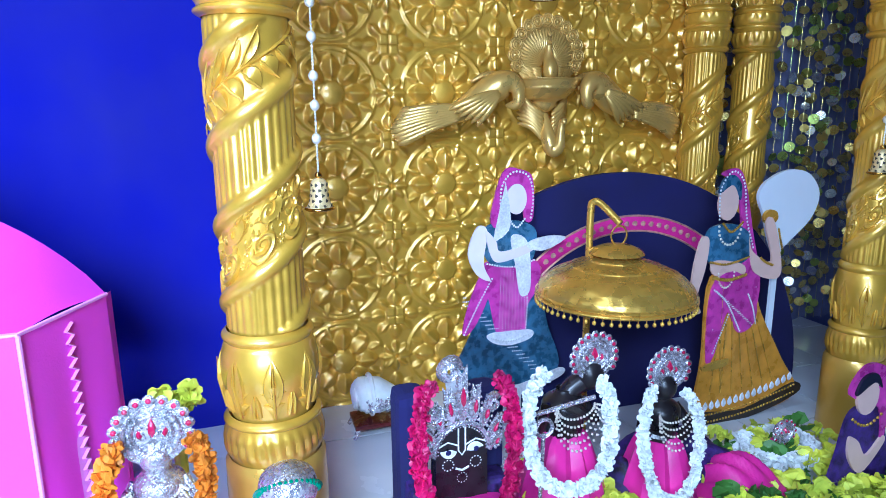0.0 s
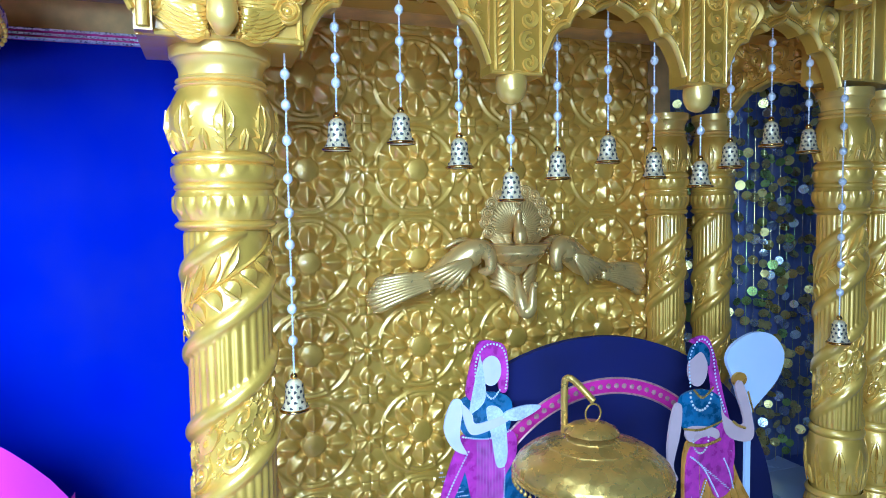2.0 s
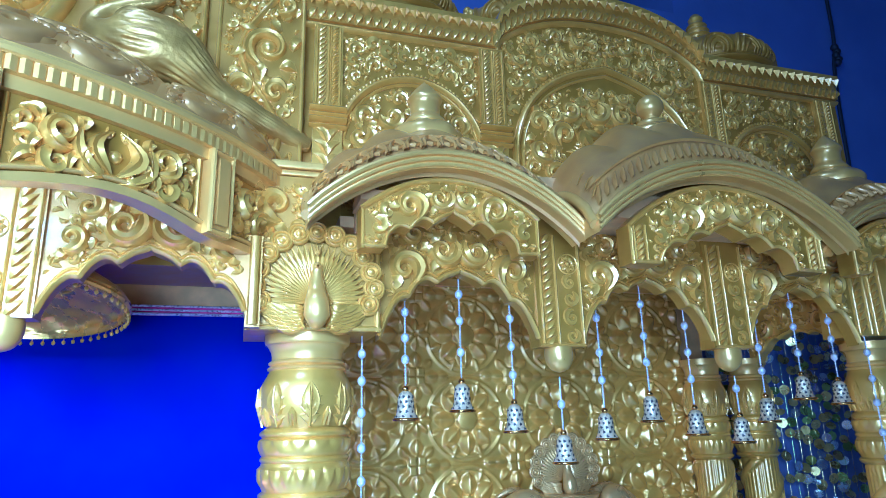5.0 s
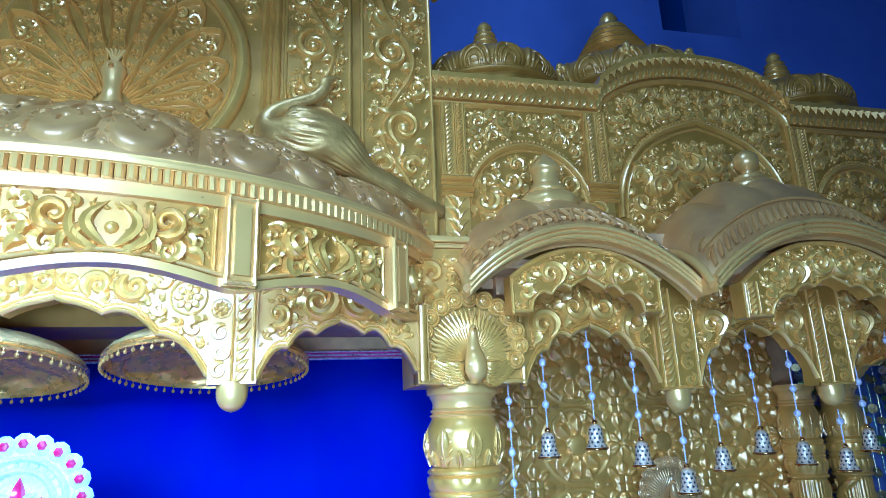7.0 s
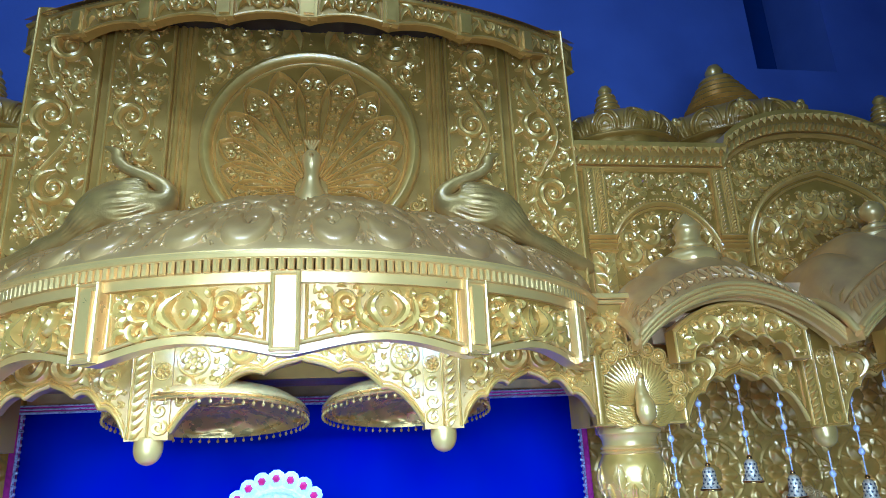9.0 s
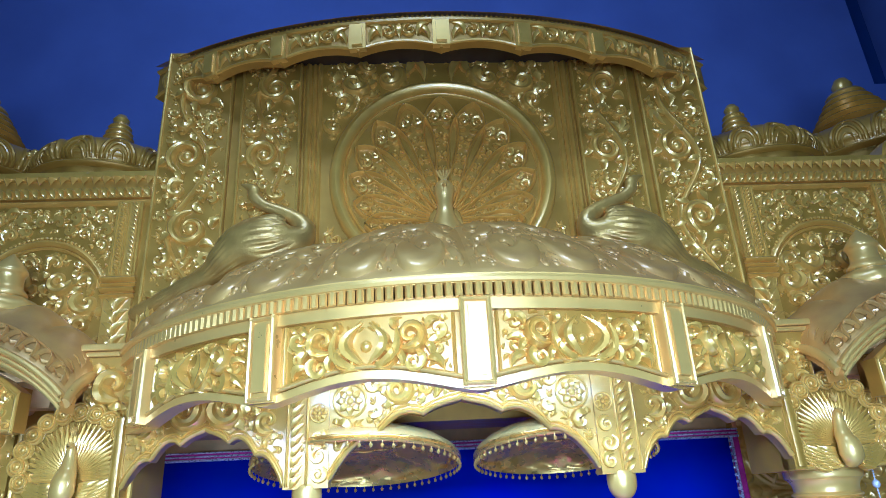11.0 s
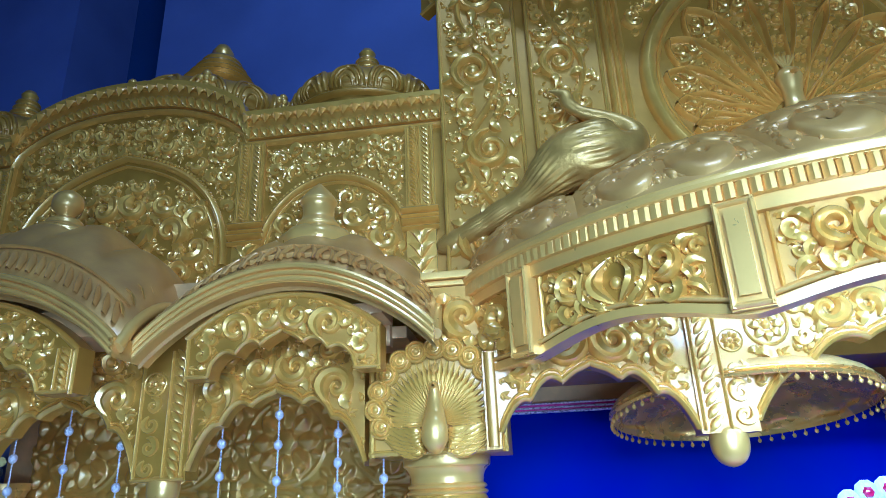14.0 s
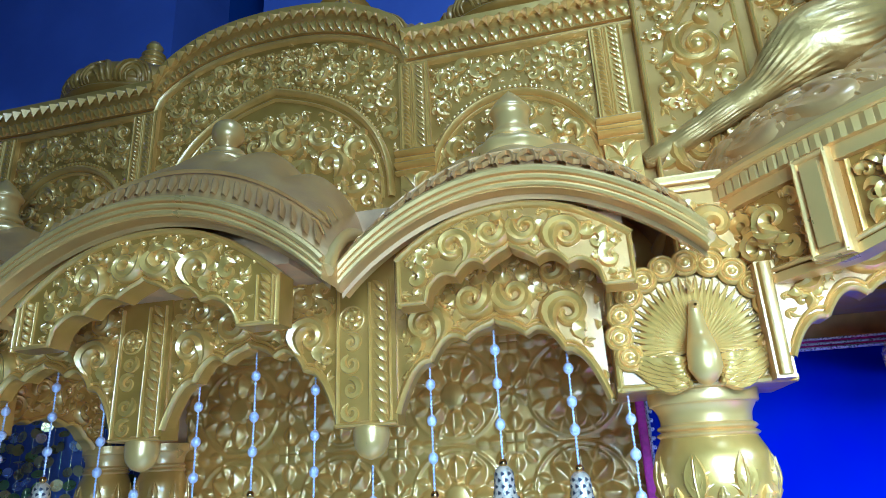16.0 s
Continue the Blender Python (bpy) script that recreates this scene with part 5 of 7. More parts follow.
def centre_arch():
    root = thing("cusped_arch", "gold painted triple cusped arch with two hanging posts", "arch")
    y = 1.15
    M = flat(0, y, 0)
    px = 0.345
    low = {}
    for i, (c, a, apex, drop, x0, x1) in enumerate(((0, 0.300, 2.152, 0.144, -0.297, 0.297), (0.565, 0.172, 2.106, 0.100, 0.393, 0.733), (-0.565, 0.172, 2.106, 0.100, -0.733, -0.393))):
        us = np.linspace(x0, x1, 101)
        lo = foil((us - c) / a, apex, drop, 0.019, 2.4)
        g = Geo()
        plate(g, M, us, lo, 2.234, 0.035)
        g.make("arch_board", GOLD_SHADE, root)
        g = Geo()
        rope(g, M, np.stack([us, lo + 0.006], 1), 0.006, 0.9)
        rope(g, M, np.stack([us, lo + 0.018], 1), 0.003, 0.9)
        inside = lambda x, z, c=c, a=a, apex=apex, drop=drop, x0=x0, x1=x1: x0 + 0.004 < x < x1 - 0.004 and z < 2.225 and z > float(foil((x - c) / a, apex, drop, 0.019, 2.4)) + 0.019
        if i == 0:
            for sg in (-1, 1):
                rosette(g, M, (sg * 0.252, 2.165), 0.036)
        ok = (lambda x, z, f=inside: f(x, z) and abs(math.hypot(abs(x) - 0.252, z - 2.165)) > 0.042) if i == 0 else inside
        low = lambda x, c=c, a=a, apex=apex, drop=drop: float(foil(np.clip((x - c) / a, -1, 1), apex, drop, 0.019, 2.4)) + 0.020
        e0, e1 = (0.21, -0.21) if i == 0 else (x1 - 0.006, x0 + 0.006)
        taken = band_vine(g, M, low, lambda x: 2.226, c + 0.002, e0, ok, 0.95, 0.046)
        band_vine(g, M, low, lambda x: 2.226, c - 0.002, e1, ok, 0.95, 0.046)
        fill(g, M, ok, (x0, x1, 1.98, 2.23), 0.030, 0.007, 201 if i == 0 else 203, c, 0.9, 1600, 0.0, taken)
        g.make("carving", GOLD, root, "carved scrolls and leaves")
    for sg in (-1, 1):
        x = sg * px
        g = Geo()
        plate(g, M, np.linspace(x - 0.048, x + 0.048, 3), 1.984, 2.234, 0.05, h0=0.008)
        g.make("post", GOLD_SHADE, root)
        g = Geo()
        Mp = flat(0, y - 0.008, 0)
        twisted_post(g, Mp, x + sg * 0.020, 1.99, 2.22, 0.046)
        for z, r, h in ((2.09, 0.018, 1), (2.05, 0.019, -1), (2.012, 0.018, 1)):
            curl(g, Mp, (x - sg * 0.026, z), r, 1.0, h * sg, 1.3, 0.22, 0.9)
        rosette(g, Mp, (x - sg * 0.026, 2.14), 0.02)
        g.make("post_carving", GOLD, root, "rope twist and scrolls")
        drop_knob(root, x, y + 0.018, 1.982, 0.031)
        g = Geo()
        plate(g, M, np.linspace(sg * 0.733, sg * 0.760, 3) if sg > 0 else np.linspace(-0.760, -0.733, 3), 1.975, 2.150, 0.05, h0=0.003)
        rope(g, flat(0, y - 0.003, 0), [(sg * 0.7465, 1.98), (sg * 0.7465, 2.148)], 0.010, 0.5)
        g.make("end_post", GOLD_SHADE, root)
    return root


centre_arch()


# ---- tower with the peacock medallion ----
def tower():
    root = thing("shrine_tower", "gold painted tower front carved with peacock medallion and vines", "tower")
    y = 1.385
    part("core", box(-0.845, 0.845, y, 1.60, 2.14, 3.315), GOLD_SHADE, root)
    for x0, x1, nm in ((-0.845, -0.635, "outer_panel"), (-0.612, -0.424, "inner_panel"), (0.424, 0.612, "inner_panel"), (0.635, 0.845, "outer_panel")):
        c, w = (x0 + x1) / 2, (x1 - x0) / 2
        b = part(nm, box(x0, x1, y - 0.012, y + 0.002, 2.16, 3.305, 0.003), GOLD_SHADE, root)
        g = Geo()
        M = flat(c, y - 0.012, 0)
        for dx in (-w + 0.006, w - 0.006):
            rope(g, M, [(dx, 2.3), (dx, 3.30)], 0.005, 0.8)
        # wandering stem with scrolls on alternate sides
        zs = np.linspace(2.35, 3.28, 68)
        amp = w * 0.45
        stem = np.stack([amp * np.sin((zs - 2.35) * 2 * np.pi / 0.44), zs], 1)
        rope(g, M, stem, 0.0085, 0.9)
        used = []
        for k in range(4):
            z = 2.46 + 0.235 * k
            sg = -1 if k % 2 == 0 else 1
            sg = sg if c < 0 else -sg
            cx = -amp * 0.35 * math.sin((z - 2.35) * 2 * math.pi / 0.44)
            curl(g, M, (cx, z), w * 0.55, 1.57 * sg, sg, 1.45, 0.15, 1.0)
            dome_bead(g, M, (cx, z), w * 0.17, 0.9, 0, 10, 4)
            for j in range(6):
                a = j * 1.05 + k
                leaf(g, M, (cx + w * 0.55 * math.cos(a), z + w * 0.55 * math.sin(a)), (cx + w * 0.88 * math.cos(a + 0.4), z + w * 0.88 * math.sin(a + 0.4)), w * 0.13, 1.0, 0.25)
            used.append((cx, z))
        fill(g, M, lambda x, z: abs(x) < w - 0.014 and 2.3 < z < 3.29 and all(math.hypot(x - a, z - b2) > w * 0.74 for a, b2 in used), (-w, w, 2.3, 3.29), 0.034, 0.008, 300 + int(c * 100), None, 0.9, 1800)
        g.make("vine_carving", GOLD, b, "carved climbing vine with buds")
    for sg in (-1, 1):
        g = Geo()
        M = flat(0, y, 0)
        for x, r in ((0.408, 0.009), (0.388, 0.006), (0.372, 0.008)):
            rope(g, M, [(sg * x, 2.3), (sg * x, 3.30)], r, 0.9)
        g.make("fillet", GOLD, root)
    # medallion
    c = (0.0, 2.848)
    M = flat(0, y, 0)
    g = Geo()
    ring(g, M, c, 0.318, 0.021, 0.8, 0, 80, 6)
    ring(g, M, c, 0.293, 0.006, 0.9, 0, 80)
    g.make("medallion_ring", GOLD, root, "round moulded frame")
    g = Geo()
    hub = np.array([0.0, 2.70])
    nf = 15
    for k in range(nf):
        a = math.radians(-16 + 212 * k / (nf - 1))
        e = np.array([math.cos(a), math.sin(a)])
        # distance to the frame along this ray
        d = hub - np.array(c)
        bq = float(d @ e)
        L = -bq + math.sqrt(bq * bq - float(d @ d) + 0.280 ** 2)
        n = np.array([-e[1], e[0]])
        sgn = 1 if a > math.pi / 2 else -1
        W = 0.098 * L + 0.010
        s = np.linspace(0, 1, 24)
        wv = W * np.sin(np.pi * s ** 1.9) ** 0.75 + 0.002
        for sd in (-1, 1):
            p = hub + e * (0.05 + (L - 0.055) * s)[:, None] + n * (sd * wv)[:, None]
            rope(g, M, p, 0.0036 + 0.0026 * s, 1.9)
        for q, r in ((0.83, 0.92), (0.66, 0.62), (0.52, 0.46), (0.41, 0.34), (0.32, 0.26)):
            wq = r * (W * 0.93)
            m = hub + e * L * q
            for sd in (-1, 1):
                curl(g, M, m + n * sd * wq * 0.45, wq * 0.42, a + sd * 1.2, sd * sgn, 1.25, 0.26, 1.6, 0.0, 16)
                leaf(g, M, m - e * wq * 0.2, m + e * wq * 0.75 + n * sd * wq * 0.35, wq * 0.17, 1.6, 0.2 * sd, 0.0, 6)
                leaf(g, M, m - e * wq * 0.6 + n * sd * wq * 0.1, m - e * wq * 0.45 + n * sd * wq * 0.75, wq * 0.17, 1.6, 0.25 * sd, 0.0, 6)
            dome_bead(g, M, m + e * wq * 0.7, wq * 0.17, 1.1, 0, 6, 2)
    g.make("fan_tail", GOLD, root, "fanned carved tail feathers")
    g = Geo()
    lathe(g, spun([(0.085, 2.56), (0.080, 2.60), (0.056, 2.66), (0.028, 2.72), (0.022, 2.755), (0.028, 2.785), (0.030, 2.805), (0.018, 2.825), (0.001, 2.835)], 5), 0, y - 0.012, 20)
    for k in range(5):
        tube(g, [(0, y - 0.012, 2.825), ((k - 2) * 0.011, y - 0.014, 2.865)], [0.003, 0.0045], 6)
    tube(g, smooth_path([(0, y - 0.03, 2.805), (0, y - 0.055, 2.80), (0, y - 0.072, 2.785)], 3), np.linspace(0.010, 0.002, 7), 6)
    g.make("peacock_body", GOLD_SMOOTH, root, "smooth peacock body and head")
    g = Geo()
    fill(g, M, lambda x, z: abs(x) < 0.355 and 2.35 < z < 3.29 and math.hypot(x, z - 2.848) > 0.345, (-0.36, 0.36, 2.4, 3.29), 0.050, 0.008, 401, 0.0, 0.9, 2600)
    g.make("corner_carving", GOLD, root)
    # eave
    R = 1.577
    YE = 1.155 + R
    drum = arc_map(0, YE, R)
    EM = lambda u, v, h: drum(u, v + 0.014 + 0.035 * (u / 0.950) ** 2, h)
    us = np.linspace(-0.950, 0.950, 161)
    nb = 8
    t = (us / 0.950 + 1) / 2 * nb
    lo = 3.128 + 0.022 * np.abs(np.sin(np.pi * t)) ** 0.8
    g = Geo()
    plate(g, EM, us, lo, 3.232, 0.03, nv=2)
    g.make("eave_board", GOLD_SHADE, root)
    g = Geo()
    rope(g, EM, np.stack([us, lo + 0.004], 1), 0.005, 0.8)
    rope(g, EM, np.stack([us, np.full(161, 3.226)], 1), 0.008, 0.8)
    for k in range(130):
        dome_bead(g, EM, (-0.94 + 1.88 * (k + 0.5) / 130, 3.240), 0.006, 1.0, -0.004, 6, 2)
    for k in range(nb + 1):
        u = -0.950 + 1.900 * k / nb
        w = 0.024
        if abs(u) < 0.94:
            plate(g, EM, np.linspace(u - w, u + w, 3), 3.130, 3.216, 0.02, h0=0.012)
            plate(g, EM, np.linspace(u - w * 0.6, u + w * 0.6, 3), 3.140, 3.206, 0.02, h0=0.018)
    g.make("eave_moulding", GOLD, root)
    for k in range(nb):
        u = -0.950 + 1.900 * (k + 0.5) / nb
        g = Geo()
        for sg in (-1, 1):
            curl(g, EM, (u + sg * 0.030, 3.190), 0.022, 1.57, sg, 1.3, 0.22, 1.0)
            leaf(g, EM, (u + sg * 0.05, 3.17), (u + sg * 0.088, 3.215), 0.011, 1.0, 0.2 * sg)
            leaf(g, EM, (u + sg * 0.052, 3.20), (u + sg * 0.085, 3.155), 0.010, 1.0, 0.2 * sg)
        leaf(g, EM, (u, 3.165), (u, 3.218), 0.010, 1.0)
        g.make("eave_carving", GOLD, root)
    g = Geo()
    edge = np.stack([(R + 0.02) * np.sin(us / R), YE - (R + 0.02) * np.cos(us / R), 3.252 + 0.035 * (us / 0.950) ** 2], -1)
    back = np.stack([us * 0.80, np.full(161, 1.62), np.full(161, 3.42) - 0.06 * (us / 0.950) ** 2], -1)
    mid = (edge + back) / 2 + np.array([0, 0, 0.035])
    g.grid(np.stack([edge, mid, back], 1))
    under = np.stack([(R - 0.03) * np.sin(us / R), YE - (R - 0.03) * np.cos(us / R), 3.225 + 0.035 * (us / 0.950) ** 2], -1)
    ub = np.stack([us * 0.90, np.full(161, 1.60), np.full(161, 3.305)], -1)
    g.make("eave_roof", GOLD_ROOF, root)
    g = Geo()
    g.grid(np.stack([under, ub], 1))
    g.make("eave_soffit", SOFFIT_SHADE, root, "underside of the eave, its shade put into the dark colour")
    return root


tower()


# ---- swans on the canopy roof ----
def swan():
    g = Geo()
    line = [(0.866, 2.452, 0.012), (0.845, 2.458, 0.020), (0.780, 2.480, 0.025), (0.710, 2.508, 0.026), (0.650, 2.534, 0.031), (0.600, 2.566, 0.050), (0.540, 2.602, 0.076), (0.470, 2.614, 0.080), (0.418, 2.622, 0.058), (0.394, 2.648, 0.034), (0.408, 2.678, 0.024), (0.452, 2.706, 0.018), (0.503, 2.728, 0.016), (0.530, 2.753, 0.0165), (0.536, 2.776, 0.016), (0.552, 2.788, 0.009), (0.572, 2.795, 0.002)]
    body = smooth_path([(x, 1.300 + 0.085 * min(1, max(0, (x - 0.58) / 0.26)), z) for x, z, r in line], 8)
    rad = smooth_path([(r, 0, 0) for x, z, r in line], 8)[:, 0]

    def feathers(s, a):
        back = np.clip((0.54 - s) * 14, 0, 1)
        tail = np.clip((0.27 - s) * 12, 0, 1)
        return back * (0.085 * np.sin(a * 24 + 22 * s + 1.2 * np.sin(s * 40)) * (0.45 + 0.55 * np.sin(s * 46 + 0.7 * np.sin(3 * a))) + tail * 0.10 * np.abs(np.sin(s * 60)))
    tube(g, body, rad, 84, 0.85, bump=feathers)
    ob = g.make("swan_statue", SWAN_GOLD, sharp=0)
    return tagged(ob, "burnished gold swan statue resting on the canopy roof", "swan statue", "swan statues")


sw = swan()
copy_thing(sw, MIRROR)


# ---- umbrellas ----
def umbrella_form(r, h, parent, outer):
    g = Geo()
    pr = spun([(r, 0), (r * 0.985, h * 0.10), (r * 0.95, h * 0.28), (r * 0.80, h * 0.52), (r * 0.58, h * 0.68), (r * 0.56, h * 0.72), (r * 0.36, h * 0.82), (r * 0.34, h * 0.86), (r * 0.18, h * 0.95), (0.001, h)], 5)
    inn = pr.copy()
    inn[:, 0] = np.maximum(inn[:, 0] - 0.004, 0.0002)
    inn[:, 1] -= 0.004
    lathe(g, fine([tuple(q) for q in pr], 0.005), 0, 0, 120, bump=lambda th, z: 0.0022 * np.abs(np.sin(th * 18)) * ((z > h * 0.10) & (z < h * 0.30)) + 0.0022 * np.sin(th * 11 + 60 * z) * np.sin(z * 190 + 2 * np.sin(th * 5)) * (z > h * 0.32))
    g.make("shell", outer, parent, "embossed metal umbrella shell", sharp=0)
    g = Geo()
    lathe(g, fine([tuple(q) for q in inn[::-1]], 0.005), 0, 0, 110, bump=lambda th, z: 0.0035 * np.sin(th * 17 - z * 90) * (z > h * 0.08) + 0.0025 * np.sin(th * 9 + z * 160) * (z > h * 0.12))
    g.make("lining", BRASS, parent, "gold embossed lining", sharp=0)
    g = Geo()
    lathe(g, torus_prof(-0.004, 0.006, r - 0.002, r + 0.004, 6), 0, 0, 72)
    lathe(g, torus_prof(0.005, 0.014, r - 0.004, r + 0.002, 5), 0, 0, 144, bump=lambda th, z: 0.0015 * np.abs(np.sin(th * 36)))
    g.make("rim", BRASS, parent)
    gb = Geo()
    lathe(gb, [(0.0009, 0.0), (0.0009, -0.006), (0.0034, -0.008), (0.0044, -0.0115), (0.003, -0.015), (0.0005, -0.0165)], 0, 0, 6)
    n = 64
    b0 = gb.make("rim_drop", BRASS, parent)
    for k in range(n):
        a = 2 * math.pi * k / n
        b = b0 if k == 0 else new("rim_drop", b0.data)
        b.parent = parent
        b.matrix_basis = Matrix.Translation((r * math.cos(a), r * math.sin(a), -0.002))


def hung_umbrella(x, y, z, r, h, lean):
    root = thing("hanging_umbrella", "embossed ceremonial metal umbrella with drop fringe, hung from soffit", "umbrella", "hanging umbrellas")
    umbrella_form(r, h, root, BRASS_PALE)
    g = Geo()
    a = np.linspace(0, 2 * np.pi, 17)
    tube(g, np.stack([0.02 * np.cos(a), 0 * a, h + 0.018 + 0.02 * np.sin(a)], 1), 0.002, 6)
    tube(g, [(0, 0, h + 0.036), (0, 0, 2.235 - z + 0.002)], 0.0025, 6)
    g.make("hanger", BRASS, root, "thin brass ring and rod")
    root.matrix_basis = pose(x, y, z, lean, 0, 0)
    return root


hung_umbrella(-0.255, 1.38, 2.040, 0.258, 0.100, -9)
hung_umbrella(0.272, 1.38, 2.045, 0.230, 0.095, -9)


# ---- strings of bells in the arches ----
def bell_string(x, y, z_top, z_bell, beads):
    root = thing("bell_string", "pearl bead string ending in a pierced cream metal bell", "hanging bell", "bell strings")
    g = Geo()
    H = 0.058
    zb = z_bell + H
    n = max(6, int((z_top - zb) / 0.0062))
    for k in range(n):
        ball(g, (0, 0, zb + 0.012 + (z_top - zb - 0.012) * (k + 0.5) / n), 0.0024, 6, 4)
    tube(g, [(0, 0, zb), (0, 0, z_top)], 0.0012, 5)
    g.make("cord", PEARL, root, "fine silvered bead cord")
    gb = Geo()
    ball(gb, (0, 0, 0), 0.0088, 12, 8, 1, 1, 1.12)
    b0 = gb.make("bead", PEARL, root, "large pearl bead")
    rng = random.Random(int(x * 1000))
    for k in range(beads):
        b = b0 if k == 0 else new("bead", b0.data)
        b.parent = root
        if k:
            b["label"] = "large pearl bead"
        b.matrix_basis = Matrix.Translation((0, 0, zb + 0.035 + (z_top - zb - 0.04) * (k + 0.45 + rng.uniform(-0.12, 0.12)) / beads)) @ Matrix.Rotation(rng.uniform(0, 6), 4, "Z")
    g = Geo()
    lathe(g, spun([(0.003, z_bell + H), (0.010, z_bell + H - 0.003), (0.0155, z_bell + H - 0.012), (0.017, z_bell + H * 0.45), (0.019, z_bell + H * 0.25), (0.024, z_bell + H * 0.08), (0.027, z_bell)], 4), 0, 0, 24)
    bell = g.make("bell", BELL, root, "pierced cream bell")
    g = Geo()
    lathe(g, torus_prof(z_bell - 0.002, z_bell + 0.004, 0.0255, 0.0285, 5), 0, 0, 24)
    g.make("rim", BELL_RIM, bell, "bright gold rim")
    g = Geo()
    lathe(g, torus_prof(z_bell + H - 0.002, z_bell + H + 0.010, 0.0035, 0.007, 5), 0, 0, 12)
    g.make("cap", BELL_RIM, bell, "bright gold cap")
    g = Geo()
    for row in range(5):
        zz = z_bell + H * (0.12 + 0.165 * row)
        rr = float(np.interp(zz - z_bell, [0, H * 0.08, H * 0.25, H * 0.45, H - 0.012], [0.027, 0.024, 0.019, 0.017, 0.0155])) + 0.0007
        for k in range(9):
            a = 2 * math.pi * (k + 0.5 * (row % 2)) / 9
            an = np.linspace(0, 2 * np.pi, 6, endpoint=False)
            st = 0.0034 * (1 + 0.25 * np.cos(3 * an))
            p = np.stack([rr * np.sin(a + st * np.cos(an) / rr), -rr * np.cos(a + st * np.cos(an) / rr), zz + st * np.sin(an)], 1)
            g.add(p, [tuple(range(6))])
    g.make("piercing", BELL_HOLE, bell, kind="stuff")
    root.matrix_basis = pose(x, y, 0, 0, 0, rng.uniform(0, 40))
    return root


strings = []
LOW = ((1.803, 1.817, 1.772), (1.750, 1.785, 1.752), (1.776, 1.828, 1.814))
for (cx, a), lows in zip(ARCHES, LOW):
    for dx, zb in zip((-0.112, 0.010, 0.128), lows):
        zt = float(foil(dx / a, 2.098, 0.120, 0.018, 2.8)) + 0.012
        strings.append((cx + dx, AY + 0.040, zt, zb, 3))
strings += [(1.3975, AY + 0.018, 1.886, 1.706, 1), (1.862, AY + 0.018, 1.886, 1.732, 1), (0.967, AY + 0.045, 1.98, 1.328, 9), (2.285, AY + 0.010, 1.99, 1.345, 8)]
for st in strings:
    b = bell_string(*st)
    copy_thing(b, Matrix.Translation((-st[0], st[1], 0)))


# ---- wall bracket with birds in the side bay ----
def bird_bracket():
    g = Geo()
    y = 1.80
    cx, cz = 1.672, 1.568
    # half bowl on a turned stem
    lathe(g, spun([(0.012, cz - 0.075), (0.030, cz - 0.062), (0.038, cz - 0.045), (0.060, cz - 0.035), (0.085, cz - 0.012), (0.092, cz + 0.0), (0.098, cz + 0.012), (0.096, cz + 0.018), (0.0, cz + 0.018)], 4), cx, y - 0.045, 40, bump=lambda th, z: 0.004 * np.abs(np.sin(th * 14)) * (z < cz - 0.006) * (z > cz - 0.04))
    M = flat(cx, y - 0.05, cz + 0.010)
    peacock(g, M, 0.98)
    u, v = np.meshgrid(np.linspace(0, np.pi, 15), np.linspace(0.02, 0.112, 5), indexing="ij")
    g.grid(M(v * np.cos(u), 0.06 + v * np.sin(u), -0.004 + 0 * u))
    # side birds with long swept tails
    for sg in (-1, 1):
        b = smooth_path([(cx + sg * 0.135, y - 0.085, cz - 0.055), (cx + sg * 0.108, y - 0.10, cz - 0.050), (cx + sg * 0.105, y - 0.10, cz - 0.015), (cx + sg * 0.125, y - 0.09, cz + 0.006), (cx + sg * 0.165, y - 0.07, cz - 0.010), (cx + sg * 0.22, y - 0.06, cz - 0.050), (cx + sg * 0.29, y - 0.05, cz - 0.085)], 5)
        tube(g, b, np.interp(np.linspace(0, 1, len(b)), [0, 0.12, 0.3, 0.45, 0.6, 0.8, 1], [0.003, 0.014, 0.018, 0.026, 0.040, 0.040, 0.024]), 14)
        for k in range(9):
            f = k / 8
            p0 = np.array([cx + sg * 0.27, y - 0.085, cz - 0.055 - 0.035 * f])
            p1 = np.array([cx + sg * (0.455 - 0.05 * abs(f - 0.55)), y - 0.055, cz - 0.070 - 0.085 * f])
            tube(g, smooth_path([p0, (p0 + p1) / 2 + np.array([0, -0.012, 0.006]), p1], 4), np.interp(np.linspace(0, 1, 9), [0, 0.6, 0.9, 1], [0.006, 0.009, 0.012, 0.003]), 8)
        for k in range(6):
            f = k / 5
            p0 = np.array([cx + sg * 0.16, y - 0.105, cz - 0.015 - 0.01 * f])
            p1 = np.array([cx + sg * (0.30 - 0.08 * f), y - 0.09, cz - 0.065 - 0.045 * f])
            tube(g, smooth_path([p0, (p0 + p1) / 2 + np.array([0, -0.010, 0.004]), p1], 3), [0.004, 0.007, 0.010, 0.011, 0.010, 0.007, 0.003], 8)
        # raised rear bird tail towards the wall
        tube(g, smooth_path([(cx + sg * 0.10, y - 0.02, cz + 0.005), (cx + sg * 0.16, y - 0.02, cz + 0.03), (cx + sg * 0.21, y - 0.015, cz + 0.01)], 4), np.linspace(0.018, 0.004, 9), 8)
    # hanging bird below, wings folded
    for sg in (-1, 1):
        for k in range(7):
            f = k / 6
            tube(g, smooth_path([(cx + sg * 0.012, y - 0.07, cz - 0.155 + 0.012 * k), (cx + sg * (0.04 + 0.01 * f), y - 0.055, cz - 0.115 + 0.010 * k), (cx + sg * (0.075 + 0.006 * f), y - 0.03, cz - 0.105 + 0.016 * k)], 3), [0.003, 0.007, 0.009, 0.010, 0.009, 0.006, 0.003], 8)
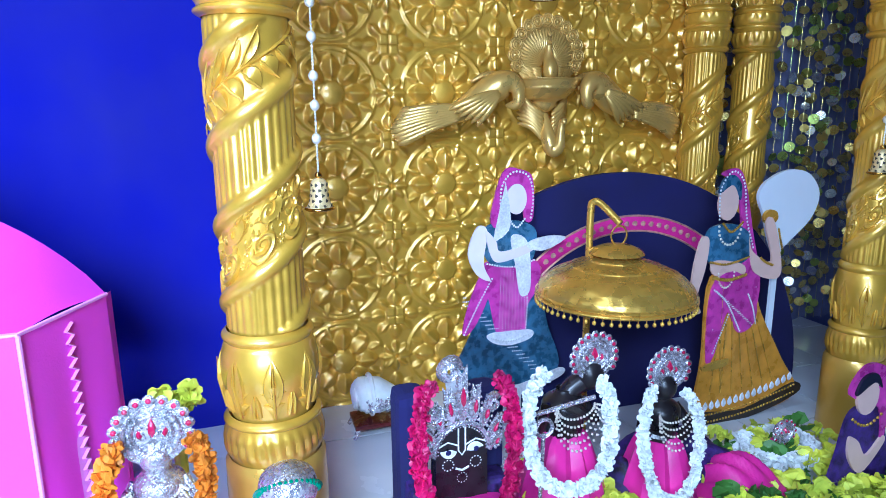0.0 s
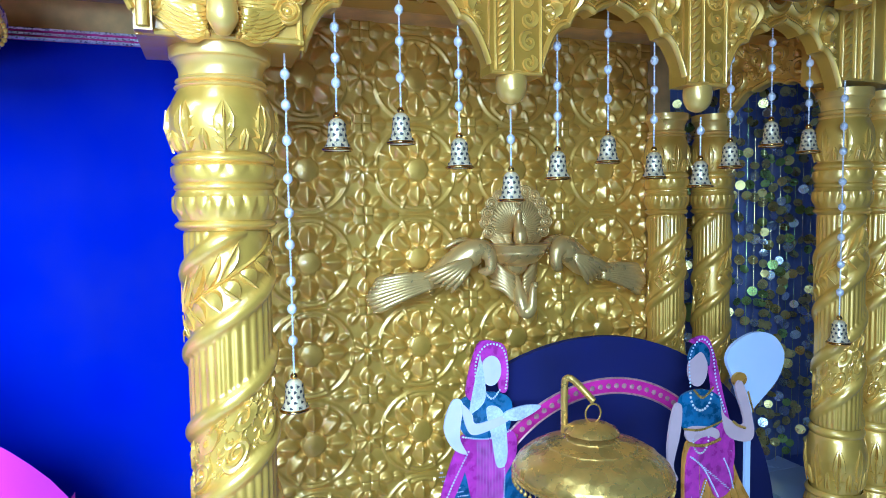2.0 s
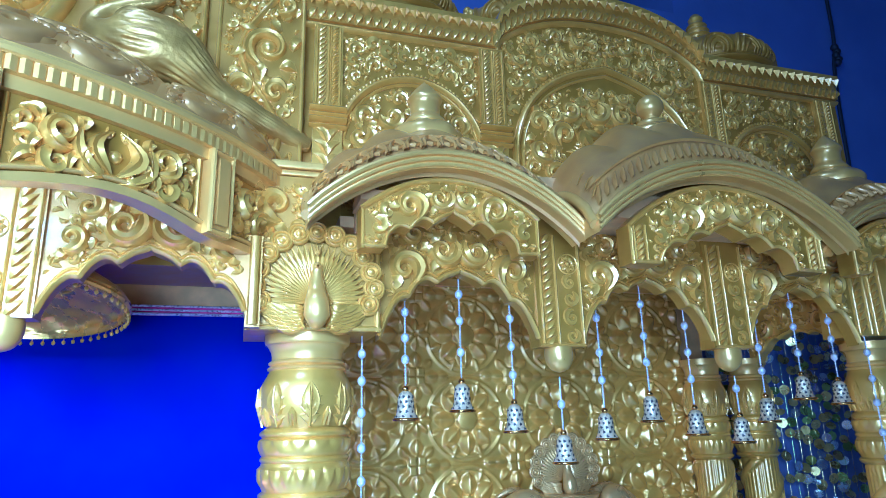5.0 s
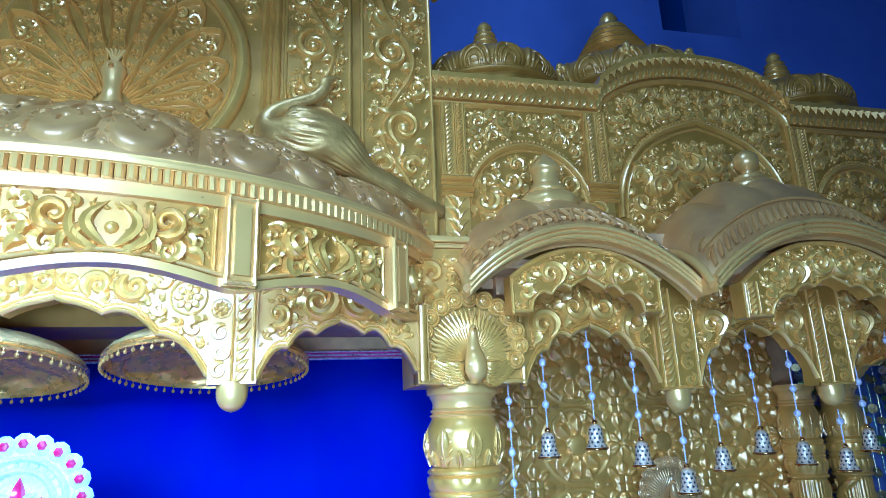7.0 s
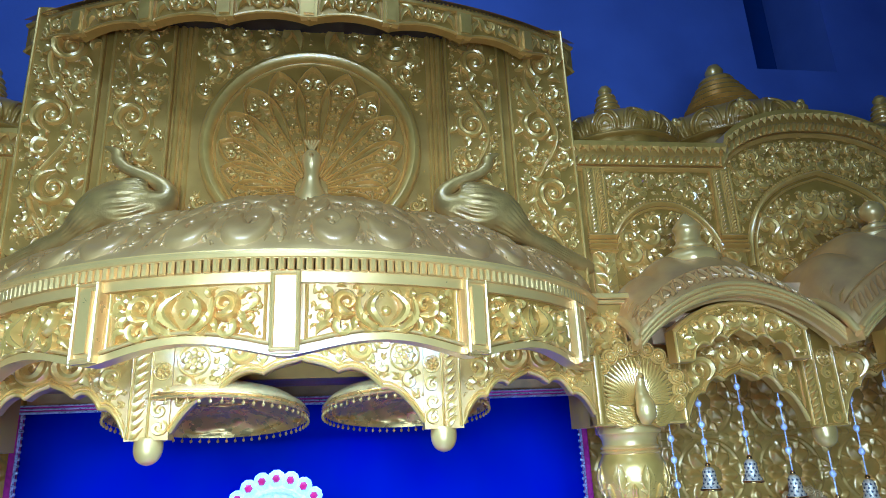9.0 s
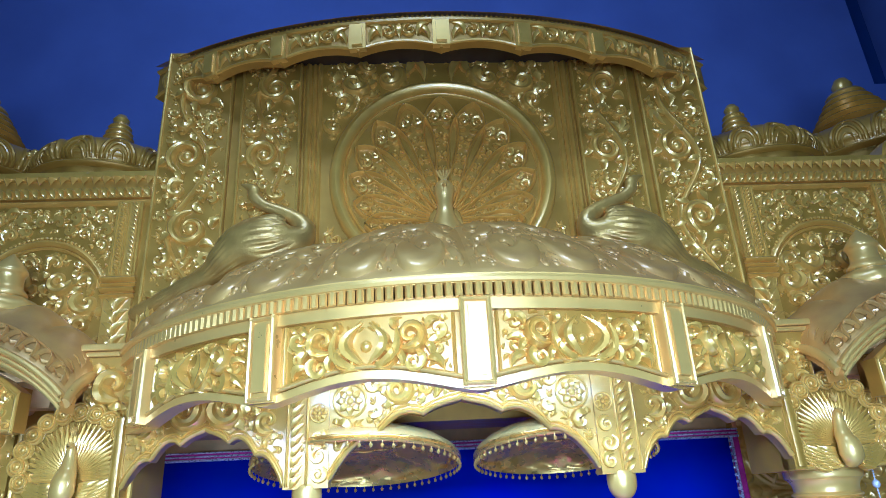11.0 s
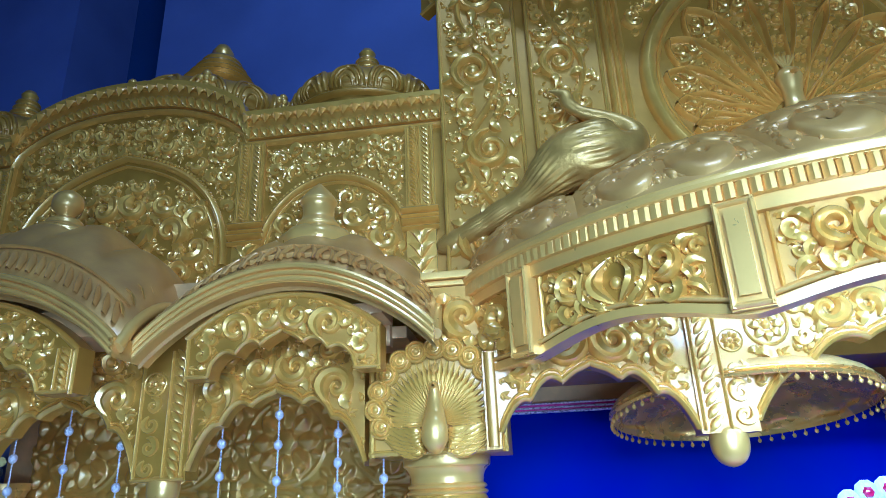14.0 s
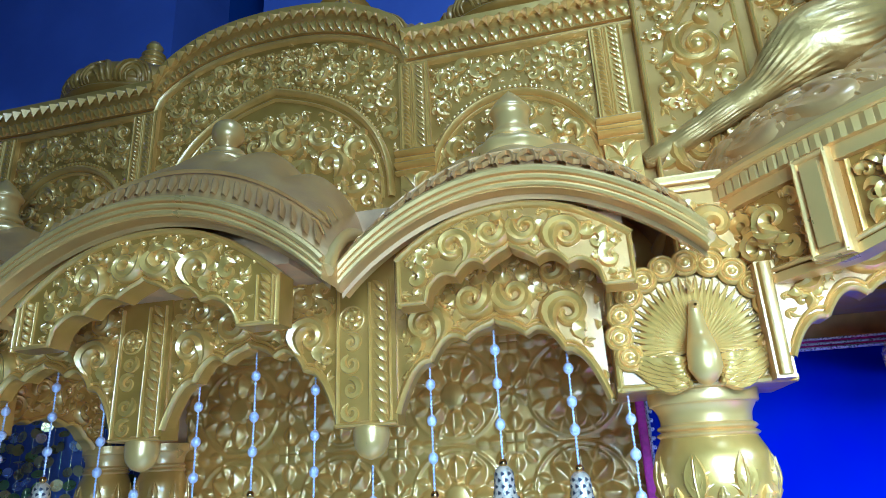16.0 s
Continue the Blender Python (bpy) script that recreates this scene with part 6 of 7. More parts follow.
    b = smooth_path([(cx, y - 0.04, cz - 0.075), (cx, y - 0.075, cz - 0.14), (cx + 0.01, y - 0.085, cz - 0.178), (cx + 0.026, y - 0.095, cz - 0.165), (cx + 0.03, y - 0.095, cz - 0.13), (cx + 0.032, y - 0.10, cz - 0.100), (cx + 0.034, y - 0.115, cz - 0.105)], 5)
    tube(g, b, np.interp(np.linspace(0, 1, len(b)), [0, 0.2, 0.4, 0.55, 0.75, 0.9, 1], [0.012, 0.022, 0.022, 0.014, 0.010, 0.010, 0.003]), 12)
    ob = g.make("bird_bracket", SILVER_GOLD, sharp=0)
    return tagged(ob, "pale bronze wall bracket of peacocks round a fluted bowl", "wall bracket")


bird_bracket()

# ---- sequin curtains beside the shrine ----
NET = surface("grey_blue_net", (0.17, 0.18, 0.33), 0.8, 0, 0.2, 8)
SEQ_GOLD = surface("gold_sequin", (0.88, 0.66, 0.18), 0.28, 0.8, 0.2, 30)
SEQ_GREEN = surface("green_gold_sequin", (0.50, 0.62, 0.14), 0.28, 0.8, 0.2, 30)
SEQ_SILVER = surface("silver_sequin", (0.90, 0.90, 0.78), 0.25, 0.8, 0.1, 30)


def sequin_curtain():
    root = thing("sequin_curtain", "grey blue net curtain hung with strings of gold sequins", "curtain", "sequin curtains")
    g = Geo()
    u, v = np.meshgrid(np.linspace(2.40, 3.5, 90), np.linspace(FLOOR, 2.75, 30), indexing="ij")
    g.grid(np.stack([u, 2.02 + 0.012 * np.sin(u * 40 + 0.6 * np.sin(v * 3)), v], -1))
    g.make("net", NET, root)
    rng = random.Random(5)
    g = Geo()
    an = np.linspace(0, 2 * np.pi, 10, endpoint=False)
    mats = (SEQ_GOLD, SEQ_GOLD, SEQ_GOLD, SEQ_GREEN, SEQ_SILVER)
    x = 2.42
    while x < 3.45:
        z = 2.70 + rng.uniform(-0.03, 0.03)
        dark = rng.random() < 0.45
        while z > FLOOR + 0.05:
            r = rng.uniform(0.016, 0.021)
            yaw, pit = rng.gauss(-0.6, 0.40), rng.gauss(0.1, 0.35)
            ca, sa, cp, sp = math.cos(yaw), math.sin(yaw), math.cos(pit), math.sin(pit)
            cx, cy2 = x + rng.uniform(-0.004, 0.004), 1.955 + rng.uniform(-0.012, 0.012)
            px, pz = r * np.cos(an), r * np.sin(an)
            g.paint(rng.choice(mats))
            g.add(np.stack([cx + px * ca - pz * sp * sa, cy2 + px * sa + pz * sp * ca, z + pz * cp], 1), [tuple(range(10))])
            z -= rng.choice((0.036, 0.038, 0.042, 0.075)) if not dark else rng.choice((0.04, 0.08, 0.12))
        tube(g, [(x, 1.957, FLOOR + 0.02), (x, 1.957, 2.74)], 0.0007, 4)
        x += rng.uniform(0.036, 0.046)
    g.make("sequin_strand", SEQ_GOLD, root, "round mirror sequins in gold, green and silver", kind="stuff")
    return root


sc = sequin_curtain()
copy_thing(sc, MIRROR)

# ---- altar things in the side bay ----
SILVER = surface("silver_foil", (0.66, 0.63, 0.68), 0.26, 0.75, 0.25, 140, 0.9, 420)
RUBY = surface("red_paste_stone", (0.55, 0.01, 0.08), 0.15, 0, 0.2, 40, coat=0.5)
BLACK_STONE = surface("black_stone", (0.018, 0.014, 0.016), 0.3, 0, 0.3, 30)
PINK = surface("hot_pink_satin", (0.80, 0.03, 0.32), 0.4, 0, 0.15, 10, 0.2, 300, sheen=0.3)
PINK_PALE = surface("pink_sheer_cloth", (0.96, 0.07, 0.80), 0.5, 0, 0.06, 5, 0.2, 250, sheen=0.4)
PINK_LIGHT = surface("pale_pink_border_cloth", (0.92, 0.36, 0.86), 0.5, 0, 0.08, 6, 0.15, 250, sheen=0.4)
WHITE_PETAL = surface("white_petal", (0.88, 0.90, 0.88), 0.5, 0, 0.05, 60)
MAROON_PETAL = surface("rose_red_petal", (0.60, 0.004, 0.12), 0.45, 0, 0.3, 50)
ORANGE_PETAL = surface("marigold_petal", (0.85, 0.26, 0.01), 0.55, 0, 0.25, 60)
YELLOW_PETAL = surface("yellow_green_petal", (0.80, 0.78, 0.07), 0.5, 0, 0.25, 30, vary_to=(0.50, 0.60, 0.05))
LEAF_GREEN = surface("green_leaf", (0.10, 0.25, 0.04), 0.45, 0, 0.3, 30)
SKIN = surface("painted_skin", (0.74, 0.50, 0.42), 0.35, 0, 0.05, 20)
# lighter skin for the tray figure, glare on the board put into the colour
SKIN_GLARE = surface("painted_skin_with_glare", (0.84, 0.74, 0.78), 0.2, 0, 0.05, 20)
TEAL = surface("painted_teal_cloth", (0.055, 0.15, 0.26), 0.28, 0, 0.35, 45)
ROSE = surface("painted_magenta_cloth", (0.58, 0.05, 0.36), 0.3, 0, 0.25, 40)
OCHRE = surface("painted_ochre_skirt", (0.66, 0.30, 0.03), 0.3, 0, 0.2, 30)
LACE = surface("painted_white_lace", (0.78, 0.78, 0.82), 0.35, 0, 0.15, 150)
DARK_HEM = surface("painted_dark_hem", (0.045, 0.03, 0.02), 0.35, 0, 0.3, 40)
HAIR = surface("painted_dark_hair", (0.01, 0.012, 0.03), 0.35, 0, 0.2, 30)
WHITE_BOARD = surface("white_painted_board", (0.78, 0.84, 0.92), 0.4, 0, 0.03, 6)
MAROON_WOOD = surface("maroon_lacquer", (0.10, 0.012, 0.012), 0.25, 0, 0.3, 20)
INDIGO = surface("indigo_brocade", (0.05, 0.02, 0.16), 0.6, 0, 0.5, 70, 0.4, 400)


def cut(g, pts, y, th, k=5, closed=True):
    """A shaped flat board from a smooth outline of (x, z) pairs."""
    p = np.asarray(pts, float)
    q = smooth_path(np.concatenate([p[-1:], p, p[:2]]), k)[k:-k - 1] if closed else p
    n = len(q)
    f = np.stack([q[:, 0], np.full(n, y), q[:, 1]], 1)
    b = np.stack([q[:, 0], np.full(n, y + th), q[:, 1]], 1)
    g.add(np.concatenate([f, b]), [tuple(range(n)), tuple(reversed(range(n, 2 * n)))] + [(i, (i + 1) % n, n + (i + 1) % n, n + i) for i in range(n)])


def disc(g, x, y, z, rx, rz, th=0.003, n=20):
    a = np.linspace(0, 2 * np.pi, n, endpoint=False)
    cut(g, np.stack([x + rx * np.cos(a), z + rz * np.sin(a)], 1), y, th, 1, False)


def petals(g, c, r, n, rng, spread=1.0, size=0.5):
    """A small ruffled flower head: crossed bent petals."""
    for i in range(n):
        a, b = rng.uniform(0, 6.28), rng.uniform(-0.3, 1.4) * spread
        d = np.array([math.cos(a) * math.cos(b), math.sin(a) * math.cos(b), math.sin(b)])
        s = np.cross(d, [rng.uniform(-1, 1), rng.uniform(-1, 1), rng.uniform(-1, 1)])
        s /= max(np.linalg.norm(s), 1e-6)
        w = r * size
        base, tip = np.array(c) + d * r * 0.15, np.array(c) + d * r
        nrm = np.cross(d, s)
        g.add([base - s * w * 0.3, base + s * w * 0.3, (base + tip) / 2 + s * w + nrm * w * 0.3, tip + s * w * 0.35, tip - s * w * 0.35, (base + tip) / 2 - s * w + nrm * w * 0.3], [(0, 1, 2, 5), (5, 2, 3, 4)])


def garland(name, label, path, r, material, count, seed, n=9):
    rng = random.Random(seed)
    root = thing(name, label, "garland")
    p = smooth_path(path, 10)
    L = np.concatenate([[0], np.cumsum(np.linalg.norm(np.diff(p, axis=0), axis=1))])
    g = Geo()
    tube(g, p, r * 0.55, 8)
    for k in range(count):
        d = L[-1] * (k + 0.5) / count
        c = [np.interp(d, L, p[:, i]) + rng.uniform(-0.15, 0.15) * r for i in range(3)]
        petals(g, c, r * rng.uniform(0.95, 1.2), n, rng)
        for j in range(5):
            a = j * 1.256 + rng.random()
            petals(g, (c[0] + r * 0.5 * math.cos(a), c[1] - r * 0.3, c[2] + r * 0.5 * math.sin(a)), r * 0.65, 4, rng)
    g.make("flower_chain", material, root)
    return root


def jewel_crown(g, x, y, z, r, lobes=13, silver=None):
    """A fan crown edged with ringed lobes and set with red stones."""
    M = flat(x, y, z)
    g.paint(silver or SILVER)
    disc(g, x, y, z, r * 0.92, r * 0.92, 0.008, 28)
    for k in range(lobes):
        a = -0.5 + (math.pi + 1.0) * k / (lobes - 1)
        c = (r * 0.93 * math.cos(a), r * 0.93 * math.sin(a))
        g.paint(silver or SILVER)
        dome_bead(g, M, c, r * 0.17, 0.35, 0, 10, 3)
        g.paint(RUBY)
        dome_bead(g, M, c, r * 0.085, 0.9, r * 0.045, 6, 2)
    g.paint(silver or SILVER)
    for rr in (0.70, 0.52):
        ring(g, M, (0, 0), r * rr, r * 0.055, 1.0, 0, 28)
    n = 16
    for k in range(n):
        a = -0.3 + (math.pi + 0.6) * k / (n - 1)
        dome_bead(g, M, (r * 0.61 * math.cos(a), r * 0.61 * math.sin(a)), r * 0.04, 1.0, 0, 6, 2)
    for sg in (-1, 1):
        curl(g, M, (sg * r * 0.26, -r * 0.05), r * 0.22, 1.57, sg, 1.2, 0.2, 0.9)
    g.paint(RUBY)
    leaf(g, M, (0, -r * 0.12), (0, r * 0.42), r * 0.11, 0.8)
    for sg in (-1, 1):
        leaf(g, M, (sg * r * 0.30, -r * 0.12), (sg * r * 0.34, r * 0.12), r * 0.07, 0.8)


def necklaces(g, x, y, z, w, n=4):
    g.paint(PEARL)
    for k in range(n):
        a = np.linspace(0, np.pi, 18)
        d = 0.5 + 0.28 * k
        for t in a:
            ball(g, (x - w * (0.75 + 0.06 * k) * math.cos(t), y - 0.012 - 0.004 * k, z - w * d * math.sin(t)), w * 0.055, 6, 4)


# blue half-round board with a pink lace arch
def half_round_board():
    root = thing("half_round_board", "navy velvet half-round board trimmed with a pink lace arch", "backboard")
    g = Geo()
    a = np.linspace(0, np.pi, 49)
    cx, cz, R = 1.805, 0.672, 0.662
    pts = np.concatenate([np.stack([np.maximum(cx + R * np.cos(a), 1.47 + 0.0005 * np.arange(49)), cz + R * np.sin(a)], 1), [[1.47, FLOOR], [cx + R, FLOOR]]])
    cut(g, pts, 1.55, 0.02, 1, False)
    g.make("board", NAVY, root)
    g = Geo()
    M = flat(1.838, 1.549, 0.782)
    t = np.radians(np.linspace(42, 138, 40))
    rope(g, M, np.stack([0.412 * np.cos(t), 0.412 * np.sin(t)], 1), 0.020, 0.12)
    band = g.make("lace_band", PINK, root, "pink and gold lace band")
    g = Geo()
    for k in range(26):
        b = math.radians(43 + 94 * (k + 0.5) / 26)
        e = np.array([math.cos(b), math.sin(b)])
        n = np.array([-e[1], e[0]])
        leaf(g, M, e * 0.412 - n * 0.010, e * 0.412 + n * 0.010, 0.008, 0.5, 0, 0.0025, 6)
    for rr in (0.391, 0.433):
        rope(g, M, np.stack([rr * np.cos(t), rr * np.sin(t)], 1), 0.003, 0.8)
    g.make("lace_motif", surface("pink_gold_lace", (0.85, 0.45, 0.35), 0.35, 0.3, 0.2, 80), band)
    return root


half_round_board()


def trim(g, M, pts, r, n):
    """A row of small raised dots along a line, as painted beadwork."""
    p = smooth_path(pts, 8)
    L = np.concatenate([[0], np.cumsum(np.linalg.norm(np.diff(p, axis=0), axis=1))])
    for k in range(n):
        d = L[-1] * (k + 0.5) / n
        dome_bead(g, M, (np.interp(d, L, p[:, 0]), np.interp(d, L, p[:, 1])), r, 0.4, 0, 6, 1)


def cutout_woman_tray():
    """A flat painted figure board carrying a tray."""
    g = Geo()
    y = 1.66
    g.paint(TEAL)
    cut(g, [(1.43, 1.02), (1.575, 1.02), (1.62, 0.90), (1.655, 0.76), (1.50, 0.715), (1.33, 0.75), (1.385, 0.90)], y, 0.008)
    g.paint(LACE)
    cut(g, [(1.325, 0.775), (1.335, 0.725), (1.50, 0.695), (1.66, 0.735), (1.66, 0.765), (1.50, 0.728)], y - 0.002, 0.004)
    gbox(g, 1.44, 1.54, y, y + 0.008, 0.577, 0.72)
    g.paint(TEAL)
    cut(g, [(1.425, 1.20), (1.50, 1.215), (1.57, 1.19), (1.575, 1.13), (1.55, 1.09), (1.45, 1.09), (1.415, 1.15)], y - 0.0036, 0.006)
    g.paint(ROSE)
    cut(g, [(1.475, 1.345), (1.525, 1.352), (1.562, 1.325), (1.565, 1.22), (1.54, 1.215), (1.53, 1.30), (1.49, 1.30), (1.47, 1.20), (1.44, 1.22)], y - 0.004, 0.008)
    cut(g, [(1.425, 1.10), (1.57, 1.10), (1.59, 1.03), (1.55, 0.96), (1.545, 0.88), (1.47, 0.88), (1.44, 0.98)], y - 0.003, 0.006)
    cut(g, [(1.42, 1.08), (1.45, 1.05), (1.40, 0.93), (1.36, 0.90), (1.375, 0.98)], y - 0.0044, 0.006)
    g.paint(LACE)
    cut(g, [(1.44, 0.895), (1.56, 0.895), (1.565, 0.87), (1.50, 0.855), (1.445, 0.87)], y - 0.005, 0.006)
    cut(g, [(1.478, 1.30), (1.484, 1.31), (1.497, 1.20), (1.455, 1.16), (1.45, 1.175)], y - 0.006, 0.006)
    cut(g, [(1.50, 1.17), (1.55, 1.15), (1.56, 1.02), (1.53, 1.0), (1.515, 1.08)], y - 0.006, 0.006)
    g.paint(SKIN_GLARE)
    disc(g, 1.515, y - 0.005, 1.272, 0.030, 0.042, 0.006)
    cut(g, [(1.425, 1.19), (1.44, 1.12), (1.47, 1.10), (1.56, 1.125), (1.56, 1.145), (1.47, 1.13), (1.455, 1.16)], y - 0.0078, 0.006)
    cut(g, [(1.40, 1.20), (1.43, 1.19), (1.42, 1.10), (1.44, 1.05), (1.40, 1.07), (1.375, 1.13)], y - 0.005, 0.006)
    g.paint(LACE)
    cut(g, [(1.55, 1.135), (1.60, 1.125), (1.665, 1.155), (1.62, 1.165), (1.56, 1.155)], y - 0.0088, 0.006)
    Mt = flat(0, y - 0.009, 0)
    for pts, r, n in ((((1.47, 1.20), (1.468, 1.30), (1.50, 1.345), (1.545, 1.335), (1.562, 1.28), (1.555, 1.215)), 0.0034, 34), (((1.425, 1.10), (1.50, 1.085), (1.572, 1.10)), 0.003, 20), (((1.36, 0.90), (1.40, 0.98), (1.445, 1.06)), 0.003, 22), (((1.44, 0.885), (1.50, 0.87), (1.56, 0.885)), 0.0045, 16), (((1.49, 1.22), (1.515, 1.195), (1.54, 1.22)), 0.0035, 10), (((1.545, 1.05), (1.55, 0.97), (1.545, 0.89)), 0.003, 18)):
        trim(g, Mt, pts, r, n)
    for k in range(9):
        trim(g, Mt, ((1.47 + 0.009 * k, 1.08), (1.465 + 0.0095 * k, 0.90)), 0.0012, 30)
    M = flat(0, y - 0.003, 0)
    for k in range(120):
        xx, zz = 1.36 + 0.25 * ((k * 0.618) % 1), 0.76 + 0.26 * ((k * 0.381) % 1)
        dome_bead(g, M, (xx, zz), 0.0022, 0.4, 0, 5, 1)
    ob = g.make("figure_board", None, sharp=30)
    ob.matrix_basis = Matrix.Translation((0.096, -0.012, 0.126)) @ Matrix.Scale(0.912, 4)
    return tagged(ob, "glossy cut-out board of a figure in teal skirt holding a tray", "cut-out figure")


def cutout_woman_fan():
    g = Geo()
    y = 1.40
    g.paint(OCHRE)
    cut(g, [(1.945, 1.07), (2.065, 1.06), (2.12, 0.95), (2.20, 0.82), (2.265, 0.70), (2.10, 0.655), (1.93, 0.665), (1.935, 0.85)], y, 0.008)
    g.paint(DARK_HEM)
    cut(g, [(1.925, 0.690), (2.09, 0.680), (2.25, 0.735), (2.272, 0.700), (2.10, 0.650), (1.925, 0.655)], y - 0.002, 0.006)
    g.paint(LACE)
    M = flat(0, y - 0.003, 0)
    for k in range(16):
        t = k / 15
        leaf(g, M, (1.935 + 0.30 * t, 0.693 + 0.05 * t * t), (1.935 + 0.302 * t, 0.720 + 0.05 * t * t), 0.008, 0.3)
    g.paint(BRASS)
    for dz in (-0.004, -0.026):
        for k in range(34):
            t = k / 33
            dome_bead(g, M, (1.93 + 0.325 * t, 0.684 + dz + 0.048 * t * t), 0.0038, 0.6, 0, 6, 2)
    rope(g, M, [(2.0, 0.74), (1.985, 0.9), (1.98, 1.05)], 0.0025, 0.5)
    for k in range(7):
        rope(g, M, [(1.99 + 0.011 * k, 1.05), (1.965 + 0.036 * k, 0.74)], 0.0018, 0.6)
    gbox(g, 2.0, 2.1, y, y + 0.008, FLOOR, 0.67)
    g.paint(ROSE)
    cut(g, [(1.95, 1.34), (2.0, 1.35), (2.03, 1.30), (2.06, 1.19), (2.10, 1.05), (2.09, 0.97), (2.055, 1.02), (2.03, 1.16), (2.01, 1.27), (1.98, 1.32)], y - 0.003, 0.006)
    cut(g, [(1.945, 1.04), (2.02, 1.08), (2.09, 1.00), (2.09, 0.93), (2.04, 0.91), (2.0, 0.97), (1.97, 0.86), (1.945, 0.84)], y - 0.005, 0.006)
    g.paint(BRASS)
    cut(g, [(1.94, 0.83), (2.01, 0.84), (2.01, 0.82), (1.94, 0.81)], y - 0.006, 0.006)
    g.paint(TEAL)
    cut(g, [(1.925, 1.20), (1.99, 1.21), (2.05, 1.18), (2.055, 1.12), (2.02, 1.10), (1.94, 1.105), (1.915, 1.15)], y - 0.004, 0.006)
    g.paint(SKIN)
    cut(g, [(1.945, 1.115), (2.035, 1.10), (2.04, 1.07), (1.95, 1.075)], y - 0.0045, 0.005)
    disc(g, 1.975, y - 0.005, 1.265, 0.031, 0.046, 0.006)
    cut(g, [(1.905, 1.18), (1.925, 1.17), (1.92, 1.10), (1.90, 1.02), (1.915, 0.98), (1.89, 0.985), (1.88, 1.06), (1.89, 1.14)], y - 0.005, 0.006)
    cut(g, [(2.05, 1.17), (2.065, 1.13), (2.13, 1.10), (2.10, 1.20), (2.125, 1.21), (2.165, 1.08), (2.14, 1.05), (2.07, 1.08)], y - 0.006, 0.006)
    g.paint(TEAL)
    cut(g, [(1.945, 1.29), (1.955, 1.325), (1.985, 1.335), (2.01, 1.31), (2.01, 1.27), (1.985, 1.31)], y - 0.006, 0.006)
    g.paint(PEARL)
    M2 = flat(0, y - 0.006, 0)
    for k in range(14):
        t = math.pi * k / 13
        dome_bead(g, M2, (1.985 - 0.035 * math.cos(t), 1.205 - 0.05 * math.sin(t)), 0.004, 0.8, 0, 6, 2)
        dome_bead(g, M2, (1.985 - 0.025 * math.cos(t), 1.08 - 0.04 * math.sin(t)), 0.0032, 0.8, 0, 6, 2)
    Mt = flat(0, y - 0.012, 0)
    g.paint(LACE)
    for pts, r, n in ((((1.945, 1.22), (1.942, 1.30), (1.975, 1.345), (2.012, 1.315), (2.03, 1.22), (2.06, 1.14)), 0.0032, 40), (((2.055, 1.02), (2.075, 0.98), (2.09, 0.93)), 0.003, 16), (((1.945, 1.04), (1.99, 1.0), (2.04, 0.915)), 0.003, 26), (((1.955, 0.86), (1.98, 0.92), (2.0, 0.97)), 0.0028, 16)):
        trim(g, Mt, pts, r, n)
    g.paint(BRASS)
    for pts, r, n in ((((1.94, 1.072), (1.99, 1.062), (2.045, 1.072)), 0.005, 22), (((1.925, 1.115), (1.98, 1.105), (2.05, 1.12)), 0.0035, 24), (((1.955, 1.215), (1.985, 1.19), (2.02, 1.215)), 0.004, 14), (((2.085, 1.115), (2.105, 1.10), (2.13, 1.09)), 0.004, 10), (((2.135, 1.19), (2.145, 1.16), (2.155, 1.13)), 0.004, 10)):
        trim(g, Mt, pts, r, n)
    g.paint(LACE)
    for k in range(60):
        trim(g, flat(0, y - 0.0125, 0), ((1.95 + 0.13 * ((k * 0.618) % 1), 0.93 + 0.11 * ((k * 0.381) % 1)), (1.952 + 0.13 * ((k * 0.618) % 1), 0.93 + 0.11 * ((k * 0.381) % 1))), 0.0016, 1)
    ob = g.make("figure_board", None, sharp=30)
    ob.matrix_basis = Matrix.Translation((0.036, -0.018, 0))
    return tagged(ob, "glossy cut-out board of a figure in ochre skirt and magenta veil", "cut-out figure")


cutout_woman_tray()
cutout_woman_fan()
g = Geo()
cut(g, [(2.165, 1.10), (2.19, 1.13), (2.27, 1.20), (2.292, 1.27), (2.25, 1.325), (2.18, 1.338), (2.11, 1.31), (2.088, 1.27), (2.11, 1.22), (2.135, 1.15)], 1.425, 0.010)
gbox(g, 2.158, 2.176, 1.426, 1.434, FLOOR, 1.12)
g.paint(BRASS)
disc(g, 2.125, 1.415, 1.215, 0.024, 0.020, 0.008)
fan = g.make("board_fan", WHITE_BOARD)
fan.matrix_basis = Matrix.Translation((0.045, -0.018, 0))
tagged(fan, "white painted teardrop fan board on a stick", "fan")


